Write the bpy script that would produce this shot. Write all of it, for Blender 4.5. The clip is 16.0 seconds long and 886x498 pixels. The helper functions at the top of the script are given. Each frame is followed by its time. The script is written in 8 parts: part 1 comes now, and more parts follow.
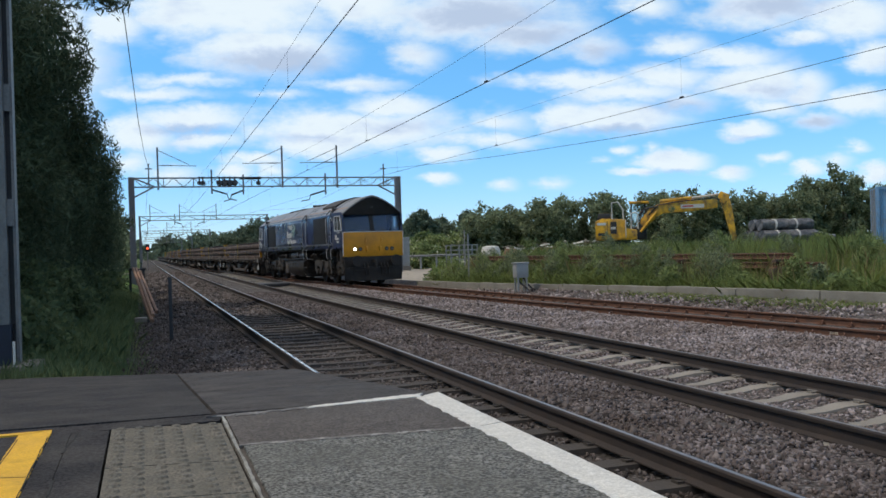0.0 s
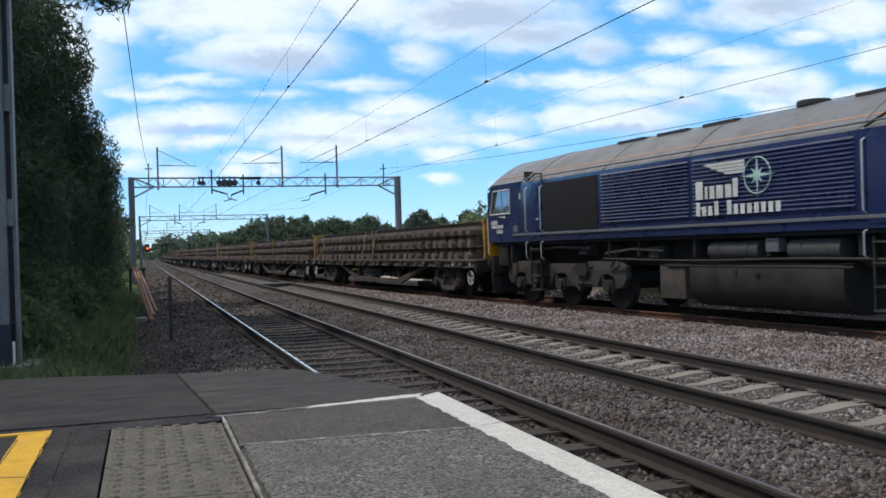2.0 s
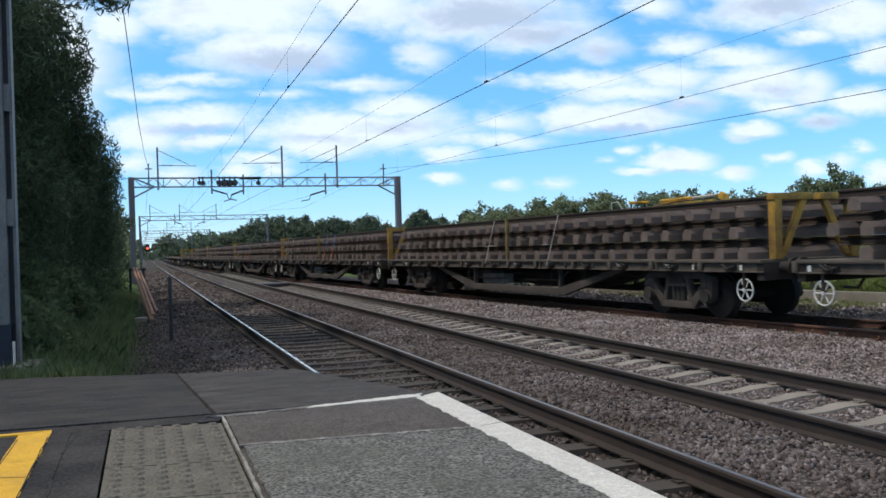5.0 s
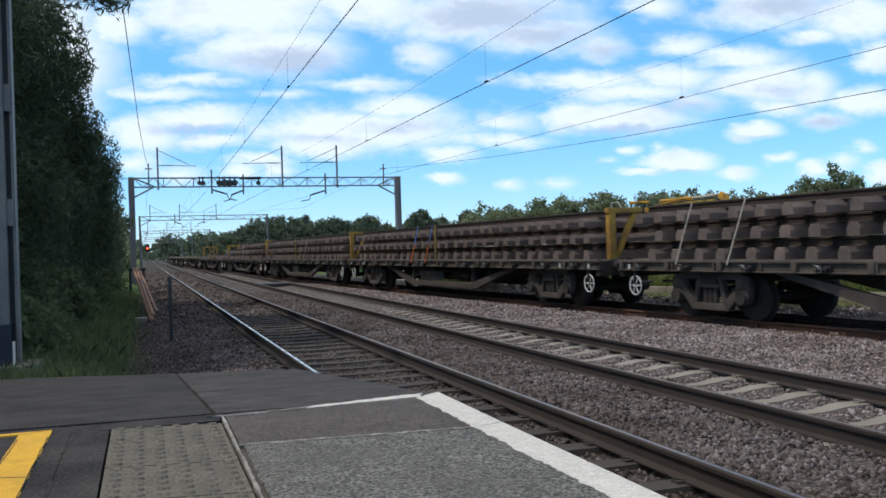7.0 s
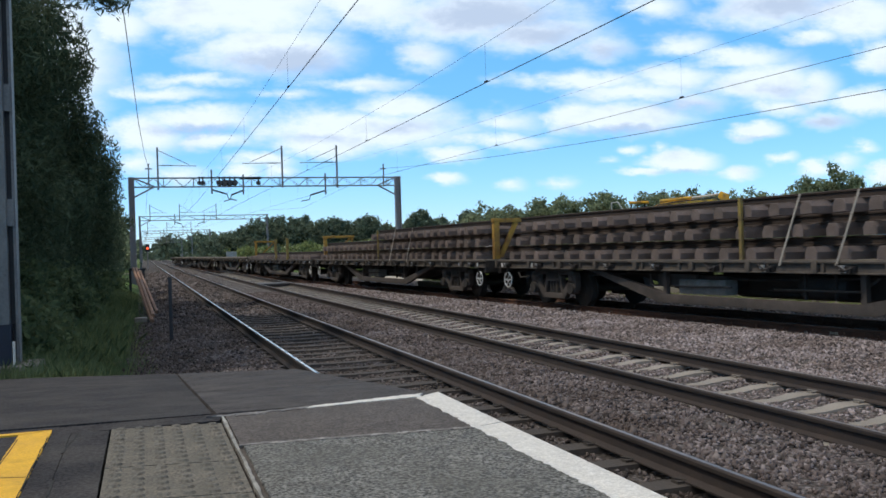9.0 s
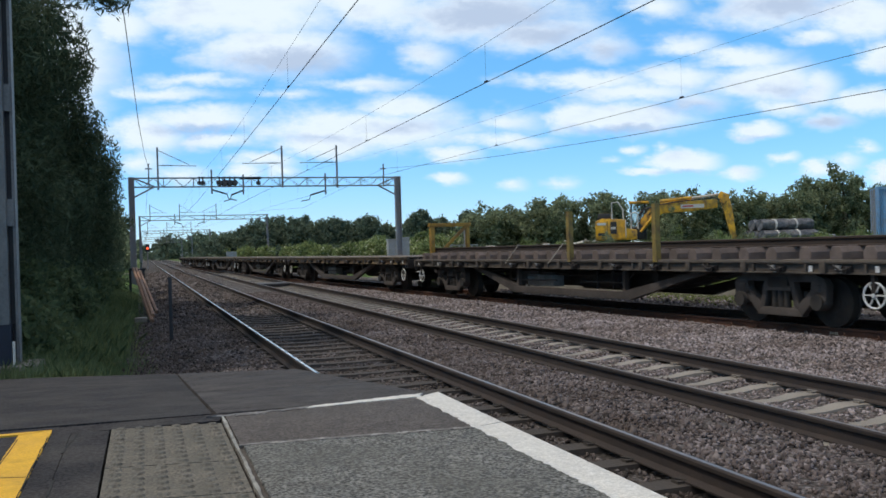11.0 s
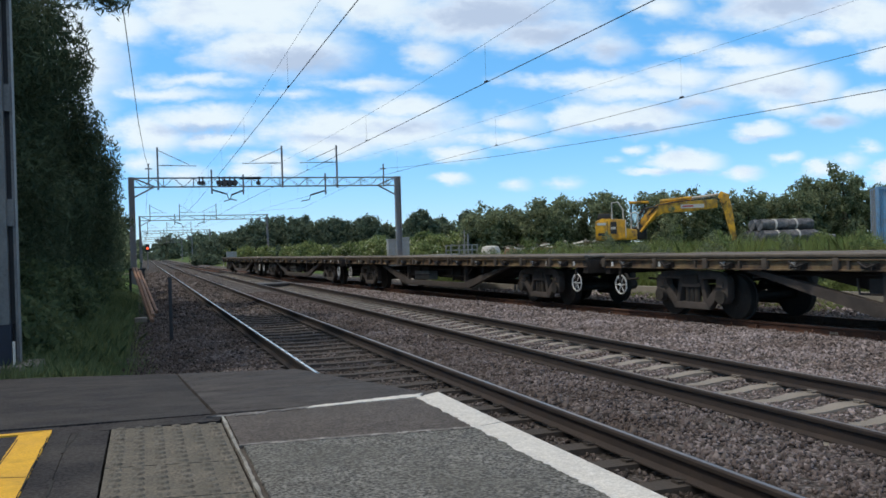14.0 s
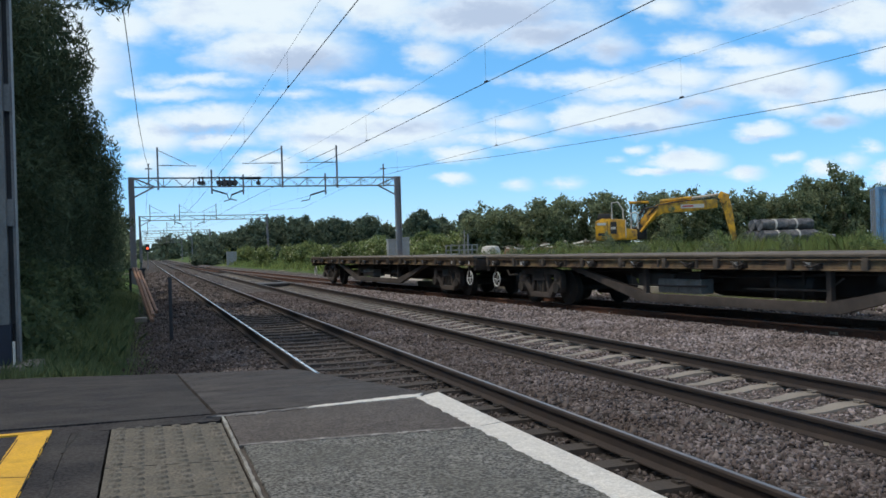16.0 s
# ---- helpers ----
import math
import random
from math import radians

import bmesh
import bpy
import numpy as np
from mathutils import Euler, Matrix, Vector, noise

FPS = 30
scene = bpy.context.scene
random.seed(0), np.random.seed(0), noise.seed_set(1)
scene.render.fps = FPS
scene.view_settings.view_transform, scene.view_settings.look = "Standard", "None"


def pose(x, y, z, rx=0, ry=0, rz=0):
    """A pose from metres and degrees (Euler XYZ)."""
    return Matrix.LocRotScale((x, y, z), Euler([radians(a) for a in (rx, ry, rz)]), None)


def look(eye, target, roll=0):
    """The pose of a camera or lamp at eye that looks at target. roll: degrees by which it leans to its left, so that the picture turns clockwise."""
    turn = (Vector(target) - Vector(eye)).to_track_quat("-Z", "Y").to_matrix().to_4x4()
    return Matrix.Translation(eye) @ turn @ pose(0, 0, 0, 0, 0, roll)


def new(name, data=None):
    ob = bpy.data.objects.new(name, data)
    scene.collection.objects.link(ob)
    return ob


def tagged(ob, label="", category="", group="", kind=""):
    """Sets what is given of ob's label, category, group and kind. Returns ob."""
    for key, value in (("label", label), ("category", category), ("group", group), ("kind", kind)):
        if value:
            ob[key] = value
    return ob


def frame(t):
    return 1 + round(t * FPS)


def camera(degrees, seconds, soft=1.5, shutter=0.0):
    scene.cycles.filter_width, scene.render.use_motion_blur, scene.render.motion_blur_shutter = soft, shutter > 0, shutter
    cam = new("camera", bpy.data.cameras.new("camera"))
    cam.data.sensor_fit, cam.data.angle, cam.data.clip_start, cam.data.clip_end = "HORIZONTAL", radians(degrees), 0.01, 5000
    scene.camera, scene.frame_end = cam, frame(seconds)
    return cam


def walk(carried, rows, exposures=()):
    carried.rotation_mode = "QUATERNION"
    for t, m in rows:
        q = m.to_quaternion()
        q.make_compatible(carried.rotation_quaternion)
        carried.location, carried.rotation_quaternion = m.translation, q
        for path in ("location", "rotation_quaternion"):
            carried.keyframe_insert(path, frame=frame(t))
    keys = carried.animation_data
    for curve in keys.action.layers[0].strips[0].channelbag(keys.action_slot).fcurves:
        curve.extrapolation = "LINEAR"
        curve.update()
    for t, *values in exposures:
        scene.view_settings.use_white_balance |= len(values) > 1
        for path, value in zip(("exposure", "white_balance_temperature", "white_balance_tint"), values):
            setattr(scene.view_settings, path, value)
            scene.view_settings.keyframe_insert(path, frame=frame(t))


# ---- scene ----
CLIP = 16.0
cam = camera(52.43, CLIP, soft=1.6, shutter=0.06)
EYE = Vector((0.0, 0.0, 1.45))
YAW, PITCH, ROLL = radians(18.439), radians(-0.107), -1.744
AIM = Vector((math.sin(YAW) * math.cos(PITCH), math.cos(YAW) * math.cos(PITCH), math.sin(PITCH)))
VIEW = look(EYE, EYE + AIM, ROLL)
# the clip's camera opens up a little while the train fills its picture
walk(cam, [(0.0, VIEW), (CLIP, VIEW)], [(0.0, -0.08), (1.3, -0.08), (2.2, 0.05), (8.8, 0.05), (11.0, -0.04), (CLIP, -0.08)])

# ---- world, sun ----
SUN_EL, SUN_AZ = radians(61), radians(-84)  # azimuth from +y towards +x
world = bpy.data.worlds.new("sky")
scene.world = world
world.use_nodes = True
wn = world.node_tree
sky = wn.nodes.new("ShaderNodeTexSky")
sky.sky_type, sky.sun_disc = "NISHITA", False
sky.sun_elevation, sky.sun_rotation = SUN_EL, SUN_AZ
sky.air_density, sky.dust_density, sky.ozone_density = 0.8, 0.05, 4.0
wn.nodes["Background"].inputs["Strength"].default_value = 0.14
tone = wn.nodes.new("ShaderNodeMix")  # a clear, saturated summer sky
tone.data_type, tone.blend_type = "RGBA", "MULTIPLY"
tone.inputs[0].default_value = 1.0
wn.links.new(sky.outputs[0], tone.inputs[6])
wz = wn.nodes.new("ShaderNodeSeparateXYZ")
wn.links.new(wn.nodes.new("ShaderNodeTexCoord").outputs["Generated"], wz.inputs[0])
haze = wn.nodes.new("ShaderNodeValToRGB")
haze.color_ramp.elements[0].position, haze.color_ramp.elements[0].color = 0.0, (0.75, 0.90, 1.17, 1)
midway = haze.color_ramp.elements.new(0.12)
midway.color = (0.70, 1.11, 1.31, 1)
far_up = haze.color_ramp.elements[2]
far_up.position, far_up.color = 0.3, (0.83, 1.56, 1.66, 1)
wn.links.new(wz.outputs["Z"], haze.inputs[0])
wn.links.new(haze.outputs[0], tone.inputs[7])
# broken cloud overhead, a flat deck seen in perspective
wco = wn.nodes.new("ShaderNodeTexCoord")
sep = wn.nodes.new("ShaderNodeSeparateXYZ")
wn.links.new(wco.outputs["Generated"], sep.inputs[0])
den = wn.nodes.new("ShaderNodeMath")
den.operation, den.inputs[1].default_value = "ADD", 0.12
wn.links.new(sep.outputs["Z"], den.inputs[0])
flat = wn.nodes.new("ShaderNodeVectorMath")
flat.operation = "DIVIDE"
wn.links.new(wco.outputs["Generated"], flat.inputs[0])
wn.links.new(den.outputs[0], flat.inputs[1])
deck = wn.nodes.new("ShaderNodeTexNoise")
deck.inputs["Scale"].default_value, deck.inputs["Detail"].default_value = 1.6, 6
wn.links.new(flat.outputs[0], deck.inputs["Vector"])
cover = wn.nodes.new("ShaderNodeMapRange")
cover.interpolation_type = "SMOOTHSTEP"
cover.inputs["From Min"].default_value, cover.inputs["From Max"].default_value = 0.34, 0.52
wn.links.new(deck.outputs["Fac"], cover.inputs["Value"])
height = wn.nodes.new("ShaderNodeMapRange")
height.inputs["From Min"].default_value, height.inputs["From Max"].default_value = 0.33, 0.48
wn.links.new(sep.outputs["Z"], height.inputs["Value"])
both = wn.nodes.new("ShaderNodeMath")
both.operation = "MULTIPLY"
wn.links.new(cover.outputs[0], both.inputs[0])
wn.links.new(height.outputs[0], both.inputs[1])
over = wn.nodes.new("ShaderNodeMix")
over.data_type = "RGBA"
over.inputs[7].default_value = (7.2, 6.7, 6.0, 1)
wn.links.new(both.outputs[0], over.inputs[0])
wn.links.new(tone.outputs[2], over.inputs[6])
wn.links.new(over.outputs[2], wn.nodes["Background"].inputs["Color"])
sun_data = bpy.data.lights.new("sun", "SUN")
sun_data.energy, sun_data.angle, sun_data.color = 2.2, radians(4), (1.0, 0.93, 0.81)
sun = new("sun", sun_data)
sun_dir = Vector((math.sin(SUN_AZ) * math.cos(SUN_EL), math.cos(SUN_AZ) * math.cos(SUN_EL), math.sin(SUN_EL)))
sun.matrix_world = look(sun_dir * 100, (0, 0, 0))


# ---- mesh helpers ----
class M:
    """Collects vertices and faces of one mesh."""

    def __init__(self):
        self.v, self.f, self.mi = [], [], []

    def add(self, verts, faces, mi=0):
        n = len(self.v)
        self.v.extend(tuple(p) for p in verts)
        self.f.extend(tuple(i + n for i in f) for f in faces)
        self.mi.extend([mi] * len(faces))
        return self

    def box(self, x0, x1, y0, y1, z0, z1, m=None, mi=0, taper=0.0):
        t = taper
        vs = [(x0, y0, z0), (x1, y0, z0), (x1, y1, z0), (x0, y1, z0), (x0 + t, y0 + t, z1), (x1 - t, y0 + t, z1), (x1 - t, y1 - t, z1), (x0 + t, y1 - t, z1)]
        if m:
            vs = [m @ Vector(p) for p in vs]
        return self.add(vs, [(0, 3, 2, 1), (4, 5, 6, 7), (0, 1, 5, 4), (1, 2, 6, 5), (2, 3, 7, 6), (3, 0, 4, 7)], mi)

    def cyl(self, a, b, r, n=12, r2=None, mi=0, caps=True):
        a, b = Vector(a), Vector(b)
        q = (b - a).to_track_quat("Z", "Y")
        r2 = r if r2 is None else r2
        vs = []
        for c, rr in ((a, r), (b, r2)):
            for i in range(n):
                w = 2 * math.pi * i / n
                vs.append(c + q @ Vector((rr * math.cos(w), rr * math.sin(w), 0)))
        fs = [(i, (i + 1) % n, n + (i + 1) % n, n + i) for i in range(n)]
        if caps:
            fs += [tuple(range(n - 1, -1, -1)), tuple(range(n, 2 * n))]
        return self.add(vs, fs, mi)

    def tube(self, pts, r, n=6, mi=0):
        pts = [Vector(p) for p in pts]
        rings, old = [], None
        for i, p in enumerate(pts):
            d = (pts[min(i + 1, len(pts) - 1)] - pts[max(i - 1, 0)]).normalized()
            side = d.cross(Vector((0, 0, 1)))
            side = side.normalized() if side.length > 1e-3 else Vector((1, 0, 0))
            if old and side.dot(old) < 0:
                side = -side
            old = side
            up = side.cross(d)
            rings.append([p + side * (r * math.cos(2 * math.pi * k / n)) + up * (r * math.sin(2 * math.pi * k / n)) for k in range(n)])
        return self.loft(rings, mi=mi)

    def loft(self, rings, close=True, caps=True, mi=0):
        n = len(rings[0])
        vs = [p for ring in rings for p in ring]
        fs = []
        for j in range(len(rings) - 1):
            for k in range(n if close else n - 1):
                a, b = j * n + k, j * n + (k + 1) % n
                fs.append((a, b, b + n, a + n))
        if caps and close:
            fs += [tuple(range(n - 1, -1, -1)), tuple(range(len(vs) - n, len(vs)))]
        return self.add(vs, fs, mi)

    def prism(self, prof, axis, a, b, mi=0):
        """A flat outline swept along one axis. prof: the two other coordinates, in x, y, z order."""
        def at(p, t):
            return {"x": (t, p[0], p[1]), "y": (p[0], t, p[1]), "z": (p[0], p[1], t)}[axis]
        return self.loft([[at(p, a) for p in prof], [at(p, b) for p in prof]], mi=mi)

    def wheel(self, c, r, w, rim=0.02, spokes=6, n=20, axis="x"):
        """A spoked hand wheel round c."""
        def q(u, v, s):
            return {"x": (c[0] + s, c[1] + u, c[2] + v), "y": (c[0] + u, c[1] + s, c[2] + v)}[axis]
        pts = [q(r * math.cos(2 * math.pi * i / n), r * math.sin(2 * math.pi * i / n), 0) for i in range(n)]
        for i in range(n):
            self.cyl(pts[i], pts[(i + 1) % n], rim, 6, caps=False)
        for i in range(spokes):
            w_ = 2 * math.pi * i / spokes
            self.cyl(q(0, 0, 0), q(r * math.cos(w_), r * math.sin(w_), 0), rim * 0.75, 5)
        return self.cyl(q(0, 0, -w), q(0, 0, w), rim * 2.2, 8)

    def mesh(self, name, mats, bevel=0.0, smooth=True, angle=32):
        me = bpy.data.meshes.new(name)
        me.from_pydata(self.v, [], self.f)
        for m in mats if isinstance(mats, (list, tuple)) else [mats]:
            me.materials.append(m)
        if any(self.mi):
            me.polygons.foreach_set("material_index", self.mi)
        bm = bmesh.new()
        bm.from_mesh(me)
        bmesh.ops.recalc_face_normals(bm, faces=bm.faces)
        if bevel:
            es = [e for e in bm.edges if len(e.link_faces) == 2 and e.calc_face_angle(0) > 0.6]
            bmesh.ops.bevel(bm, geom=es, offset=bevel, segments=2, affect="EDGES", profile=0.6, clamp_overlap=True)
        bm.to_mesh(me)
        bm.free()
        if smooth:
            me.polygons.foreach_set("use_smooth", [True] * len(me.polygons))
            me.set_sharp_from_angle(angle=radians(angle))
        me.update()
        return me


def part(name, shape, mats, parent=None, label="", bevel=0.0, m=None, smooth=True):
    """One mesh object, under a thing or a part."""
    me = shape if isinstance(shape, bpy.types.Mesh) else shape.mesh(name, mats, bevel, smooth)
    ob = new(name, me)
    if parent:
        ob.parent = parent
    if m:
        ob.matrix_basis = m
    if label:
        ob["label"] = label
    return ob


def thing(name, label, category, group="", kind="", m=None, me=None):
    ob = new(name, me)
    if m:
        ob.matrix_basis = m
    return tagged(ob, label, category, group, kind)


def grid_mesh(name, xs, ys, fz, mat):
    X, Y = np.meshgrid(xs, ys)
    Z = fz(X, Y)
    v = np.stack([X, Y, Z], -1).reshape(-1, 3)
    nx, ny = len(xs), len(ys)
    i = (np.arange(ny - 1)[:, None] * nx + np.arange(nx - 1)[None, :]).reshape(-1)
    f = np.stack([i, i + 1, i + nx + 1, i + nx], -1)
    me = bpy.data.meshes.new(name)
    me.from_pydata(v.tolist(), [], f.tolist())
    me.materials.append(mat)
    me.polygons.foreach_set("use_smooth", [True] * len(me.polygons))
    return me


def soup(name, verts, faces_per, nv, mat, smooth=False):
    """Many alike small pieces in one mesh. verts: (n, nv, 3); faces_per: faces of one piece."""
    n = len(verts)
    fs = np.asarray(faces_per)
    f = (fs[None] + (np.arange(n) * nv)[:, None, None]).reshape(-1, fs.shape[1])
    me = bpy.data.meshes.new(name)
    k = fs.shape[1]
    me.vertices.add(n * nv)
    me.vertices.foreach_set("co", verts.reshape(-1).astype(np.float32))
    me.loops.add(len(f) * k)
    me.loops.foreach_set("vertex_index", f.reshape(-1).astype(np.int32))
    me.polygons.add(len(f))
    me.polygons.foreach_set("loop_start", (np.arange(len(f)) * k).astype(np.int32))
    me.update(calc_edges=True)
    me.validate()
    me.materials.append(mat)
    if smooth:
        me.polygons.foreach_set("use_smooth", [True] * len(me.polygons))
    return me


# ---- materials ----
def nodes_of(name):
    mat = bpy.data.materials.new(name)
    mat.use_nodes = True
    nt = mat.node_tree
    return mat, nt, nt.nodes["Principled BSDF"]


def tex(nt, kind, scale, detail=4.0, coord="Object", stretch=(1, 1, 1), rough=0.55):
    co = nt.nodes.new("ShaderNodeTexCoord")
    mp = nt.nodes.new("ShaderNodeMapping")
    mp.inputs["Scale"].default_value = stretch
    nt.links.new(co.outputs[coord], mp.inputs["Vector"])
    t = nt.nodes.new({"noise": "ShaderNodeTexNoise", "voronoi": "ShaderNodeTexVoronoi"}[kind])
    t.inputs["Scale"].default_value = scale
    if kind == "noise":
        t.inputs["Detail"].default_value = detail
        t.inputs["Roughness"].default_value = rough
    nt.links.new(mp.outputs[0], t.inputs["Vector"])
    return t


def ramp(nt, fac, stops):
    r = nt.nodes.new("ShaderNodeValToRGB")
    el = r.color_ramp.elements
    while len(el) < len(stops):
        el.new(0.5)
    for e, (pos, col) in zip(el, stops):
        e.position, e.color = pos, (*col, 1)
    nt.links.new(fac, r.inputs[0])
    return r.outputs[0]


def mix(nt, fac, a, b, mode="MIX"):
    m = nt.nodes.new("ShaderNodeMix")
    m.data_type, m.blend_type = "RGBA", mode
    for sock, val in ((m.inputs[0], fac), (m.inputs[6], a), (m.inputs[7], b)):
        if isinstance(val, bpy.types.NodeSocket):
            nt.links.new(val, sock)
        elif isinstance(val, (int, float)):
            sock.default_value = val
        else:
            sock.default_value = (*val, 1)
    return m.outputs[2]


def bump(nt, bsdf, height, strength, dist=0.01):
    b = nt.nodes.new("ShaderNodeBump")
    b.inputs["Strength"].default_value, b.inputs["Distance"].default_value = strength, dist
    nt.links.new(height, b.inputs["Height"])
    nt.links.new(b.outputs[0], bsdf.inputs["Normal"])


def surface(name, col, col2=None, rough=0.7, metal=0.0, scale=6.0, fine=60.0, bumpy=0.15, spread=(0.35, 0.7), dirt=None, dirt_amt=0.5, dirt_scale=2.0,
            spec=0.5, island=0.0, grain=0.2, coord="Object", stretch=(1, 1, 1), dist=0.01, piece=0.0, sharp=(0.32, 0.7)):
    """A worn, slightly uneven surface: two scales of colour, relief and gloss."""
    mat, nt, b = nodes_of(name)
    col2 = col2 or tuple(c * 0.72 for c in col)
    n1 = tex(nt, "noise", scale, 5, coord, stretch)
    n2 = tex(nt, "noise", fine, 4, coord, stretch)
    c = ramp(nt, n1.outputs["Fac"], [(spread[0], col2), (spread[1], col)])
    g = ramp(nt, n2.outputs["Fac"], [(sharp[0], (max(0.05, 1 - grain * 1.1),) * 3), (sharp[1], (1 + grain * 0.7,) * 3)])
    c = mix(nt, 1.0, c, g, "MULTIPLY")
    if dirt:
        n3 = tex(nt, "noise", dirt_scale, 6, coord, rough=0.65)
        d = ramp(nt, n3.outputs["Fac"], [(0.42, (0, 0, 0)), (0.68, (dirt_amt,) * 3)])
        c = mix(nt, d, c, dirt)
    if island or piece:
        if piece:
            oi = nt.nodes.new("ShaderNodeObjectInfo")
            rnd, amt = oi.outputs["Random"], piece
        else:
            ge = nt.nodes.new("ShaderNodeNewGeometry")
            rnd, amt = ge.outputs["Random Per Island"], island
        v = ramp(nt, rnd, [(0.0, (1 - amt,) * 3), (1.0, (1 + amt,) * 3)])
        c = mix(nt, 1.0, c, v, "MULTIPLY")
    nt.links.new(c, b.inputs["Base Color"])
    b.inputs["Metallic"].default_value = metal
    b.inputs["Specular IOR Level"].default_value = spec
    rr = ramp(nt, n1.outputs["Fac"], [(0.3, (max(rough - 0.1, 0.02),) * 3), (0.75, (min(rough + 0.12, 1),) * 3)])
    nt.links.new(rr, b.inputs["Roughness"])
    if bumpy:
        bump(nt, b, n2.outputs["Fac"], bumpy, dist)
    return mat


def leaf_material(name, dark, light, lucid=0.25):
    mat, nt, b = nodes_of(name)
    ge = nt.nodes.new("ShaderNodeNewGeometry")
    n1 = tex(nt, "noise", 0.6, 3)
    c = ramp(nt, ge.outputs["Random Per Island"], [(0.0, dark), (0.7, light), (1.0, tuple(min(1, k * 1.35) for k in light))])
    g = ramp(nt, n1.outputs["Fac"], [(0.3, (0.65, 0.7, 0.6)), (0.7, (1.2, 1.15, 1.0))])
    c = mix(nt, 1.0, c, g, "MULTIPLY")
    nt.links.new(c, b.inputs["Base Color"])
    b.inputs["Roughness"].default_value = 0.75
    b.inputs["Specular IOR Level"].default_value = 0.15
    tr = nt.nodes.new("ShaderNodeBsdfTranslucent")
    nt.links.new(c, tr.inputs["Color"])
    ms = nt.nodes.new("ShaderNodeMixShader")
    ms.inputs[0].default_value = lucid
    nt.links.new(b.outputs[0], ms.inputs[1])
    nt.links.new(tr.outputs[0], ms.inputs[2])
    nt.links.new(ms.outputs[0], nt.nodes["Material Output"].inputs["Surface"])
    return mat


def glowing(name, col, strength):
    mat, nt, b = nodes_of(name)
    b.inputs["Base Color"].default_value = (*col, 1)
    b.inputs["Emission Color"].default_value = (*col, 1)
    b.inputs["Emission Strength"].default_value = strength
    return mat


def ground_material():
    mat, nt, b = nodes_of("rough_grass_and_earth")
    n1 = tex(nt, "noise", 0.25, 6)
    n2 = tex(nt, "noise", 3.0, 6)
    n3 = tex(nt, "noise", 30.0, 4)
    grass = ramp(nt, n2.outputs["Fac"], [(0.3, (0.035, 0.06, 0.018)), (0.55, (0.07, 0.115, 0.03)), (0.75, (0.13, 0.15, 0.055))])
    earth = ramp(nt, n3.outputs["Fac"], [(0.3, (0.12, 0.10, 0.075)), (0.7, (0.25, 0.22, 0.18))])
    fac = ramp(nt, n1.outputs["Fac"], [(0.55, (0, 0, 0)), (0.66, (1, 1, 1))])
    nt.links.new(mix(nt, fac, grass, earth), b.inputs["Base Color"])
    b.inputs["Roughness"].default_value = 0.95
    b.inputs["Specular IOR Level"].default_value = 0.1
    bump(nt, b, n3.outputs["Fac"], 0.6, 0.05)
    return mat


def ballast_material(name, tint, dirt):
    """Broken stone: cells of grey, buff and pink, with dark gaps."""
    mat, nt, b = nodes_of(name)
    v = tex(nt, "voronoi", 22.0)
    cell = nt.nodes.new("ShaderNodeRGBToBW")
    nt.links.new(v.outputs["Color"], cell.inputs[0])
    c = ramp(nt, cell.outputs[0], [(0.15, tuple(k * 0.55 for k in tint)), (0.5, tint), (0.85, tuple(min(k * 1.45, 1) for k in tint))])
    gap = ramp(nt, v.outputs["Distance"], [(0.25, (1, 1, 1)), (0.62, (0.25, 0.23, 0.21))])
    c = mix(nt, 1.0, c, gap, "MULTIPLY")
    n = tex(nt, "noise", 0.7, 6)
    d = ramp(nt, n.outputs["Fac"], [(0.4, (0, 0, 0)), (0.7, (0.75, 0.75, 0.75))])
    c = mix(nt, d, c, dirt)
    nt.links.new(c, b.inputs["Base Color"])
    b.inputs["Roughness"].default_value = 0.92
    b.inputs["Specular IOR Level"].default_value = 0.2
    inv = nt.nodes.new("ShaderNodeMath")
    inv.operation = "SUBTRACT"
    inv.inputs[0].default_value = 1.0
    nt.links.new(v.outputs["Distance"], inv.inputs[1])
    bump(nt, b, inv.outputs[0], 0.9, 0.03)
    return mat


def stone_material(name, tint):
    mat, nt, b = nodes_of(name)
    ge = nt.nodes.new("ShaderNodeNewGeometry")
    c = ramp(nt, ge.outputs["Random Per Island"], [(0.0, tuple(k * 0.28 for k in tint)), (0.4, (tint[0] * 1.0, tint[1] * 0.92, tint[2] * 0.88)),
                                                  (0.75, tuple(k * 1.3 for k in tint)), (1.0, tuple(min(k * 2.1, 1) for k in tint))])
    n = tex(nt, "noise", 0.8, 5)
    g = ramp(nt, n.outputs["Fac"], [(0.35, (0.62, 0.57, 0.52)), (0.65, (1.08, 1.06, 1.04))])
    nt.links.new(mix(nt, 1.0, c, g, "MULTIPLY"), b.inputs["Base Color"])
    b.inputs["Roughness"].default_value = 0.9
    b.inputs["Specular IOR Level"].default_value = 0.25
    return mat


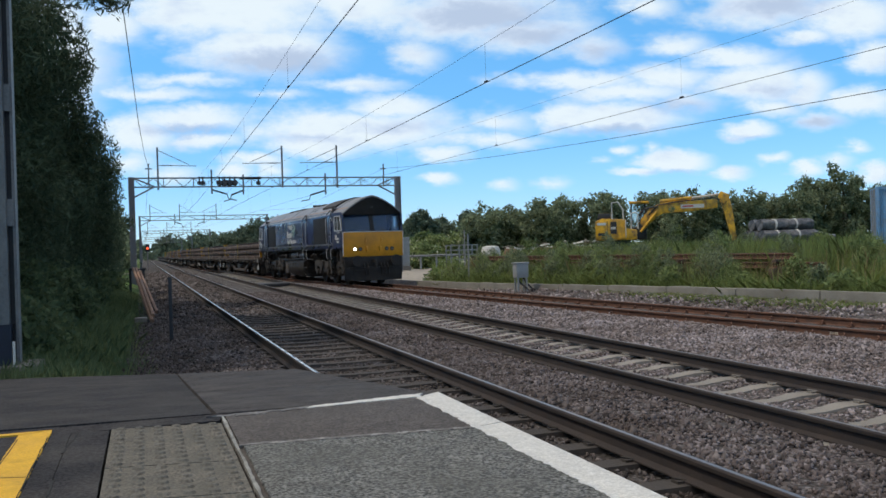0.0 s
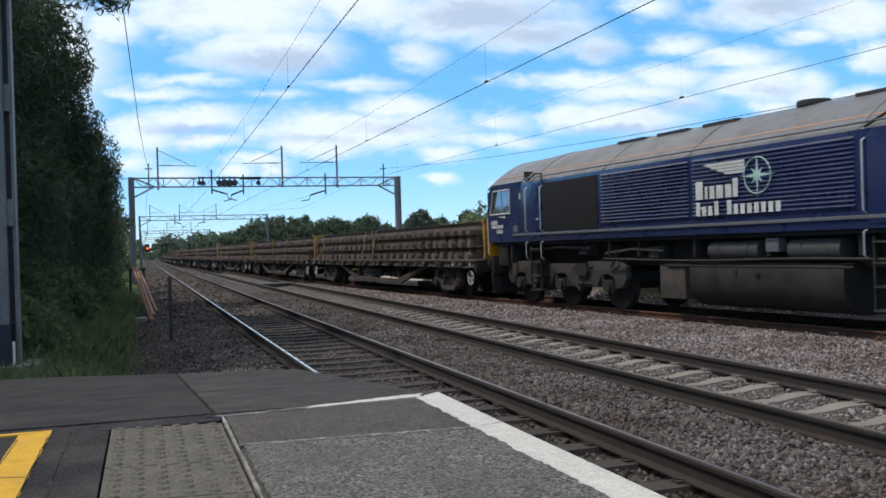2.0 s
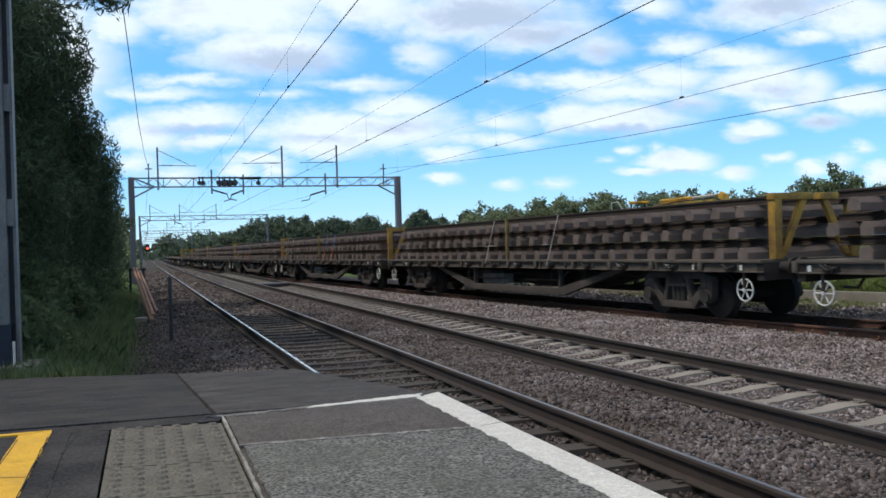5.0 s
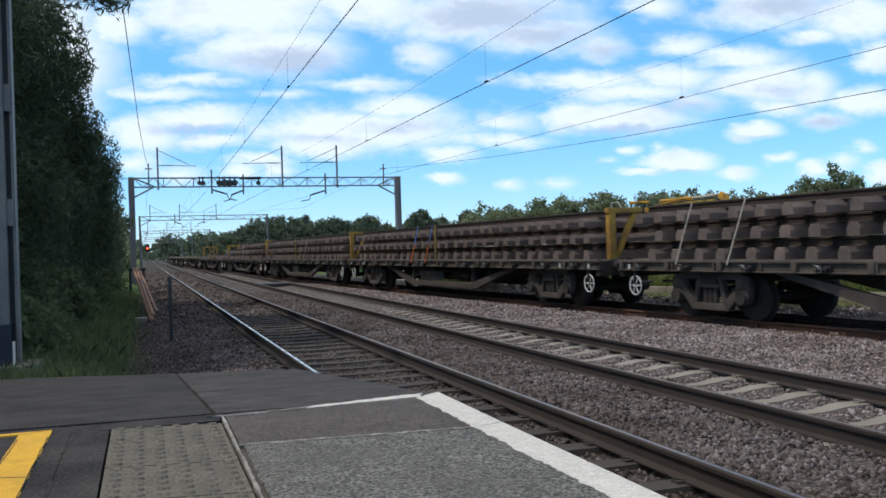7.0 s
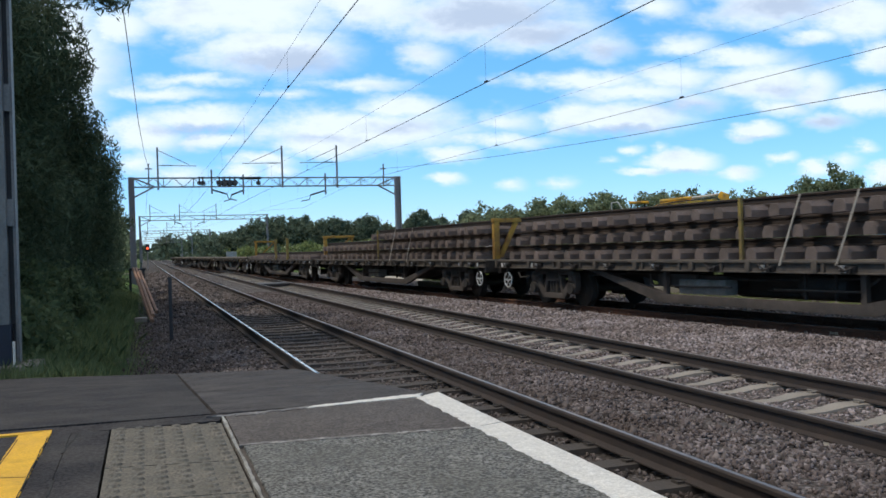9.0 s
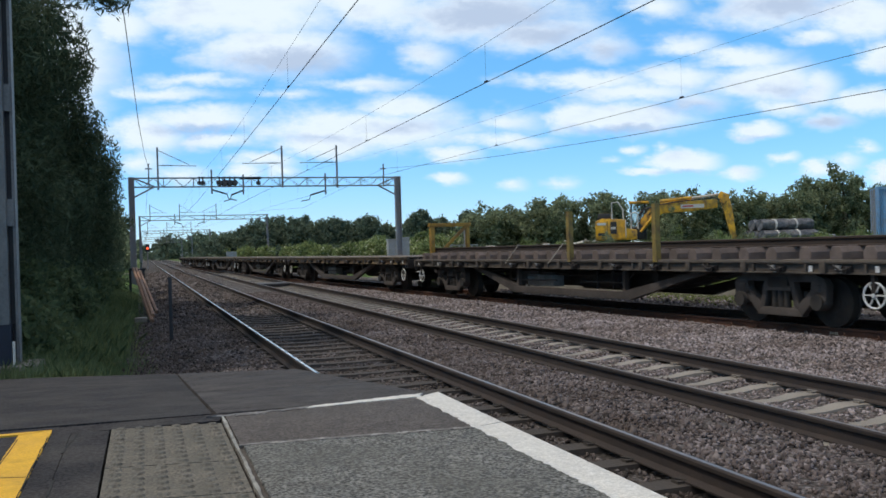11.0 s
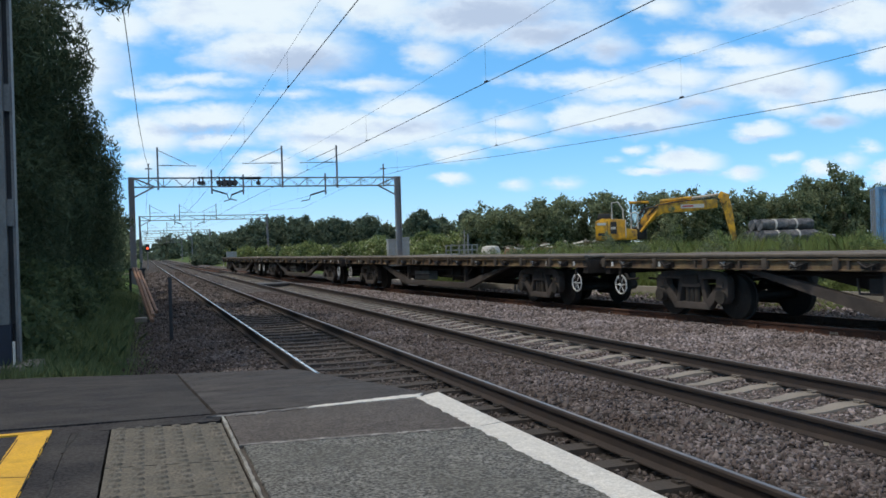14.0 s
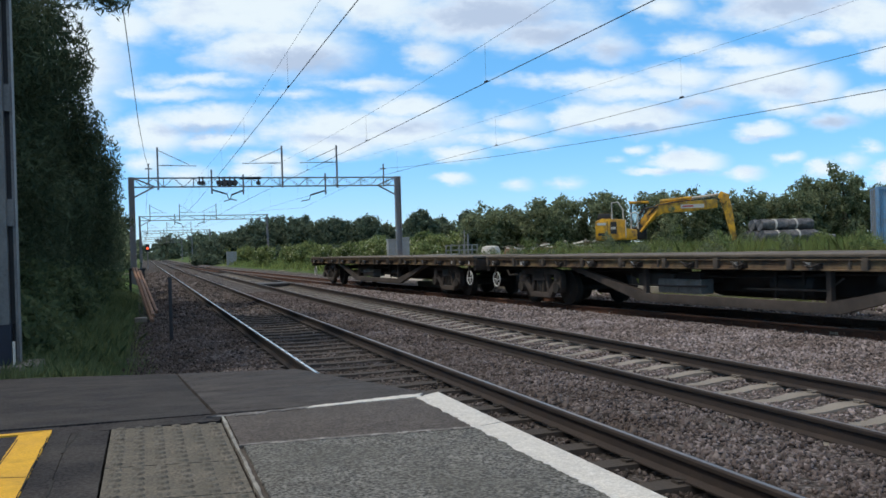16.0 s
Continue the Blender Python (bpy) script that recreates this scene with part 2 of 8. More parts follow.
def cloud_material(banks, shaded):
    """Fair-weather cloud: torn white banks with grey bases, clear in between. Both lists: x, y, half width, half height, density."""
    mat, nt, b = nodes_of("cloud")
    nt.nodes.remove(b)
    co = nt.nodes.new("ShaderNodeTexCoord")
    n1 = tex(nt, "noise", 1.3, 8, stretch=(0.7, 1.5, 1), rough=0.58)
    n2 = tex(nt, "noise", 4.2, 6, stretch=(0.75, 1.3, 1), rough=0.6)

    def put(node, values):
        for sock, val in zip(node.inputs, values):
            if isinstance(val, bpy.types.NodeSocket):
                nt.links.new(val, sock)
            elif val is not None:
                sock.default_value = val
        return node

    def vm(op, *values):
        k = nt.nodes.new("ShaderNodeVectorMath")
        k.operation = op
        return put(k, values)

    def ma(op, *values):
        k = nt.nodes.new("ShaderNodeMath")
        k.operation = op
        return put(k, values).outputs[0]

    def field(pos, blobs, soft):
        total = None
        for x, y, w, h, a in blobs:
            d = vm("MULTIPLY_ADD", pos, (1 / w, 1 / h, 0), (-x / w, -y / h, 0))
            val = ma("MULTIPLY_ADD", vm("LENGTH", d.outputs[0]).outputs["Value"], -a, a)
            total = val if total is None else ma("SMOOTH_MAX", total, val, soft)
        return total

    def smooth(val, lo, hi, top=1.0):
        m = nt.nodes.new("ShaderNodeMapRange")
        m.interpolation_type = "SMOOTHSTEP"
        m.inputs["From Min"].default_value, m.inputs["From Max"].default_value, m.inputs["To Max"].default_value = lo, hi, top
        nt.links.new(val, m.inputs["Value"])
        return m.outputs[0]
    warp = vm("SUBTRACT", n1.outputs["Color"], (0.5, 0.5, 0.5)).outputs[0]
    pos = vm("MULTIPLY_ADD", warp, (0.75, 0.36, 0), co.outputs["Object"]).outputs[0]
    fine = vm("SUBTRACT", n2.outputs["Color"], (0.5, 0.5, 0.5)).outputs[0]
    pos = vm("MULTIPLY_ADD", fine, (0.22, 0.16, 0), pos).outputs[0]
    dens = ma("ADD", field(pos, banks, 0.08), ma("MULTIPLY_ADD", n1.outputs["Fac"], 1.1, -0.55))
    dens = ma("ADD", dens, ma("MULTIPLY_ADD", n2.outputs["Fac"], 0.4, -0.2))
    mask = smooth(dens, -0.2, 0.72, 0.95)
    low = ma("ADD", field(pos, shaded, 0.1), ma("MULTIPLY_ADD", n2.outputs["Fac"], 0.7, -0.35))
    dim = ma("MAXIMUM", smooth(low, -0.1, 0.75), ma("MULTIPLY", smooth(n1.outputs["Fac"], 0.5, 0.78), 0.45))
    col = ramp(nt, dim, [(0.0, (0.865, 0.965, 1.02)), (0.45, (0.70, 0.81, 0.96)), (1.0, (0.52, 0.625, 0.80))])
    em = nt.nodes.new("ShaderNodeEmission")
    em.inputs["Strength"].default_value = 1.03
    nt.links.new(col, em.inputs["Color"])
    tr = nt.nodes.new("ShaderNodeBsdfTransparent")
    ms = nt.nodes.new("ShaderNodeMixShader")
    nt.links.new(mask, ms.inputs[0])
    nt.links.new(tr.outputs[0], ms.inputs[1])
    nt.links.new(em.outputs[0], ms.inputs[2])
    nt.links.new(ms.outputs[0], nt.nodes["Material Output"].inputs["Surface"])
    return mat


MAT = {
    "ground": ground_material(),
    "ballast": ballast_material("ballast", (0.165, 0.149, 0.146), (0.075, 0.065, 0.06)),
    "ballast_dark": ballast_material("ballast_dark", (0.115, 0.102, 0.096), (0.07, 0.061, 0.056)),
    "stone": stone_material("ballast_stone", (0.2, 0.179, 0.184)),
    "stone_mid": stone_material("grey_ballast_stone", (0.112, 0.099, 0.101)),
    "stone_dark": stone_material("oily_ballast_stone", (0.098, 0.087, 0.086)),
    "rail_worn": surface("brown_worn_rail_head", (0.24, 0.21, 0.2), (0.13, 0.112, 0.105), 0.38, 0.65, 3, 80, 0.05),
    "rail_top": surface("polished_rail_head", (0.78, 0.78, 0.78), (0.6, 0.6, 0.6), 0.26, 0.95, 3, 80, 0.02),
    "rail_dull": surface("dull_rail_head", (0.20, 0.175, 0.155), (0.13, 0.11, 0.1), 0.5, 0.5, 3, 80, 0.05),
    "rail_side": surface("brown_rail_side", (0.045, 0.033, 0.028), (0.027, 0.02, 0.018), 0.85, 0.1, 5, 70, 0.2),
    "rust_top": surface("rusty_rail_head", (0.17, 0.105, 0.075), (0.11, 0.065, 0.047), 0.55, 0.4, 4, 90, 0.1),
    "rust": surface("rust", (0.15, 0.068, 0.04), (0.08, 0.04, 0.027), 0.85, 0.1, 5, 70, 0.25),
    "concrete": surface("sleeper_concrete", (0.29, 0.27, 0.24), (0.19, 0.172, 0.148), 0.9, 0, 4, 90, 0.3, dirt=(0.16, 0.12, 0.09), dirt_amt=0.6, piece=0.12),
    "concrete_old": surface("dirty_sleeper", (0.058, 0.048, 0.041), (0.032, 0.027, 0.024), 0.9, 0, 5, 80, 0.35, dirt=(0.045, 0.036, 0.03), dirt_amt=0.7, piece=0.2),
    "steel_dark": surface("oily_dark_steel", (0.045, 0.039, 0.035), (0.024, 0.021, 0.019), 0.75, 0.2, 4, 60, 0.25, dirt=(0.07, 0.055, 0.042), dirt_amt=0.6),
    "mark_dull": surface("faded_cream_mark", (0.55, 0.49, 0.38), (0.25, 0.2, 0.15), 0.85, 0, 40, 160, 0.1),
    "galv": surface("galvanised_steel", (0.36, 0.36, 0.355), (0.26, 0.26, 0.255), 0.6, 0.3, 3, 50, 0.1, dirt=(0.2, 0.17, 0.14), dirt_amt=0.4),
}

# ---- the railway's lines ----
RAIL_A, RAIL_B = 1.927, 5.085  # left rails of the two straight tracks
GAUGE = 1.505                  # between rail centres
LOOP_Z = -0.08                 # rail level of the loop line
LOOP_END = 150.0


def loop_x(y):
    """Centre line of the loop, which draws away from the straight tracks towards the station."""
    y = np.asarray(y, float)
    mid = 12.9355 - 0.1122 * y + 0.0006 * y * y
    near = 12.9355 - 0.1122 * y
    x0, s0, y0, y1, x1 = 12.9355 - 0.1122 * 60 + 0.0006 * 3600, -0.1122 + 0.0012 * 60, 60.0, LOOP_END, 5.8375
    t = np.clip((y - y0) / (y1 - y0), 0, 1)
    far = (2 * t**3 - 3 * t**2 + 1) * x0 + (t**3 - 2 * t**2 + t) * s0 * (y1 - y0) + (3 * t**2 - 2 * t**3) * x1
    return np.where(y < 0, near, np.where(y < y0, mid, far))


LY = np.arange(-330.0, 520.0, 0.25)
LX = loop_x(LY)
LS = np.concatenate([[0], np.cumsum(np.hypot(np.diff(LX), np.diff(LY)))])
LS -= np.interp(0.0, LY, LS)


def on_loop(s):
    """The place on the loop's centre line s metres from the camera's cross-line."""
    y = float(np.interp(s, LS, LY))
    return Vector((float(np.interp(y, LY, LX)), y, LOOP_Z))


def vehicle_pose(s, half):
    """A vehicle whose middle is at s and whose bogies stand half metres from it."""
    a, b = on_loop(s - half), on_loop(s + half)
    d = b - a
    mid = (a + b) / 2
    return pose(mid.x, mid.y, mid.z, 0, 0, math.degrees(math.atan2(-d.x, d.y)))


# ---- sky backdrop ----
# cloud banks: x, y, half width, half height, density
CLOUDS_LEFT = [(-3.84, 4.26, 2.6, 0.75, 1.1), (-3.14, 3.51, 1.7, 0.58, 1.1), (-5.94, 3.96, 0.9, 0.45, 1), (-4.54, 2.98, 1.3, 0.15, 0.7), (-5.24, 2.75, 1.4, 0.17, 0.8), (-2.84, 2.73, 0.6, 0.12, 0.5), 
               (-4.44, 2.29, 1.3, 0.26, 1), (-5.44, 2.06, 0.9, 0.42, 1), (-4.14, 1.96, 0.8, 0.2, 0.8), (-5.59, 1.56, 0.6, 0.25, 0.7), (-3.34, 1.56, 0.7, 0.18, 0.9), (-3.74, 1.39, 0.5, 0.14, 0.8), 
               (-4.84, 1.33, 0.7, 0.2, 0.6), (-6.84, 3.41, 1.2, 1.6, 0.9)]
CLOUDS_MID = [(-1.64, 2.13, 2.6, 0.46, 1.1), (-2.24, 1.85, 1.3, 0.26, 1), (-0.94, 2.49, 1.1, 0.3, 1), (-1.54, 2.91, 1.1, 0.15, 0.6), (0.26, 4.16, 2.5, 0.58, 1.1), (1.46, 3.83, 1.5, 0.45, 1), 
              (2.66, 3.56, 0.7, 0.26, 0.7), (-1.54, 4.33, 1.4, 0.45, 1), (-0.44, 3.43, 0.55, 0.32, 0.6), (-0.04, 1.69, 0.65, 0.16, 0.9), (-0.09, 1.23, 0.4, 0.15, 0.9), (0.96, 2.26, 0.8, 0.26, 0.6), 
              (0.81, 1.91, 1.1, 0.17, 0.8), (-3.04, 1.41, 0.4, 0.14, 0.7), (-0.84, 5.21, 9, 0.9, 0.9)]
CLOUDS_RIGHT = [(2.36, 2.99, 1.6, 0.2, 0.9), (3.26, 2.79, 1.3, 0.27, 0.95), (2.16, 2.36, 0.62, 0.36, 1.1), (3.06, 2.33, 1.5, 0.34, 1), (3.96, 3.03, 1, 0.26, 0.85), (4.31, 2.59, 0.8, 0.22, 0.6), 
                (4.11, 3.56, 0.75, 0.26, 0.8), (5.06, 3.36, 1.1, 0.26, 1), (5.61, 2.96, 1.25, 0.48, 0.95), (6.46, 2.86, 0.5, 0.44, 0.8), (5.81, 2.49, 0.7, 0.2, 0.8), (3.56, 4.31, 0.75, 0.28, 0.8), 
                (5.66, 4.29, 1.6, 0.48, 1.05), (7.16, 4.13, 1.2, 0.56, 1.1), (7.61, 3.41, 0.6, 0.4, 1), (6.46, 3.76, 0.6, 0.18, 0.8)]
CLOUDS_LOW = [(7.31, 2.63, 1, 0.3, 1), (6.66, 2.26, 0.6, 0.2, 0.7), (5.41, 2.08, 0.58, 0.21, 1.15), (4.06, 1.54, 0.8, 0.24, 1.25), (3.41, 1.37, 0.48, 0.12, 1), (3.11, 1.79, 0.33, 0.11, 0.8), 
              (2.74, 1.59, 0.24, 0.09, 0.5), (3.71, 1.76, 0.16, 0.09, 0.45), (5.06, 1.33, 0.46, 0.14, 0.85), (5.84, 1.61, 0.32, 0.15, 0.8), (6.41, 1.45, 0.4, 0.18, 1), (7.28, 1.77, 0.3, 0.15, 0.75), 
              (6.96, 1.54, 0.36, 0.14, 0.55), (7.72, 1.35, 0.36, 0.22, 0.9), (1.96, 1.19, 0.32, 0.12, 0.5), (1.06, 1.15, 0.32, 0.12, 0.5), (11.16, 2.61, 3, 0.8, 0.9)]
CLOUD_SHADE = [(-2.84, 3.29, 1.5, 0.34, 1), (0.66, 4.13, 1.7, 0.4, 1), (1.56, 3.79, 1.2, 0.28, 0.8), (5.86, 4.27, 1.5, 0.3, 0.8), (-4.54, 2.13, 1.1, 0.14, 0.8), (6.66, 2.23, 0.7, 0.18, 0.7), 
               (3.06, 2.13, 1.4, 0.13, 0.8), (4.21, 2.53, 0.9, 0.2, 0.6), (-2.24, 1.96, 1.1, 0.12, 0.5), (2.76, 3.53, 0.8, 0.2, 0.6), (4.06, 1.35, 0.7, 0.09, 0.6), (-0.84, 2.16, 1.1, 0.16, 0.5), 
               (5.96, 2.81, 0.7, 0.2, 0.5), (5.41, 1.95, 0.5, 0.08, 0.5)]
SKY_FAR = 3000.0
SKY_UNIT = SKY_FAR / 15.92
clouds = new("backdrop", grid_mesh("backdrop", np.linspace(-14, 16, 4), np.linspace(-1.0, 9, 3), lambda X, Y: X * 0, cloud_material(CLOUDS_LEFT + CLOUDS_MID + CLOUDS_RIGHT + CLOUDS_LOW, CLOUD_SHADE)))
clouds.scale = (SKY_UNIT,) * 3
tagged(clouds, "white and pale grey broken clouds over a blue sky", "clouds", kind="structure")


# ---- ground ----
def ease(t):
    t = np.clip(t, 0, 1)
    return t * t * (3 - 2 * t)


def lumps(X, Y, k):
    return np.sin(X * 1.7 * k + np.sin(Y * 1.1 * k) * 1.3) * np.sin(Y * 1.3 * k + np.sin(X * 0.9 * k) * 1.7)


def wall_x(y):
    """Line of the low concrete wall beyond the loop."""
    return 14.93 - 0.185 * (np.asarray(y, float) - 15.3)


def ground_z(X, Y):
    X, Y = np.asarray(X, float), np.asarray(Y, float)
    o = X - loop_x(np.clip(Y, -200, 140))
    z = np.full_like(X, -0.45)
    left = ease((0.45 - X) / 1.5)
    z += left * (0.42 + 0.05 * lumps(X, Y, 0.8)) + ease((-1.5 - X) / 8) * 0.5
    near = ease((39 - Y) / 6)
    q = X - wall_x(np.clip(Y, -30, 36))
    z += near * (ease((o - 1.5) / 0.8) * 0.33 + ease((q - 0.05) / 0.2) * 0.2 + ease((q - 0.3) / 3.5) * 0.42)
    z += (1 - near) * (ease((o - 1.8) / 4) * 0.4 + ease((o - 8) / 9) * 0.5)
    z += ease((o - 14) / 7) * ease((38 - Y) / 6) * 0.42
    z += ease((o - 3.2) / 2) * 0.05 * lumps(X, Y, 0.9) * ease((140 - np.abs(Y)) / 60)
    return z


gx = np.unique(np.concatenate([np.array([-3000, -1200, -500, -200, -100, -50]), np.arange(-30, -6, 2.0), np.arange(-6, 1, 0.25), np.arange(1, 8, 1.0), np.arange(8, 22, 0.3),
                               np.arange(22, 60, 1.0), np.array([75, 100, 150, 250, 500, 1200, 3000.0])]))
gy = np.unique(np.concatenate([np.array([-3000, -1200, -500, -200, -80, -40, -20, -10]), np.arange(-5, 70, 0.5), np.arange(70, 160, 3.0), np.array([180, 220, 300, 450, 700, 1200, 3000.0])]))
tagged(new("ground", grid_mesh("ground", gx, gy, ground_z, MAT["ground"])), "rough grass and earth beside the railway", "ground", kind="structure")


def ballast_z(X, Y):
    X, Y = np.asarray(X, float), np.asarray(Y, float)
    o = X - loop_x(Y)
    z = np.full_like(X, -0.132)
    for c in (RAIL_A + GAUGE / 2, RAIL_B + GAUGE / 2):
        d = np.abs(X - c)
        z = np.where(d < 0.95, -0.19 - 0.022 * np.exp(-(d / 0.4) ** 2) - 0.03 * np.exp(-((d - 0.75) / 0.12) ** 2), z)
    z += 0.03 * ease((X - 7.4) / 0.5) * ease((-1.7 - o) / 0.5)
    z -= np.where(o > -1.2, 0.1, 0.1 * ease((o + 1.7) / 0.5))
    z -= ease((1.1 - X) / 0.9) * 0.12
    z += ease((o - 1.5) / 0.8) * 0.17
    return z + 0.014 * lumps(X, Y, 3.1) + 0.01 * lumps(X + 3, Y, 7.3)


BED_Y = np.unique(np.concatenate([np.arange(-30, 0, 2.0), np.arange(0, 40, 0.2), np.arange(40, 120, 1.0), np.arange(120, 520, 8.0)]))


def bed(name, f0, f1, mat, label, n=24):
    t = np.linspace(0, 1, n)
    Y = np.repeat(BED_Y[:, None], n, 1)
    X = f0(Y) * (1 - t) + f1(Y) * t
    Z = ballast_z(X, Y)
    v = np.stack([X, Y, Z], -1).reshape(-1, 3)
    i = (np.arange(len(BED_Y) - 1)[:, None] * n + np.arange(n - 1)[None]).reshape(-1)
    me = bpy.data.meshes.new(name)
    me.from_pydata(v.tolist(), [], np.stack([i, i + 1, i + n + 1, i + n], -1).tolist())
    me.materials.append(mat)
    me.polygons.foreach_set("use_smooth", [True] * len(me.polygons))
    return tagged(new(name, me), label, "ballast", kind="structure")


SPLIT = RAIL_A + GAUGE + 0.35
bed("ballast_bed_dark", lambda Y: np.full_like(Y, -0.6), lambda Y: np.full_like(Y, SPLIT), MAT["ballast_dark"], "dark, oily stone ballast under the nearer track", 22)
bed("ballast_bed_pale", lambda Y: np.full_like(Y, SPLIT), lambda Y: np.where((Y < 36) & (Y > 3), np.maximum(wall_x(Y) - 0.1, loop_x(Y) + 1.7), np.maximum(loop_x(Y) + 2.6, SPLIT + 4.5)), MAT["ballast"], "grey and pink stone ballast under the outer tracks", 40)

# single stones on the bed
rng = np.random.default_rng(7)
CHIP_V = np.array([(x, y * 0.78, z * 0.6) for z in (-1, 1) for y in (-1, 1) for x in (-1, 1)]) * 0.72
CHIP_F = [(0, 2, 3), (0, 3, 1), (4, 5, 7), (4, 7, 6), (0, 1, 5), (0, 5, 4), (2, 6, 7), (2, 7, 3), (0, 4, 6), (0, 6, 2), (1, 3, 7), (1, 7, 5)]


def stones(name, x0, x1, y0, y1, density, size, mat, label, rel=False, lift=0.0, skip=lambda X, Y: np.zeros_like(X, bool)):
    n = int((x1 - x0) * (y1 - y0) * density * 0.82)
    X, Y = rng.uniform(x0, x1, n), rng.uniform(y0, y1, n)
    if rel:
        X = X + loop_x(Y)
    k = ~skip(X, Y)
    X, Y = X[k], Y[k]
    n = len(X)
    Z = ballast_z(X, Y)
    r = rng.uniform(0.5, 1.5, n) * size
    w = rng.normal(size=(n, 4))
    w /= np.linalg.norm(w, axis=1)[:, None]
    a, b, c, d = w.T
    R = np.stack([np.stack([1 - 2 * (c * c + d * d), 2 * (b * c - a * d), 2 * (b * d + a * c)], -1),
                  np.stack([2 * (b * c + a * d), 1 - 2 * (b * b + d * d), 2 * (c * d - a * b)], -1),
                  np.stack([2 * (b * d - a * c), 2 * (c * d + a * b), 1 - 2 * (b * b + c * c)], -1)], 1)
    base = CHIP_V[None] * (rng.uniform(0.45, 1.3, (n, 8, 1))) * rng.uniform(0.6, 1.4, (n, 1, 3))
    V = np.einsum("nij,nkj->nki", R, base) * r[:, None, None]
    V += np.stack([X, Y, Z + lift + r * 0.15], -1)[:, None, :]
    me = soup(name, V, CHIP_F, 8, mat)
    return tagged(new(name, me), label, "ballast stones", kind="stuff")


def under_rails(X, Y):
    bad = np.zeros_like(X, bool)
    for c in (RAIL_A, RAIL_A + GAUGE, RAIL_B, RAIL_B + GAUGE):
        bad |= np.abs(X - c) < 0.09
    o = X - loop_x(Y)
    bad |= np.abs(np.abs(o) - GAUGE / 2) < 0.09
    return bad


stones("ballast_stones", SPLIT - 0.2, RAIL_B - 0.1, 3.0, 14, 1250, 0.0195, MAT["stone_mid"], "grey and pink broken stone between the tracks", skip=under_rails)
stones("ballast_stones", SPLIT - 0.1, RAIL_B - 0.1, 14, 36, 420, 0.027, MAT["stone_mid"], "grey and pink broken stone between the tracks", skip=under_rails)
stones("ballast_stones", RAIL_B + GAUGE + 0.1, 11.5, 5.5, 18, 900, 0.0215, MAT["stone"], "grey and pink broken stone beside the loop line",
       skip=lambda X, Y: under_rails(X, Y) | (X - loop_x(Y) > -0.5))
stones("ballast_stones", RAIL_B + GAUGE + 0.1, 10.5, 18, 44, 300, 0.03, MAT["stone"], "grey and pink broken stone beside the loop line",
       skip=lambda X, Y: under_rails(X, Y) | (X - loop_x(Y) > -0.5))
stones("ballast_stones", 0.9, 3.2, 8, 34, 130, 0.046, MAT["stone"], "grey stone and weeds beyond the loop line", rel=True, skip=lambda X, Y: X > wall_x(Y) - 0.12)
stones("ballast_stones", RAIL_B + 0.1, RAIL_B + GAUGE - 0.1, 3, 24, 560, 0.021, MAT["stone"], "grey broken stone between the sleepers", skip=lambda X, Y: np.abs(((Y + 14) / 0.635 + 0.5) % 1 - 0.5) < 0.19)
stones("ballast_stones", RAIL_A + 0.1, RAIL_A + GAUGE - 0.1, 3, 24, 420, 0.02, MAT["stone_dark"], "dark oily stone between the sleepers", skip=lambda X, Y: np.abs(((Y + 14) / 0.64 + 0.5) % 1 - 0.5) < 0.16)
stones("ballast_stones", 0.2, SPLIT, 46, 90, 30, 0.08, MAT["stone_dark"], "dark oily broken stone further along the track", skip=under_rails)
stones("ballast_stones", 0.2, RAIL_A + GAUGE - 0.1, 24, 46, 110, 0.05, MAT["stone_dark"], "dark oily broken stone further along the track", skip=under_rails)
stones("ballast_stones", -0.35, RAIL_A - 0.1, 10.5, 24, 620, 0.024, MAT["stone_dark"], "dark oily broken stone beside the track", skip=under_rails)
stones("ballast_stones", RAIL_A + GAUGE + 0.09, SPLIT + 0.1, 2.5, 30, 260, 0.035, MAT["stone_dark"], "dark oily broken stone beside the track", skip=under_rails)


# ---- track ----
RAIL_PROFILE = [(-0.07, -0.159), (0.07, -0.159), (0.07, -0.148), (0.012, -0.13), (0.0085, -0.05), (0.033, -0.038), (0.036, -0.012), (0.029, -0.002), (0.017, 0.0),
                (-0.017, 0.0), (-0.029, -0.002), (-0.036, -0.012), (-0.033, -0.038), (-0.0085, -0.05), (-0.012, -0.13), (-0.07, -0.148)]


def rail(parent, pts, z, mats, label):
    """A flat-bottomed rail along points (x, y)."""
    rings = []
    for i, (x, y) in enumerate(pts):
        a, b = pts[max(i - 1, 0)], pts[min(i + 1, len(pts) - 1)]
        d = Vector((b[0] - a[0], b[1] - a[1], 0)).normalized()
        sx, sy = d.y, -d.x
        rings.append([(x + sx * u, y + sy * u, z + w) for u, w in RAIL_PROFILE])
    s = M().loft(rings)
    n = len(RAIL_PROFILE)
    for j in range(len(rings) - 1):
        for k in (8,):
            s.mi[j * n + k] = 1
    return part("rail", s, mats, parent, label)


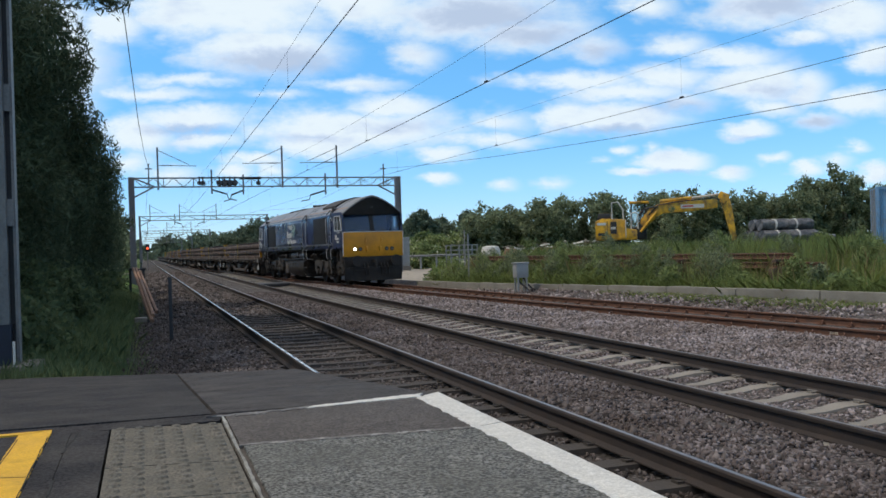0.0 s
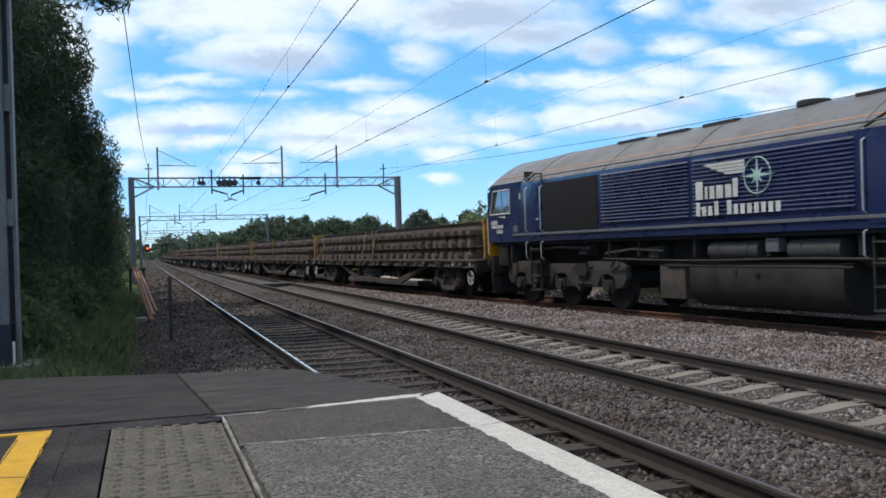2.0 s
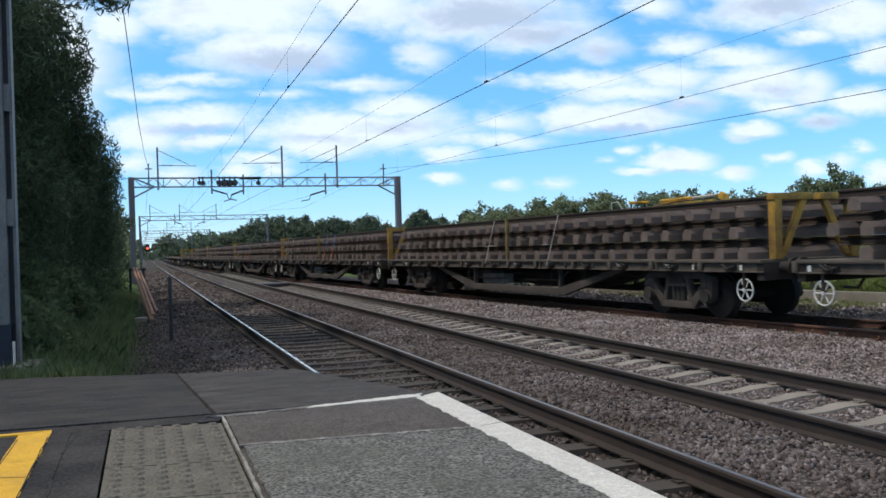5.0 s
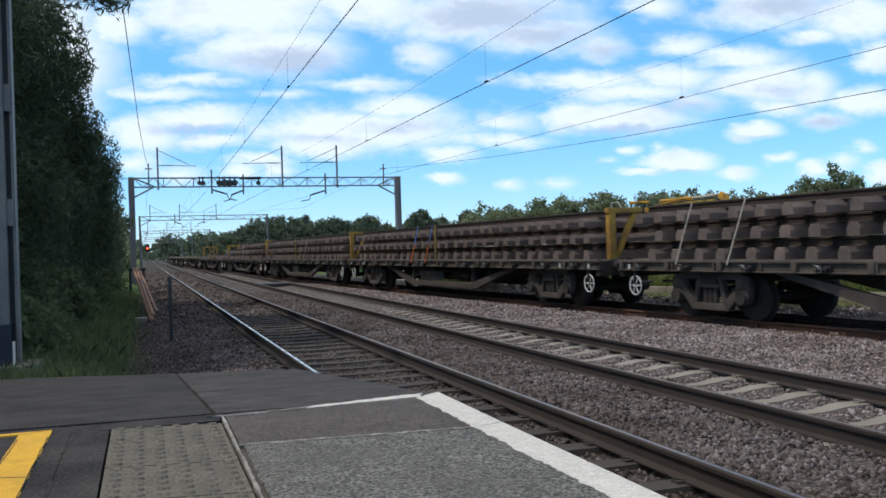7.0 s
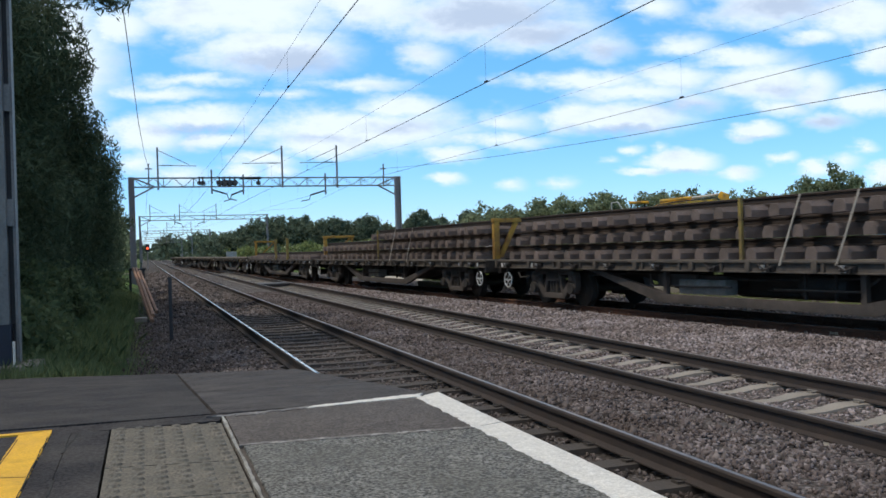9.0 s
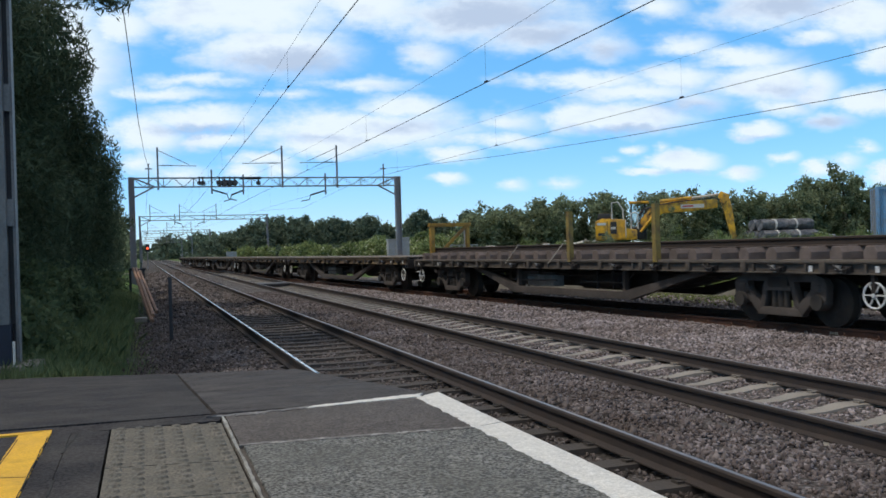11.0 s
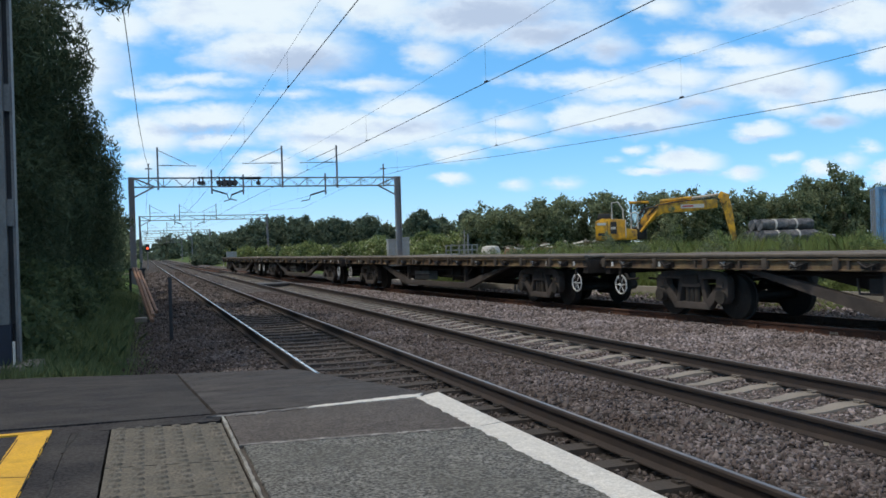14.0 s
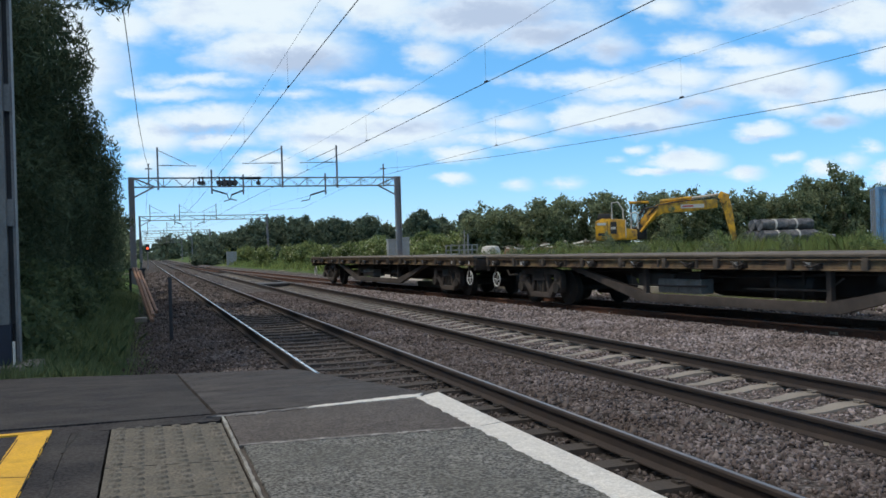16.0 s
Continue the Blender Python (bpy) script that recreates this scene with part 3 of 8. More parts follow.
def sleeper_mesh(name, mat, dip=0.035, w=0.135, half=1.25):
    """A concrete sleeper: tapered, lower in its middle."""
    s = M()
    rings = []
    for x, top, ww in ((-half, -0.02, w), (-half + 0.08, 0.0, w), (-0.45, 0.0, w), (-0.18, -dip, w * 0.82), (0.18, -dip, w * 0.82), (0.45, 0.0, w), (half - 0.08, 0.0, w), (half, -0.02, w)):
        rings.append([(x, -ww, -0.2), (x, ww, -0.2), (x, ww * 0.78, top), (x, -ww * 0.78, top)])
    s.loft(rings)
    for c in (-GAUGE / 2, GAUGE / 2):
        for sd in ((1,) if c < 0 else (-1,)):
            s.box(c + sd * 0.105 - 0.03, c + sd * 0.105 + 0.03, -0.04, 0.04, -0.005, 0.018)
            s.cyl((c + sd * 0.06, -0.035, 0.02), (c + sd * 0.13, 0.035, 0.03), 0.009, 5)
    return s.mesh(name, mat)


def track(label, left, z, mats, sleeper, spacing, rail_label, y0=-14, y1=78, far=240):
    t = thing("railway_track", label, "track", "tracks")
    for x, mm, lab in ((left, mats[:2], rail_label), (left + GAUGE, (mats[0], mats[-1]), rail_label if len(mats) == 2 else "brown rail with a worn head")):
        rail(t, [(x, -60), (x, 0), (x, 60), (x, 500)], z, mm, lab)
    ys = np.arange(y0, y1, spacing)
    for y in ys:
        o = part("sleeper", sleeper, None, t)
        o.matrix_basis = pose(left + GAUGE / 2 + random.uniform(-0.01, 0.01), float(y) + random.uniform(-0.02, 0.02), z - 0.165, 0, 0, random.uniform(-0.6, 0.6))
    return t


concrete_sleeper = sleeper_mesh("sleeper", MAT["concrete"])
old_sleeper = sleeper_mesh("sleeper", MAT["concrete_old"], dip=0.01, w=0.13)
near_track = track("straight track with bright rails on dark dirty sleepers", RAIL_A, 0.0, [MAT["rail_side"], MAT["rail_top"], MAT["rail_worn"]], old_sleeper, 0.64, "brown rail with a polished head")
mid_track = track("straight track with brown rails on pale concrete sleepers", RAIL_B, 0.0, [MAT["rail_side"], MAT["rail_dull"]], concrete_sleeper, 0.635, "brown rail with a dull bright head")
loop_track = thing("railway_track", "rusty curved loop track bedded in stone ballast", "track", "tracks")
for sd in (-1, 1):
    pts = []
    for y in list(np.arange(-300, 0, 20.0)) + list(np.arange(0, 156, 3.0)):
        pts.append((float(loop_x(y)) + sd * GAUGE / 2, float(y)))
    rail(loop_track, pts, LOOP_Z, [MAT["rust"], MAT["rust_top"]], "rusty brown rail")
    chair = M().box(-0.16, 0.16, -0.06, 0.06, -0.165, -0.135).box(-0.125, -0.045, -0.04, 0.04, -0.14, -0.115).box(0.045, 0.125, -0.04, 0.04, -0.14, -0.115)
    chair.cyl((-0.1, -0.04, -0.1), (-0.04, 0.04, -0.075), 0.014, 6).cyl((0.1, 0.04, -0.1), (0.04, -0.04, -0.075), 0.014, 6)
    chair_me = chair.mesh("rail_clip", MAT["rust"])
    for i, y in enumerate(np.arange(4.0, 60, 0.66)):
        o = part("rail_clip", chair_me, None, loop_track)
        o.matrix_basis = pose(float(loop_x(y)) + sd * GAUGE / 2, float(y), LOOP_Z)
mark_y = 12.16
part("rail_mark", M().box(-0.004, 0.0, -0.085, -0.055, -0.118, -0.078).box(-0.004, 0.0, -0.04, -0.012, -0.118, -0.078).box(-0.004, 0.0, 0.008, 0.036, -0.118, -0.078).box(-0.004, 0.0, 0.052, 0.084, -0.118, -0.078), MAT["mark_dull"], loop_track, "pale painted mark on the rail", m=pose(float(loop_x(mark_y)) - GAUGE / 2 - 0.04, mark_y, LOOP_Z, 0, 0, 6.4))
loop_sleeper = sleeper_mesh("sleeper", MAT["concrete_old"])
for y in np.arange(4.0, 60, 0.66):
    o = part("sleeper", loop_sleeper, None, loop_track)
    o.matrix_basis = pose(float(loop_x(y)), float(y), LOOP_Z - 0.185, 0, 0, 4.5)

# ---- platform ----
PLAT, END = 0.858, 3.45
MAT["slab"] = surface("platform_slab", (0.175, 0.172, 0.16), (0.11, 0.108, 0.1), 0.92, 0, 16, 110, 0.8, spec=0.2, grain=0.7, sharp=(0.4, 0.62), dirt=(0.085, 0.083, 0.072), dirt_amt=0.6, dirt_scale=5, dist=0.003)
MAT["slab_brown"] = surface("worn_slab", (0.115, 0.102, 0.095), (0.075, 0.066, 0.062), 0.92, 0, 12, 110, 0.5, spec=0.2, grain=0.4, sharp=(0.4, 0.62), dirt=(0.06, 0.054, 0.05), dirt_amt=0.5, dist=0.004)
MAT["asphalt"] = surface("platform_asphalt", (0.047, 0.044, 0.046), (0.029, 0.028, 0.03), 0.92, 0, 5, 100, 0.6, spec=0.12, grain=0.5, sharp=(0.4, 0.62), dirt=(0.075, 0.07, 0.064), dirt_amt=0.6, dirt_scale=3.1, dist=0.004)
MAT["ramp_slab"] = surface("worn_ramp_slab", (0.062, 0.057, 0.058), (0.04, 0.037, 0.038), 0.92, 0, 4, 100, 0.6, spec=0.15, grain=0.5, sharp=(0.4, 0.62), dirt=(0.105, 0.098, 0.092), dirt_amt=0.5, dirt_scale=4.5, stretch=(0.4, 1.6, 1), dist=0.004)
MAT["tactile"] = surface("buff_tactile_paving", (0.168, 0.15, 0.125), (0.1, 0.092, 0.077), 0.9, 0, 9, 110, 0.6, spec=0.2, grain=0.35, sharp=(0.4, 0.62), dirt=(0.1, 0.095, 0.08), dirt_amt=0.7, dirt_scale=7, dist=0.003)
MAT["mortar"] = surface("pale_mortar", (0.4, 0.385, 0.35), (0.19, 0.18, 0.16), 0.95, 0, 12, 120, 0.5, dirt=(0.09, 0.085, 0.075), dirt_amt=0.8, dirt_scale=9, dist=0.004)
MAT["mortar_thin"] = surface("worn_thin_mortar", (0.3, 0.285, 0.265), (0.1, 0.092, 0.085), 0.95, 0, 30, 140, 0.5, spread=(0.46, 0.6), dirt=(0.095, 0.085, 0.08), dirt_amt=0.95, dirt_scale=17, dist=0.004)
MAT["white_scuffed"] = surface("scuffed_white_paint", (0.5, 0.49, 0.47), (0.1, 0.09, 0.085), 0.85, 0, 18, 160, 0.3, spread=(0.48, 0.66), dirt=(0.085, 0.077, 0.073), dirt_amt=0.97, dirt_scale=22, dist=0.003)
MAT["white_line"] = surface("worn_white_paint", (0.65, 0.63, 0.585), (0.53, 0.51, 0.47), 0.75, 0, 25, 170, 0.3, dirt=(0.3, 0.29, 0.27), dirt_amt=0.6, dirt_scale=70, dist=0.003)
MAT["yellow_line"] = surface("worn_yellow_paint", (0.75, 0.42, 0.02), (0.6, 0.33, 0.02), 0.75, 0, 8, 150, 0.3, dirt=(0.25, 0.16, 0.03), dirt_amt=0.5, dirt_scale=16, dist=0.003)
MAT["crack"] = surface("dark_crack", (0.014, 0.013, 0.012), None, 0.95)
MAT["brick_dark"] = surface("sooty_platform_wall", (0.09, 0.075, 0.065), (0.05, 0.043, 0.038), 0.95, 0, 5, 70, 0.4)


def ramp_z(y):
    return PLAT - 0.09 * max(0.0, y - END)


platform = thing("platform", "station platform end with slabs, white edge and an asphalt ramp", "platform", kind="structure")
RAMP_END = 8.8
s = M()
s.prism([(-6, -0.5), (END, -0.5), (END, PLAT - 0.06), (-6, PLAT - 0.06)], "x", -4.5, 1.04)
part("platform_wall", s, MAT["brick_dark"], platform, "sooty wall of the platform")


def ragged(outline, amp, step=0.011):
    """The outline with its long edges worn uneven."""
    out = []
    for (x0, y0), (x1, y1) in zip(outline, outline[1:] + outline[:1]):
        ln = math.hypot(x1 - x0, y1 - y0)
        k = max(1, int(min(ln, 9.0) / step))
        out.append((x0, y0))
        drift = 0.0
        for i in range(1, k):
            t = i / k
            drift = 0.35 * drift + random.uniform(-amp, amp)
            out.append((x0 + (x1 - x0) * t - (y1 - y0) / ln * drift, y0 + (y1 - y0) * t + (x1 - x0) / ln * drift))
    return out


def flat_piece(name, outline, mat, label="", h=0.05, z=PLAT, bevel=0.004):
    m = M().loft([[(x, y, z - h) for x, y in outline], [(x, y, z) for x, y in outline]])
    return part(name, m, mat, platform, label, bevel=bevel)


flat_piece("coping_stone", [(1.03, 2.786), (1.13, 2.818), (1.135, 3.52), (1.06, 3.47), (1.03, 3.43)], MAT["white_line"], "white painted edge stone", 0.1)
flat_piece("coping_stone", [(1.03, -6.0), (1.13, -6.0), (1.13, 2.81), (1.03, 2.78)], MAT["white_line"], "white painted edge stone", 0.1)
flat_piece("white_line", ragged([(0.56, 3.39), (0.6, 3.43), (1.0, 3.5), (1.06, 3.5), (1.02, 3.43)], 0.006), MAT["white_line"], "worn white line", 0.03, PLAT + 0.002, 0.0)
flat_piece("white_line", ragged([(0.3, 3.345), (0.3, 3.385), (0.45, 3.405), (0.6, 3.43), (0.565, 3.39), (0.42, 3.365)], 0.009), MAT["white_scuffed"], "scuffed end of the white line", 0.03, PLAT + 0.0025, 0.0)
flat_piece("paving_slab", [(0.268, 2.86), (1.022, 2.785), (1.022, 3.42), (0.5, 3.40), (0.268, 3.385)], MAT["slab_brown"], "worn brownish slab")
flat_piece("paving_slab", ragged([(0.266, -6.0), (1.022, -6.0), (1.022, 2.755), (0.276, 2.83)], 0.003), MAT["slab"], "grey concrete slab")
flat_piece("mortar_joint", ragged([(0.262, 2.833), (1.02, 2.757), (1.02, 2.785), (0.262, 2.859)], 0.004), MAT["mortar_thin"], "", 0.05, PLAT + 0.001, 0)
flat_piece("mortar_joint", ragged([(0.242, -6), (0.253, -6), (0.262, 3.39), (0.253, 3.39)], 0.002, 0.03), MAT["mortar"], "", 0.05, PLAT + 0.0005, 0)
flat_piece("paint_edge", ragged([(1.012, -6), (1.034, -6), (1.034, 3.44), (1.012, 3.42)], 0.007, 0.013), MAT["white_line"], "ragged edge of the white paint", 0.02, PLAT + 0.0016, 0)
flat_piece("joint_gap", [(0.24, -6), (0.272, -6), (0.28, 3.39), (0.252, 3.39)], MAT["brick_dark"], "dark open joint", 0.04, PLAT - 0.009, 0)
flat_piece("mortar_patch", ragged([(0.2, 3.385), (0.27, 3.37), (0.36, 3.385), (0.37, 3.4), (0.30, 3.405)], 0.006), MAT["white_scuffed"], "crumbling pale mortar", 0.03, PLAT + 0.0015, 0)
flat_piece("asphalt_strip", ragged([(-0.248, -6), (-0.127, -6), (-0.127, 3.29), (-0.248, 3.32)], 0.0012), MAT["asphalt"], "dark asphalt strip", 0.05, PLAT, 0)
flat_piece("asphalt_surface", [(-4.5, -6), (-0.25, -6), (-0.25, 3.32), (-0.3, END), (-4.5, END)], MAT["asphalt"], "dark asphalt", 0.05, PLAT - 0.001, 0)
flat_piece("asphalt_surface", [(-0.31, 3.325), (0.24, 3.31), (0.262, 3.40), (0.262, END), (-0.31, END)], MAT["asphalt"], "dark asphalt", 0.05, PLAT - 0.003, 0)
flat_piece("yellow_line", ragged([(-0.415, -6), (-0.315, -6), (-0.315, 3.375), (-0.415, 3.335)], 0.0025), MAT["yellow_line"], "worn yellow safety line", 0.02, PLAT + 0.003, 0)
flat_piece("yellow_line", [(-1.6, 3.30), (-0.415, 3.335), (-0.315, 3.376), (-0.36, 3.372), (-1.6, 3.325)], MAT["yellow_line"], "worn yellow line end", 0.02, PLAT + 0.0045, 0)
# cracks in the asphalt and across the paint
def crack(pts, w, z):
    left = [(x - w * random.uniform(0.3, 1), y) for x, y in pts]
    right = [(x + w * random.uniform(0.3, 1), y + 0.002) for x, y in reversed(pts)]
    flat_piece("crack", left + right, MAT["crack"], "dark crack", 0.01, z, 0)


crack([(-0.229 - 0.02 * k / 9 + random.uniform(-0.002, 0.002), 3.295 - 0.036 * k) for k in range(10)], 0.005, PLAT + 0.0012)
crack([(-0.247 + random.uniform(-0.003, 0.003), 2.62 - 0.03 * k) for k in range(8)], 0.005, PLAT + 0.0012)
for x, w in ((-0.318, 0.004), (-0.412, 0.003)):
    crack([(x + random.uniform(-0.003, 0.003), y) for y in np.arange(1.6, 3.32, 0.11)], w * 0.7, PLAT + 0.0036)
crack([(-0.42 + 0.011 * k, 2.715 - 0.0045 * k + random.uniform(-0.003, 0.003)) for k in range(10)], 0.003, PLAT + 0.0038)
# tactile paving, blister by blister
tile = M()
T = 0.362
tile.box(0, T, 0, T, -0.05, 0)
for i in range(6):
    for j in range(6):
        cx, cy = (i + 0.5) * T / 6, (j + 0.5) * T / 6
        tile.cyl((cx, cy, 0), (cx, cy, 0.006), 0.0185, 8, 0.0125)
tile.v = [(x, y - 0.17 * x, z) for x, y, z in tile.v]
tile_me = tile.mesh("tactile_tile", MAT["tactile"], bevel=0.0)
tile_cut = M().box(0, T, 0, 0.232, -0.05, 0)
for i in range(6):
    for j in range(4):
        tile_cut.cyl(((i + 0.5) * T / 6, (j + 0.5) * T / 6, 0), ((i + 0.5) * T / 6, (j + 0.5) * T / 6, 0.006), 0.0185, 8, 0.0125)
tile_cut.v = [(x, y - 0.17 * x, z) for x, y, z in tile_cut.v]
part("tactile_tile", tile_cut, MAT["tactile"], platform, m=pose(-0.12, 3.075, PLAT))
for k in range(23):
    part("tactile_tile", tile_me, None, platform, m=pose(-0.12, 2.708 - 0.367 * k, PLAT - 0.001 * (k % 3)))
# ramp: asphalt on the left, concrete slabs on the track side, its foot cut obliquely
def ramp_ring(y, outline):
    """Points of the ramp's cross-section y along it: (x, height over the surface)."""
    out = []
    for x, up in outline:
        foot = 8.1 - 0.95 * max(x, -2.2)
        yy = END + (y - END) * (foot - END) / (RAMP_END - END)
        out.append((x, yy, ramp_z(yy) + up))
    return out


s = M().loft([ramp_ring(y, [(-5.5, -0.8), (0.226, -0.8), (0.226, 0), (-1.0, 0.01), (-2.4, 0.005), (-5.5, 0)]) for y in np.linspace(END, RAMP_END, 12)])
part("ramp_asphalt", s, MAT["asphalt"], platform, "dark asphalt ramp down to the track")
for a, b in ((END + 0.02, 5.2), (5.215, 7.4), (7.415, RAMP_END)):
    s = M().loft([ramp_ring(y, [(0.242, -0.8), (1.1, -0.8), (1.12, 0), (0.242, 0)]) for y in (a, b)])
    part("ramp_slab", s, MAT["ramp_slab"], platform, "dark grey ramp slab", bevel=0.01)
PLATFORM_SIZE = 1.09  # tiles of 0.4 m, edge 0.73 m from the rail
platform.location, platform.scale = EYE * (1 - PLATFORM_SIZE), (PLATFORM_SIZE,) * 3


# ---- overhead line ----
MAT["mast"] = surface("weathered_mast_steel", (0.3, 0.31, 0.34), (0.2, 0.205, 0.225), 0.7, 0.2, 2, 40, 0.1, dirt=(0.16, 0.11, 0.08), dirt_amt=0.5)
MAT["wire"] = surface("dark_wire", (0.05, 0.05, 0.056), None, 0.6, 0.5, 10, 50, 0)
MAT["insulator"] = surface("brown_insulator", (0.07, 0.05, 0.045), None, 0.3)


def h_column(s, x, y, z0, z1, w=0.3, t=0.02):
    s.box(x - w / 2, x - w / 2 + t, y - w / 2, y + w / 2, z0, z1).box(x + w / 2 - t, x + w / 2, y - w / 2, y + w / 2, z0, z1).box(x - w / 2 + t, x + w / 2 - t, y - t / 2, y + t / 2, z0, z1)


def truss_beam(s, x0, x1, y, z0, z1, r, step):
    d = 0.22
    for yy in (y - d, y + d):
        for z in (z0, z1):
            s.box(x0, x1, yy - r, yy + r, z - r, z + r)
        n = int((x1 - x0) / step)
        for i in range(n):
            a, b = x0 + (x1 - x0) * i / n, x0 + (x1 - x0) * (i + 1) / n
            s.cyl((a, yy, z0 if i % 2 else z1), (b, yy, z1 if i % 2 else z0), r * 0.5, 5)
            if i % 3 == 0:
                s.cyl((a, yy, z0), (a, yy, z1), r * 0.8, 5)


def cantilever(parent, x, y, z0, ztop, reach, down=None):
    """A drop post on the beam with a raking stay and a level arm that carries the catenary."""
    s = M().box(x - 0.05, x + 0.05, y - 0.05, y + 0.05, z0, ztop)
    p = part("drop_post", s, MAT["mast"], parent)
    s = M().cyl((x, y, ztop - 0.15), (x + reach * 0.8, y, ztop - 1.0), 0.022, 6).cyl((x, y, ztop - 1.05), (x + reach, y, ztop - 1.08), 0.022, 6)
    part("arm", s, MAT["mast"], p)
    s = M()
    for k in range(5):
        q = 0.12 + 0.05 * k
        s.cyl((x + reach * q, y, ztop - 1.05), (x + reach * (q + 0.02), y, ztop - 1.05), 0.045, 8)
    part("insulator", s, MAT["insulator"], p)


def registration(parent, x, y, z0, z1, reach):
    s = M().box(x - 0.045, x + 0.045, y - 0.05, y + 0.05, z0, z1)
    p = part("drop_post", s, MAT["mast"], parent)
    s = M().cyl((x, y, z0 + 0.25), (x + reach * 0.55, y, z0 - 0.02), 0.05, 7).tube([(x + reach * 0.55, y, z0 - 0.02), (x + reach * 0.6, y, z0 - 0.3), (x + reach * 0.9, y, z0 - 0.4)], 0.03)
    part("arm", s, MAT["wire"], p)


def gantry(y, x0, x1, top, detail):
    g = thing("overhead_line_gantry", "galvanised lattice gantry carrying overhead wires across the tracks", "gantry", "overhead line gantries")
    for x in (x0, x1):
        s = M()
        h_column(s, x, y, -0.6, top + 0.06, 0.34 if detail else 0.24, 0.03)
        mast = part("mast", s, MAT["mast"], g, "weathered steel mast")
        part("base_plate", M().box(x - 0.35, x + 0.35, y - 0.35, y + 0.35, -0.7, -0.28), MAT["concrete"], mast, "concrete base")
    s = M()
    truss_beam(s, x0 + 0.1, x1 - 0.1, y, top - 0.52, top, 0.024 if detail else 0.035, 0.55 if detail else 1.3)
    for x, d in ((x0, 1), (x1, -1)):
        s.cyl((x + d * 0.15, y, top - 1.1), (x + d * 1.3, y, top - 0.5), 0.05, 6).cyl((x + d * 0.15, y, top), (x + d * 1.3, y, top - 0.5), 0.045, 6)
    part("beam", s, MAT["mast"], g, "lattice beam")
    if detail:
        cantilever(g, 0.96, y, top - 0.7, 7.8, 2.2)
        cantilever(g, 8.21, y, top - 0.6, 7.95, -2.4)
        cantilever(g, 11.6, y, top - 0.6, 8.0, -2.3)
        registration(g, 4.0, y, top - 0.95, top + 0.5, 1.6)
        registration(g, 5.85, y, top - 1.0, top + 0.2, -1.3)
        registration(g, 10.85, y, top - 1.05, top + 0.25, -1.7)
        for x in (0.45, 14.58):
            s = M().box(x - 0.035, x + 0.035, y - 0.04, y + 0.04, top - 0.6, top + 0.85).box(x - 0.2, x + 0.2, y - 0.03, y + 0.03, top + 0.52, top + 0.58)
            part("feeder_post", s, MAT["mast"], g)
        s = M()
        for x, r in ((3.3, 0.17), (3.5, 0.2), (4.45, 0.24), (4.75, 0.28), (5.05, 0.27), (5.35, 0.24), (6.75, 0.19)):
            part("drum_insulator", M().cyl((x, y - 0.35, top - 0.3), (x, y + 0.35, top - 0.3), r * 0.5, 14).cyl((x, y - 0.08, top - 0.3), (x, y + 0.08, top - 0.3), r * 0.74, 14).cyl((x, y, top - 0.3), (x, y, top + 0.08), 0.04, 8), MAT["insulator"], g, "dark brown round insulator")
        s.box(4.5, 5.45, y - 0.1, y + 0.1, top - 0.28, top - 0.24).box(3.2, 6.9, y - 0.36, y - 0.3, top - 0.02, top + 0.03).box(5.6, 6.9, y - 0.32, y - 0.26, top - 0.12, top - 0.02)
        part("switch_gear", s, MAT["wire"], g, "dark switch gear with round insulators")
    else:
        for x, rr in ((0.96, 2.0), (4.5, 2.0), (9.0, -2.2)):
            if x < x1:
                cantilever(g, x, y, top - 0.6, 7.9, rr)
        for x, rr in ((3.9, 1.5), (7.5, -1.4)):
            registration(g, x, y, top - 1.0, top + 0.3, rr)
    return g


gantry(55.2, -0.53, 15.48, 6.0, True)
gantry(118.0, -0.28, 15.4, 6.4, False)
gantry(181.0, -0.3, 12.5, 6.3, False)
gantry(245.0, -0.3, 12.3, 6.3, False)
gantry(310.0, -0.3, 12.3, 6.3, False)


def wires(label, cx, low, high, y0, y1, spans, hang, thick=0.0055):
    """A contact wire with its sagging catenary and droppers, along x = cx(y)."""
    w = thing("overhead_wire", label, "overhead wire", "overhead wires")
    ys = np.arange(y0, y1 + 0.1, 3.0)
    part("contact_wire", M().tube([(float(cx(y)), float(y), low) for y in ys], thick * 1.35, 5), MAT["wire"], w)
    def cat(y):
        i = np.searchsorted(spans, y)
        a, b = spans[max(i - 1, 0)], spans[min(i, len(spans) - 1)]
        t = 0 if a == b else (y - a) / (b - a)
        return high + 0.75 * (2 * t - 1) ** 2
    part("catenary_wire", M().tube([(float(cx(y)), float(y), cat(float(y))) for y in ys], thick * 0.6, 5), MAT["wire"], w)
    for y in np.arange(hang - 8.8 * 2, min(y1, 180), 8.8):
        part("dropper", M().cyl((float(cx(y)), float(y), low), (float(cx(y)), float(y), cat(float(y))), thick * 0.42, 4), MAT["wire"], w)
        part("clamp", M().cyl((float(cx(y)), float(y) - 0.06, low + 0.02), (float(cx(y)), float(y) + 0.06, low + 0.02), 0.017, 6), MAT["wire"], w)


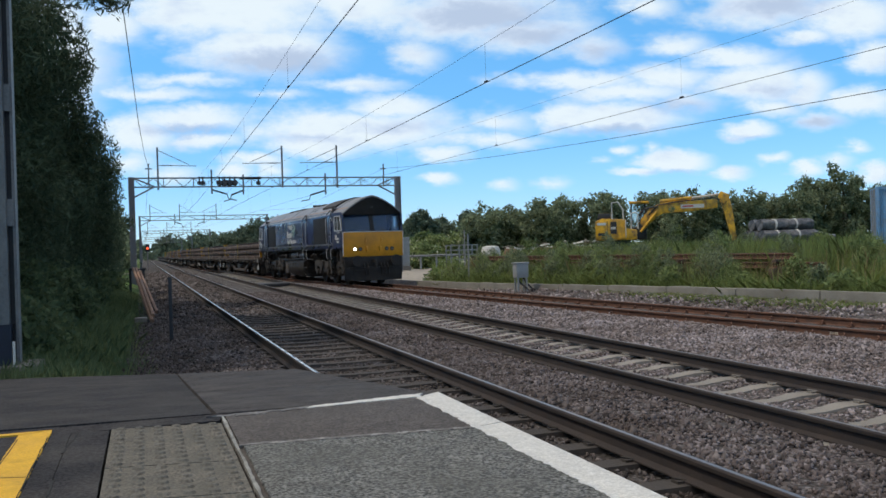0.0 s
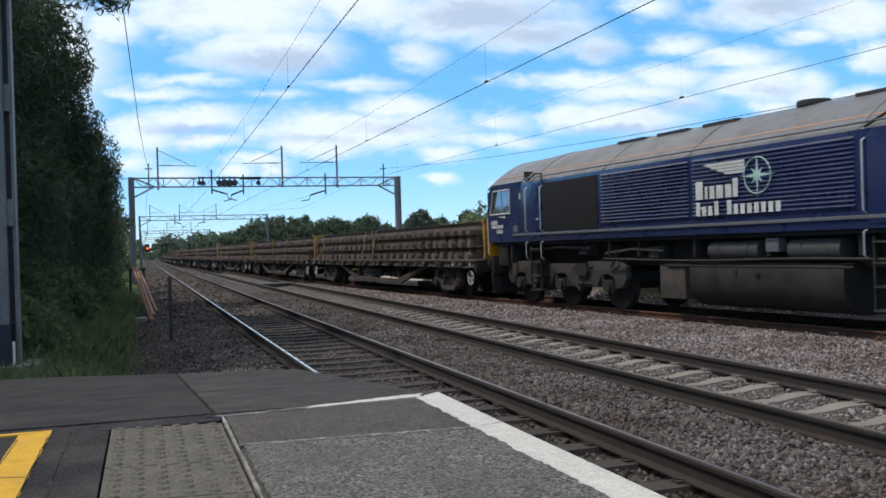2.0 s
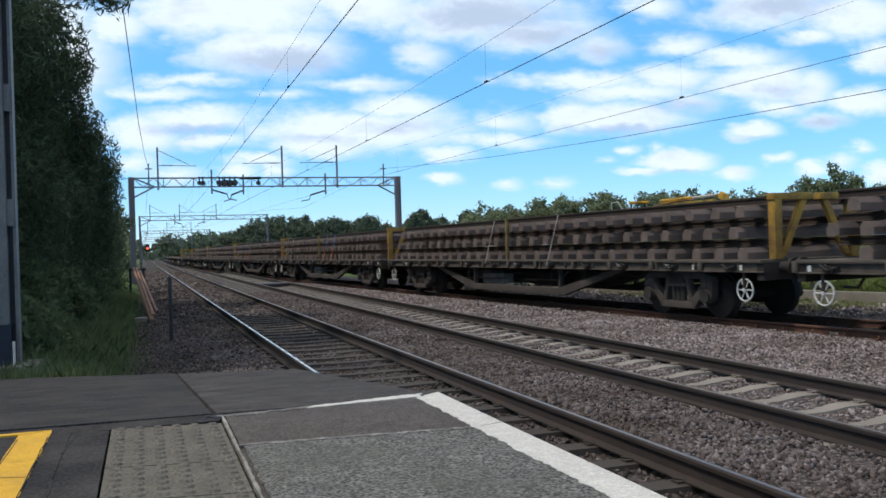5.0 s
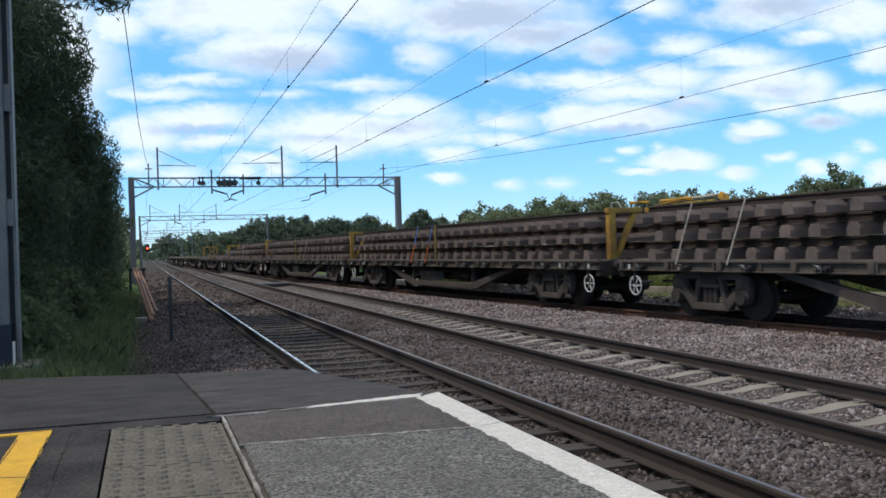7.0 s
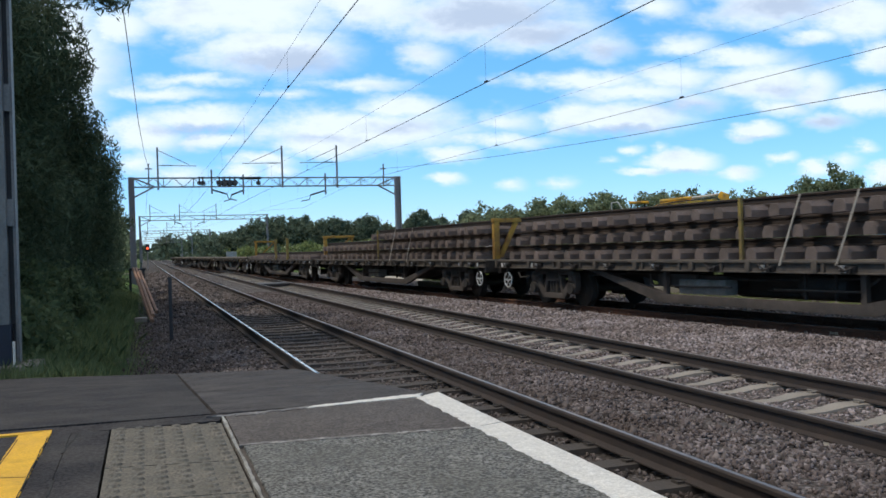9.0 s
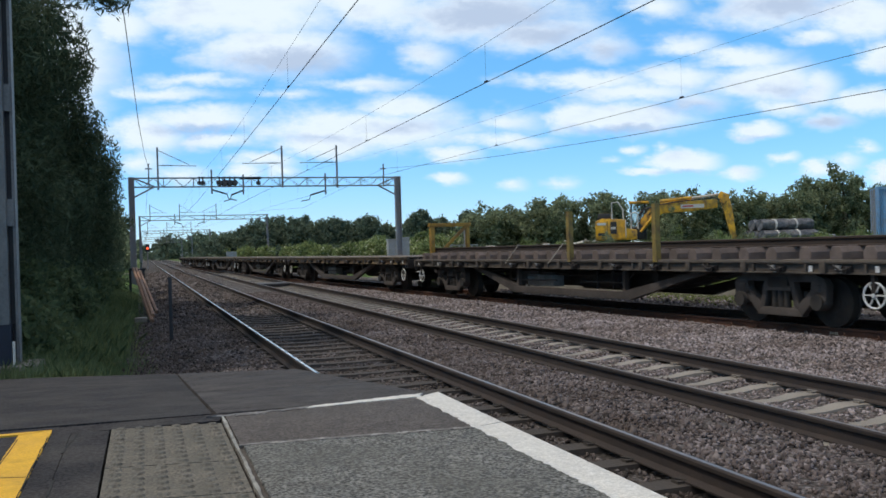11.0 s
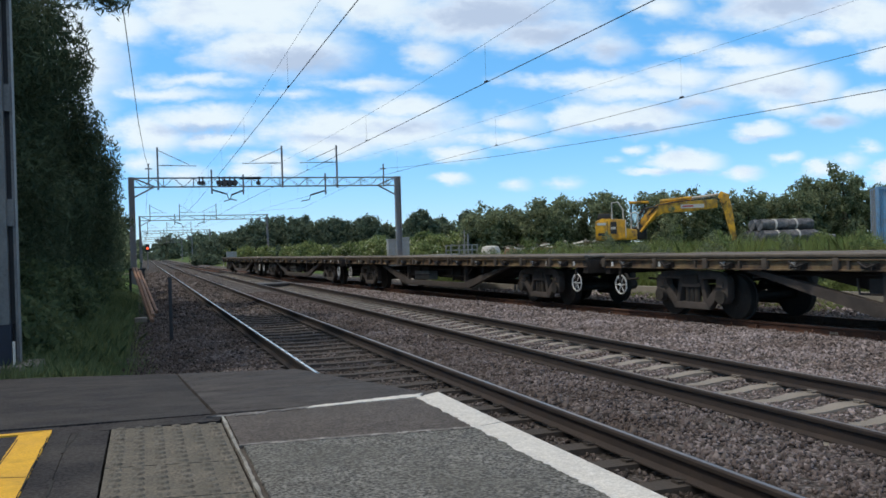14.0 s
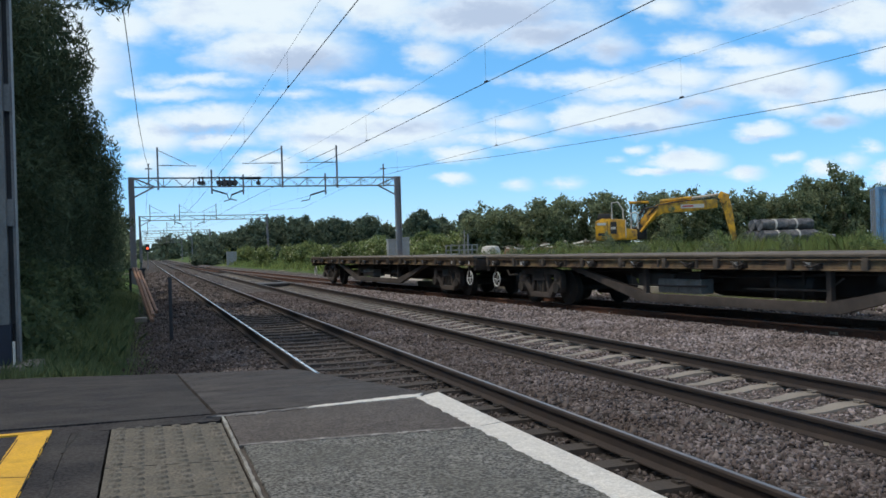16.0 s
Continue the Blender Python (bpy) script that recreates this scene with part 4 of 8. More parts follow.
SPANS = [-14.0, 55.2, 118.0, 181.0, 245.0, 310.0]
wires("dark contact wire and catenary over the nearer track", lambda y: 2.68 + 0.011 * np.clip(y - 11, -25, 44), 4.62, 5.3, -14, 310, SPANS, 17.4)
wires("dark contact wire and catenary over the second track", lambda y: 6.1 - 0.012 * np.clip(y - 9, -25, 46), 4.43, 5.12, -14, 310, SPANS, 15.3)
wires("dark contact wire and catenary over the loop track", lambda y: loop_x(y) - 0.15, 4.5, 5.35, -14, 150, SPANS, 16.7, 0.0042)
fw = thing("overhead_wire", "sagging feeder wire on the outer side", "overhead wire", "overhead wires")
part("feeder_wire", M().tube([(14.6, -12, 4.9), (14.6, 0, 4.42), (14.6, 7, 4.38), (14.6, 14.7, 4.42), (14.6, 25.4, 4.8), (14.6, 36, 5.3), (14.6, 46.6, 5.94), (14.58, 55.2, 6.55), (14.5, 85, 5.6), (14.5, 118, 6.9)], 0.0085, 5), MAT["wire"], fw)
fw = thing("overhead_wire", "earth wire beside the trees", "overhead wire", "overhead wires")
part("earth_wire", M().tube([(-0.55, 6, 8.2), (-0.38, 14, 7.55), (-0.27, 21.6, 7.1), (-0.02, 36, 6.55), (0.2, 46, 6.45), (0.45, 55.2, 6.55), (0.4, 85, 6.0), (0.5, 118, 6.9)], 0.012, 5), MAT["wire"], fw)

# ---- lineside, left ----
MAT["mast_white"] = surface("pale_painted_steel", (0.19, 0.192, 0.196), (0.12, 0.122, 0.127), 0.6, 0.1, 2, 30, 0.08, dirt=(0.2, 0.19, 0.18), dirt_amt=0.4)
MAT["mast_black"] = surface("black_band_paint", (0.012, 0.014, 0.03), None, 0.5)
mast = thing("lineside_mast", "pale steel channel mast with a dark painted foot and white tag", "mast")
s = M().box(-1.80, -1.67, 12.85, 13.15, 0.62, 9.5)
part("face", s, MAT["mast_white"], mast, "pale painted face", bevel=0.01)
s = M().box(-1.67, -1.605, 13.0, 13.2, 0.1, 9.5)
part("web", s, MAT["black" if "black" in MAT else "wire"], mast, "dark recess")
part("flange", M().box(-1.605, -1.57, 12.95, 13.2, 0.1, 9.5), MAT["mast_white"], mast, "pale edge flange")
part("foot", M().box(-1.805, -1.65, 12.83, 13.16, 0.05, 0.62), MAT["mast_black"], mast, "dark blue-black foot")
part("tag", M().box(-1.635, -1.605, 12.8, 12.84, 0.08, 0.4), MAT["white_line"], mast, "white tag")
for z in (1.9, 3.4, 4.9, 6.4):
    part("cross_plate", M().box(-1.67, -1.59, 12.9, 12.98, z, z + 0.35), MAT["mast_white"], mast)
part("base", M().box(-2.1, -1.3, 12.7, 13.5, -0.2, 0.09), MAT["concrete"], mast, "concrete base", bevel=0.03)

post = thing("marker_post", "thin dark iron post beside the track", "post")
part("shaft", M().box(0.445, 0.515, 18.35, 18.41, -0.35, 1.0), MAT["wire"], post, bevel=0.008)
part("cap", M().box(0.435, 0.525, 18.34, 18.42, 1.0, 1.03), MAT["wire"], post)

MAT["timber_orange"] = surface("weathered_orange_timber", (0.36, 0.21, 0.13), (0.2, 0.105, 0.065), 0.85, 0, 4, 60, 0.3, stretch=(1, 0.15, 1))
MAT["timber_dark"] = surface("old_dark_timber", (0.13, 0.085, 0.06), (0.07, 0.048, 0.036), 0.9, 0, 4, 60, 0.3)
for i, (xa, ya, za, xb, yb, zb) in enumerate([(0.17, 24.0, -0.2, -0.42, 41.0, 0.95), (0.20, 24.6, -0.1, -0.3, 41.0, 0.95), (0.33, 27.6, -0.2, -0.2, 42.0, 0.9)]):
    t = thing("timber_pole", "weathered orange-brown timber propped beside the hedge", "timber", "propped timbers")
    part("pole", M().cyl((xa, ya, za), (xb, yb, zb), 0.055, 7), MAT["timber_orange"], t)
rack = thing("timber_rack", "low dark rack that the timbers lean on", "rack")
for x in (-0.55, 0.0):
    part("rack_post", M().box(x - 0.05, x + 0.05, 41.1, 41.2, -0.4, 0.95), MAT["wire"], rack)
part("rack_bar", M().box(-0.6, 0.1, 41.05, 41.13, 0.85, 0.93), MAT["wire"], rack)
tin = thing("cable_lid", "pale grey concrete cable lid lying in the cess", "concrete lid")
part("slab", M().box(-0.25, 0.05, 23.9, 24.4, -0.22, -0.1), MAT["concrete"], tin, bevel=0.02)

sig = thing("railway_signal", "low colour light signal showing red", "signal")
part("post", M().cyl((0.55, 120, -0.4), (0.55, 120, 2.1), 0.07, 8), MAT["mast"], sig)
head = part("signal_head", M().box(0.3, 0.8, 119.9, 120.1, 2.05, 3.0), MAT["mast_black"], sig, "black signal head", bevel=0.03)
part("lamp", M().cyl((0.55, 119.88, 2.45), (0.55, 119.92, 2.45), 0.13, 14), glowing("red_aspect", (1.0, 0.09, 0.03), 3.0), head, "glowing red lamp")

# ---- plants ----
MAT["leaf_dark"] = leaf_material("dark_hedge_leaf", (0.05, 0.075, 0.05), (0.095, 0.122, 0.082), 0.45)
MAT["leaf_mid"] = leaf_material("tree_leaf", (0.105, 0.132, 0.09), (0.235, 0.27, 0.18), 0.5)
# distance haze is put into this bluish leaf colour
MAT["leaf_far"] = leaf_material("hazed_far_leaf", (0.072, 0.1, 0.082), (0.14, 0.178, 0.14), 0.42)
MAT["leaf_light"] = leaf_material("scrub_leaf", (0.11, 0.15, 0.065), (0.24, 0.29, 0.14), 0.5)
MAT["grass_blade"] = leaf_material("tall_grass_blade", (0.125, 0.165, 0.065), (0.25, 0.305, 0.12), 0.5)
# darker copy of grass_blade: the hedge's shade is put into the colour
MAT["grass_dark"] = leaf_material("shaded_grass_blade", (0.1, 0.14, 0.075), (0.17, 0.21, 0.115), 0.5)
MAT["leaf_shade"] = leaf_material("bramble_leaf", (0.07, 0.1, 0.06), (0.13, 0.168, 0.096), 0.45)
MAT["straw"] = leaf_material("dry_stalk", (0.16, 0.13, 0.07), (0.30, 0.25, 0.14), 0.2)
MAT["blossom"] = leaf_material("pale_blossom", (0.45, 0.45, 0.36), (0.7, 0.7, 0.6), 0.2)
MAT["bark"] = surface("bark", (0.09, 0.07, 0.05), (0.05, 0.038, 0.03), 0.95, 0, 6, 40, 0.5)
LEAF_F = [(0, 1, 2, 3)]


def leaf_soup(name, centres, size, mat, up=0.3, long=1.0, droop=0.0, wide=0.5):
    n = len(centres)
    a = rng.normal(size=(n, 3))
    a[:, 2] -= droop
    a /= np.linalg.norm(a, axis=1)[:, None]
    nrm = rng.normal(size=(n, 3)) + np.array([0, 0, up])
    b = np.cross(nrm, a)
    b /= np.linalg.norm(b, axis=1)[:, None] + 1e-9
    sz = (size * rng.uniform(0.6, 1.35, n))[:, None]
    a, b = a * sz * long, b * sz * wide
    V = np.stack([centres - a, centres + b * 0.9, centres + a, centres - b * 0.9], 1)
    return soup(name, V, LEAF_F, 4, mat)


def clump_points(blobs, n, spread):
    """Leaf places: on and under the skin of many small clumps."""
    blobs = np.asarray(blobs)
    w = blobs[:, 3] ** 1.7
    i = rng.choice(len(blobs), n, p=w / w.sum())
    d = rng.normal(size=(n, 3))
    d /= np.linalg.norm(d, axis=1)[:, None]
    r = blobs[i, 3] * (1 - np.abs(rng.normal(size=n)) * spread)
    return blobs[i, :3] + d * r[:, None] * np.array([1, 1, 0.85])


def tree(x, y, h, rx, ry, low, leaves, size, mat, label, n_blob=26, name="tree", group="", lean=0.0, droop=0.0, flower=None, spiky=0.0, trunk=True, flat=False, slim=False, boughs=()):
    z0 = float(ground_z(np.array([x]), np.array([y]))[0])
    t = thing(name, label, "tree" if name == "tree" else "bush", group)
    blobs = []
    for k in range(n_blob):
        v = (k + rng.uniform(0, 1)) / n_blob
        prof = 1.0 if flat else math.sin(math.pi * min(1, 0.25 + 0.72 * v)) ** 0.6
        w = k * 2.4 + rng.uniform(-0.5, 0.5)
        q = prof * rng.uniform(0.25, 0.85)
        br = (rx + ry) / 2 * (rng.uniform(0.16, 0.3) if flat else rng.uniform(0.26, 0.44)) * (0.55 + 0.45 * prof)
        blobs.append((x + rx * q * math.cos(w) + lean * v, y + ry * q * math.sin(w), z0 + low + (h - low - br * 0.8) * v * (rng.uniform(0.82, 1.03) if flat else 1) + br * 0.3, br))
    for k in range(int(n_blob * spiky * 3)):
        b = blobs[rng.integers(n_blob)]
        d = rng.normal(size=3)
        d /= np.linalg.norm(d)
        blobs.append((b[0] + b[3] * 0.95 * d[0], b[1] + b[3] * 0.95 * d[1], b[2] + b[3] * 0.9 * abs(d[2]), b[3] * rng.uniform(0.18, 0.34)))
    blobs += list(boughs)
    if trunk:
        s = M()
        r0 = 0.035 * h
        s.loft([[(x + r * math.cos(a) + 0.1 * math.sin(zz), y + r * math.sin(a), z0 + zz) for a in np.linspace(0, 2 * math.pi, 8)[:-1]] for zz, r in ((-0.2, r0 * 1.4), (0.3, r0), (h * 0.4, r0 * 0.7), (h * 0.85, r0 * 0.2))])
        for b in blobs[:7]:
            s.cyl((x, y, z0 + h * 0.3), b[:3], r0 * 0.4, 6, r0 * 0.1)
        part("trunk", s, MAT["bark"], t, "brown trunk and limbs")
    else:
        s = M()
        for b in blobs[:6]:
            s.cyl((x + rng.uniform(-0.1, 0.1), y + rng.uniform(-0.1, 0.1), z0 - 0.05), b[:3], 0.012 + 0.006 * h, 5, 0.006)
        part("stems", s, MAT["bark"], t, "thin brown stems")
    pts = clump_points(blobs, leaves, 0.3) + rng.normal(size=(leaves, 3)) * size * 0.8
    pts = pts[pts[:, 2] > z0 + 0.02]
    part("crown", leaf_soup("crown", pts, size, mat, droop=droop, long=1.2 if slim else 1.0, wide=0.26 if slim else 0.5), None, t, "leafy crown")
    if flower:
        top = clump_points(blobs, flower, 0.03)
        top = top[top[:, 2] > z0 + h * 0.35]
        part("blossom", leaf_soup("blossom", top, size * 0.8, MAT["blossom"], up=3), None, t, "white blossom heads")
    return t


# tall dark hedge trees beside the cess
HEDGE = "tall dark evergreen tree overhanging the track side"
tree(-4.3, 17.5, 12.5, 3.2, 3.0, 0.0, 88000, 0.066, MAT["leaf_dark"], HEDGE, 46, group="hedge trees", slim=True, droop=0.5, spiky=0.6, lean=0.4,
     boughs=[(-1.5 + 0.115 * k, 17.5 + 0.05 * k, 6.75 - 0.05 * k + 0.3 * (k % 2), 0.62 - 0.035 * k) for k in range(11)] + [(-1.75, 17.5, 5.3 - 0.5 * k, 0.55) for k in range(8)] + [(-1.2, 17.7, 5.6, 0.35), (-1.15, 17.9, 4.7, 0.32)])
tree(-3.7, 22.5, 12.0, 2.7, 3.0, 0.0, 80000, 0.07, MAT["leaf_dark"], HEDGE, 46, group="hedge trees", slim=True, droop=0.5, spiky=0.6, lean=0.5,
     boughs=[(-1.5, 22.5, 6.3 - 0.45 * k, 0.5) for k in range(10)] + [(-1.2, 22.6, 5.9, 0.3), (-1.2, 22.7, 4.6, 0.45), (-1.0, 22.7, 4.3, 0.25), (-1.2, 22.5, 4.0, 0.45)])
tree(-3.4, 28.0, 7.4, 2.5, 3.2, 0.0, 56000, 0.072, MAT["leaf_dark"], HEDGE, 42, group="hedge trees", slim=True, droop=0.5, spiky=0.7,
     boughs=[(-1.1, 28.0, 4.6 - 0.45 * k, 0.55) for k in range(8)])
tree(-3.6, 34.0, 7.0, 2.6, 3.4, 0.0, 48000, 0.084, MAT["leaf_dark"], HEDGE, 42, group="hedge trees", slim=True, droop=0.5, spiky=0.7,
     boughs=[(-1.2, 34.0, 4.4 - 0.45 * k, 0.6) for k in range(8)])
tree(-4.2, 40.5, 8.0, 2.9, 3.6, 0.0, 30000, 0.11, MAT["leaf_dark"], HEDGE, 42, group="hedge trees", slim=True, droop=0.5, spiky=0.7)
tree(-4.3, 47.5, 8.0, 2.7, 3.6, 0.0, 26000, 0.12, MAT["leaf_dark"], HEDGE, 42, group="hedge trees", slim=True, droop=0.5, spiky=0.7)
tree(-7.3, 15.0, 14, 4.0, 3.5, 0.0, 30000, 0.17, MAT["leaf_dark"], HEDGE, 40, group="hedge trees", droop=0.5, spiky=0.5)
tree(-4.3, 30.0, 13.5, 2.2, 2.6, 0.0, 13000, 0.22, MAT["leaf_dark"], HEDGE, 40, group="hedge trees", droop=0.5, spiky=0.5)
tree(-7.2, 24.0, 14, 4.2, 5, 0.0, 16000, 0.36, MAT["leaf_dark"], HEDGE, 36, group="hedge trees", droop=0.5, spiky=0.5)
tree(-8.0, 36.0, 10.5, 4.2, 6, 0.0, 9000, 0.34, MAT["leaf_dark"], HEDGE, 36, group="hedge trees", droop=0.5, spiky=0.5)
tree(-4.6, 57, 6.5, 2.6, 4, 0.0, 12000, 0.22, MAT["leaf_mid"], "dark green tree behind the gantry foot", 30, group="hedge trees", spiky=0.5)
for i in range(9):
    tree(-4.5 - 0.4 * (i % 3), 66 + i * 13, 5.2 + 1.3 * ((i * 5) % 3), 3.2, 5.5, 0.0, 5000, 0.34, MAT["leaf_mid"], "dark green tree along the line", 22, group="lineside trees", spiky=0.3)
# undergrowth at the hedge foot
for i in range(9):
    tree(-2.0 - 0.25 * (i % 2), 15.6 + i * 3.4, 0.95 + 0.4 * ((i * 3) % 4) / 2, 0.7 + 0.1 * (i % 3), 2.0, 0.0, 4200, 0.07 + 0.006 * i, MAT["leaf_shade"], "low green bramble bush at the hedge foot", 18, "bush", "brambles", trunk=False, spiky=0.4)

# hedgerow and woods on the yard side
for i in range(30):
    x = 23.6 + i * 1.55 + rng.uniform(-0.5, 0.5)
    y = 61 + 1.3 * ((i * 7) % 3)
    h = (3.85 if i < 19 else 3.6) + 0.07 * ((i * 5) % 7) + (0.75 if 5 < i < 16 else 0.4) * min(1, i / 6) - (0.3 if i < 3 else 0) + {20: 2.2, 21: 2.7, 22: 1.9, 19: 0.6, 23: 0.9, 24: 0.8, 25: 0.6, 26: 0.7}.get(i, 0)
    tree(x, y, h, 2.5 if i > 15 else 1.9, 1.7, -0.3, 7000 if i > 15 else 5400, 0.14, MAT["leaf_mid"], "dark green hedgerow tree behind the yard", 60, group="hedgerow trees", spiky=1.4, flat=True)
for x, h, r in ((10.5, 3.6, 3.0), (14.0, 4.9, 3.7), (17.6, 6.2, 4.0), (21.6, 7.1, 4.2), (26.4, 6.7, 3.2), (31.2, 6.5, 3.2), (36.6, 6.6, 3.4), (40.6, 5.2, 2.6), (46.0, 6.0, 3.0), (51.5, 6.2, 3.2), (12.4, 4.4, 3.0), (15.8, 5.6, 3.4), (19.6, 6.3, 3.6), (24.2, 6.4, 3.6), (28.8, 6.0, 3.4), (33.8, 5.6, 3.2)):
    tree(x, 153 + 3 * math.sin(x), h, r, r, 0.2, 7000, 0.27, MAT["leaf_far"], "rounded dark green tree on the far side of the field", 30, spiky=0.4, group="far trees")
for i in range(14):
    tree(9 + i * 3.3, 140 + 5 * ((i * 5) % 3), 1.7 + 0.35 * ((i * 7) % 3), 2.6, 2.2, 0.0, 2600, 0.24, MAT["leaf_light"] if i % 3 else MAT["leaf_far"], "light green bush at the edge of the field", 16, "bush", "field bushes", trunk=False, spiky=0.5)
for x, y, h, r in ((33.9, 110, 5.8, 2.2), (40.3, 110, 5.6, 1.6), (37.5, 112, 4.2, 2.6), (44.5, 110, 4.6, 2.8), (48.5, 112, 5.2, 2.8), (53, 112, 5.0, 3.0)):
    tree(x, y, h, r * 1.1, r, 0.1, 6000, 0.22, MAT["leaf_far"], "dark green tree beyond the yard", 20, group="far trees")
for i, (x, y, h) in enumerate([(17.5, 78, 2.4), (20.5, 80, 2.6), (23.5, 80, 2.3), (26, 78, 2.5), (29, 80, 2.7), (24, 66, 2.6), (27.5, 64, 3.0), (21.5, 66, 2.4), (31, 84, 2.4), (14.5, 92, 2.5), (34, 84, 2.6), (18.6, 60, 1.9), (20.0, 70, 2.6), (22.6, 72, 2.9), (25.4, 72, 2.8), (18.0, 72, 2.3), (28.2, 70, 2.7), (30.6, 74, 2.9), (16.6, 84, 2.4), (12.8, 100, 2.6), (22.5, 88, 2.9)]):
    tree(x, y, h * 0.82, 1.7, 1.6, 0.0, 4500, 0.13, MAT["leaf_light"], "light green elder bush in white flower", 16, "bush", "flowering bushes", flower=420 if i % 3 else 700, trunk=False, spiky=0.4)
# woods on the horizon
pts = []
for i in range(260):
    x = rng.uniform(-40, 240)
    y = 330 + 30 * math.sin(x * 0.05) + rng.uniform(0, 60)
    pts.append((x, y, rng.uniform(0.5, 5.0 + 4.0 * abs(math.sin(x * 0.07))), rng.uniform(2.5, 4.5)))
for i in range(90):
    x = rng.uniform(-70, 60)
    pts.append((x, 505 + rng.uniform(0, 40), rng.uniform(-1, 6.0 + 3.0 * abs(math.sin(x * 0.09))), rng.uniform(3.0, 5.0)))
p = clump_points(pts, 22000, 0.3)
tagged(new("far_woods", leaf_soup("far_woods", p, 1.2, MAT["leaf_far"])), "distant dark green woods on the horizon", "woods", kind="stuff")


def blades(name, X, Y, hmin, hmax, width, mat, label, lean=0.35):
    n = len(X)
    Z = ground_z(X, Y)
    h = rng.uniform(hmin, hmax, n)
    w = rng.uniform(0, 2 * math.pi, n)
    side = np.stack([np.cos(w), np.sin(w), np.zeros(n)], -1) * (width * rng.uniform(0.6, 1.4, n))[:, None]
    tip = np.stack([rng.normal(0, lean, n) * h, rng.normal(0, lean, n) * h, h], -1)
    base = np.stack([X, Y, Z - 0.03], -1)
    mid = base + tip * 0.55 * np.array([0.6, 0.6, 1.05])
    V = np.stack([base - side, base + side, mid + side * 0.7, base + tip, mid - side * 0.7], 1)
    me = soup(name, V, [(0, 1, 2, 3, 4)], 5, mat)
    return tagged(new(name, me), label, "grass", kind="stuff")


def scatter(n, x0, x1, y0, y1, patch=0.0):
    X, Y = rng.uniform(x0, x1, n), rng.uniform(y0, y1, n)
    if patch:
        k = np.sin(X * 2.1 + np.sin(Y * 1.3) * 2) * np.sin(Y * 1.7 + X) > rng.uniform(-1, 1, n) * 0.8 - 0.5 + patch
        X, Y = X[k], Y[k]
    return X, Y


def on_road(X, Y):
    return (X < 0.32 * Y) & (X > 0.25 * Y) & (Y > 39.5) & (Y < 71.5)


# bank behind the low wall
X, Y = scatter(78000, 0.25, 9, 4, 37)
X = X + wall_x(Y)
k = rng.uniform(size=len(X)) < 1.2 / (0.4 + (X - wall_x(Y)) * 0.35)
k &= ~((np.abs(Y - 18.5) < 4.5) & (X - wall_x(Y) < 2.6) & (rng.uniform(size=len(X)) < 0.75))
blades("tall_grass", X[k], Y[k], 0.2, 0.72, 0.006, MAT["grass_blade"], "tall rough grass on the bank behind the wall")
X, Y = scatter(5000, 0.8, 8, 6, 37, 0.1)
blades("dry_stalks", X + wall_x(Y), Y, 0.5, 1.05, 0.008, MAT["straw"], "tall dry grass stalks on the bank", 0.2)
X, Y = scatter(24000, 2.0, 5.0, 15.0, 22.5, -0.3)
X = X + loop_x(Y)
k = X < wall_x(Y) - 0.1
blades("short_grass", X[k], Y[k], 0.06, 0.22, 0.007, MAT["grass_blade"], "patch of grass growing against the wall", 0.5)
X, Y = scatter(26000, 2.0, 7.5, 19, 37, 0.0)
blades("tall_grass", X + wall_x(Y), Y, 0.45, 1.1, 0.006, MAT["grass_blade"], "tall flowering grass on top of the bank", 0.22)
X, Y = scatter(19000, 17, 60, 33, 58)
k = ~on_road(X, Y)
blades("tall_grass", X[k], Y[k], 0.3, 0.9, 0.03, MAT["grass_blade"], "rough grass round the parked machines")
X, Y = scatter(9000, 2.2, 3.6, 13, 24, 0.35)
X = X + loop_x(Y)
k = X < wall_x(Y) - 0.12
blades("short_grass", X[k], Y[k], 0.06, 0.22, 0.01, MAT["grass_blade"], "tufts of short grass at the foot of the wall", 0.5)
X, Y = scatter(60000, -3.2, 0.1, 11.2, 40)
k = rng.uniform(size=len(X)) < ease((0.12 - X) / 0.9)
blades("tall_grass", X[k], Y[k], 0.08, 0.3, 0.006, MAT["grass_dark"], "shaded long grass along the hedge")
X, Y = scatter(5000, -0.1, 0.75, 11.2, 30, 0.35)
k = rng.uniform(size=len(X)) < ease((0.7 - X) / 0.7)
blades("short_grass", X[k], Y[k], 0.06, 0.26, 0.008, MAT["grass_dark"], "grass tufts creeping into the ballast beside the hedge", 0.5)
X, Y = scatter(15000, 9, 40, 44, 130)
k = (X > loop_x(Y) + 4.5) & ~on_road(X, Y)
blades("tall_grass", X[k], Y[k], 0.3, 0.8, 0.045, MAT["grass_blade"], "rough grass beyond the access road")
X, Y = scatter(15000, 0.1, 0.5, 5, 36, 0.15)
blades("tall_grass", X + wall_x(Y), Y, 0.2, 0.5, 0.007, MAT["grass_blade"], "grass hanging over the low wall", 0.7)
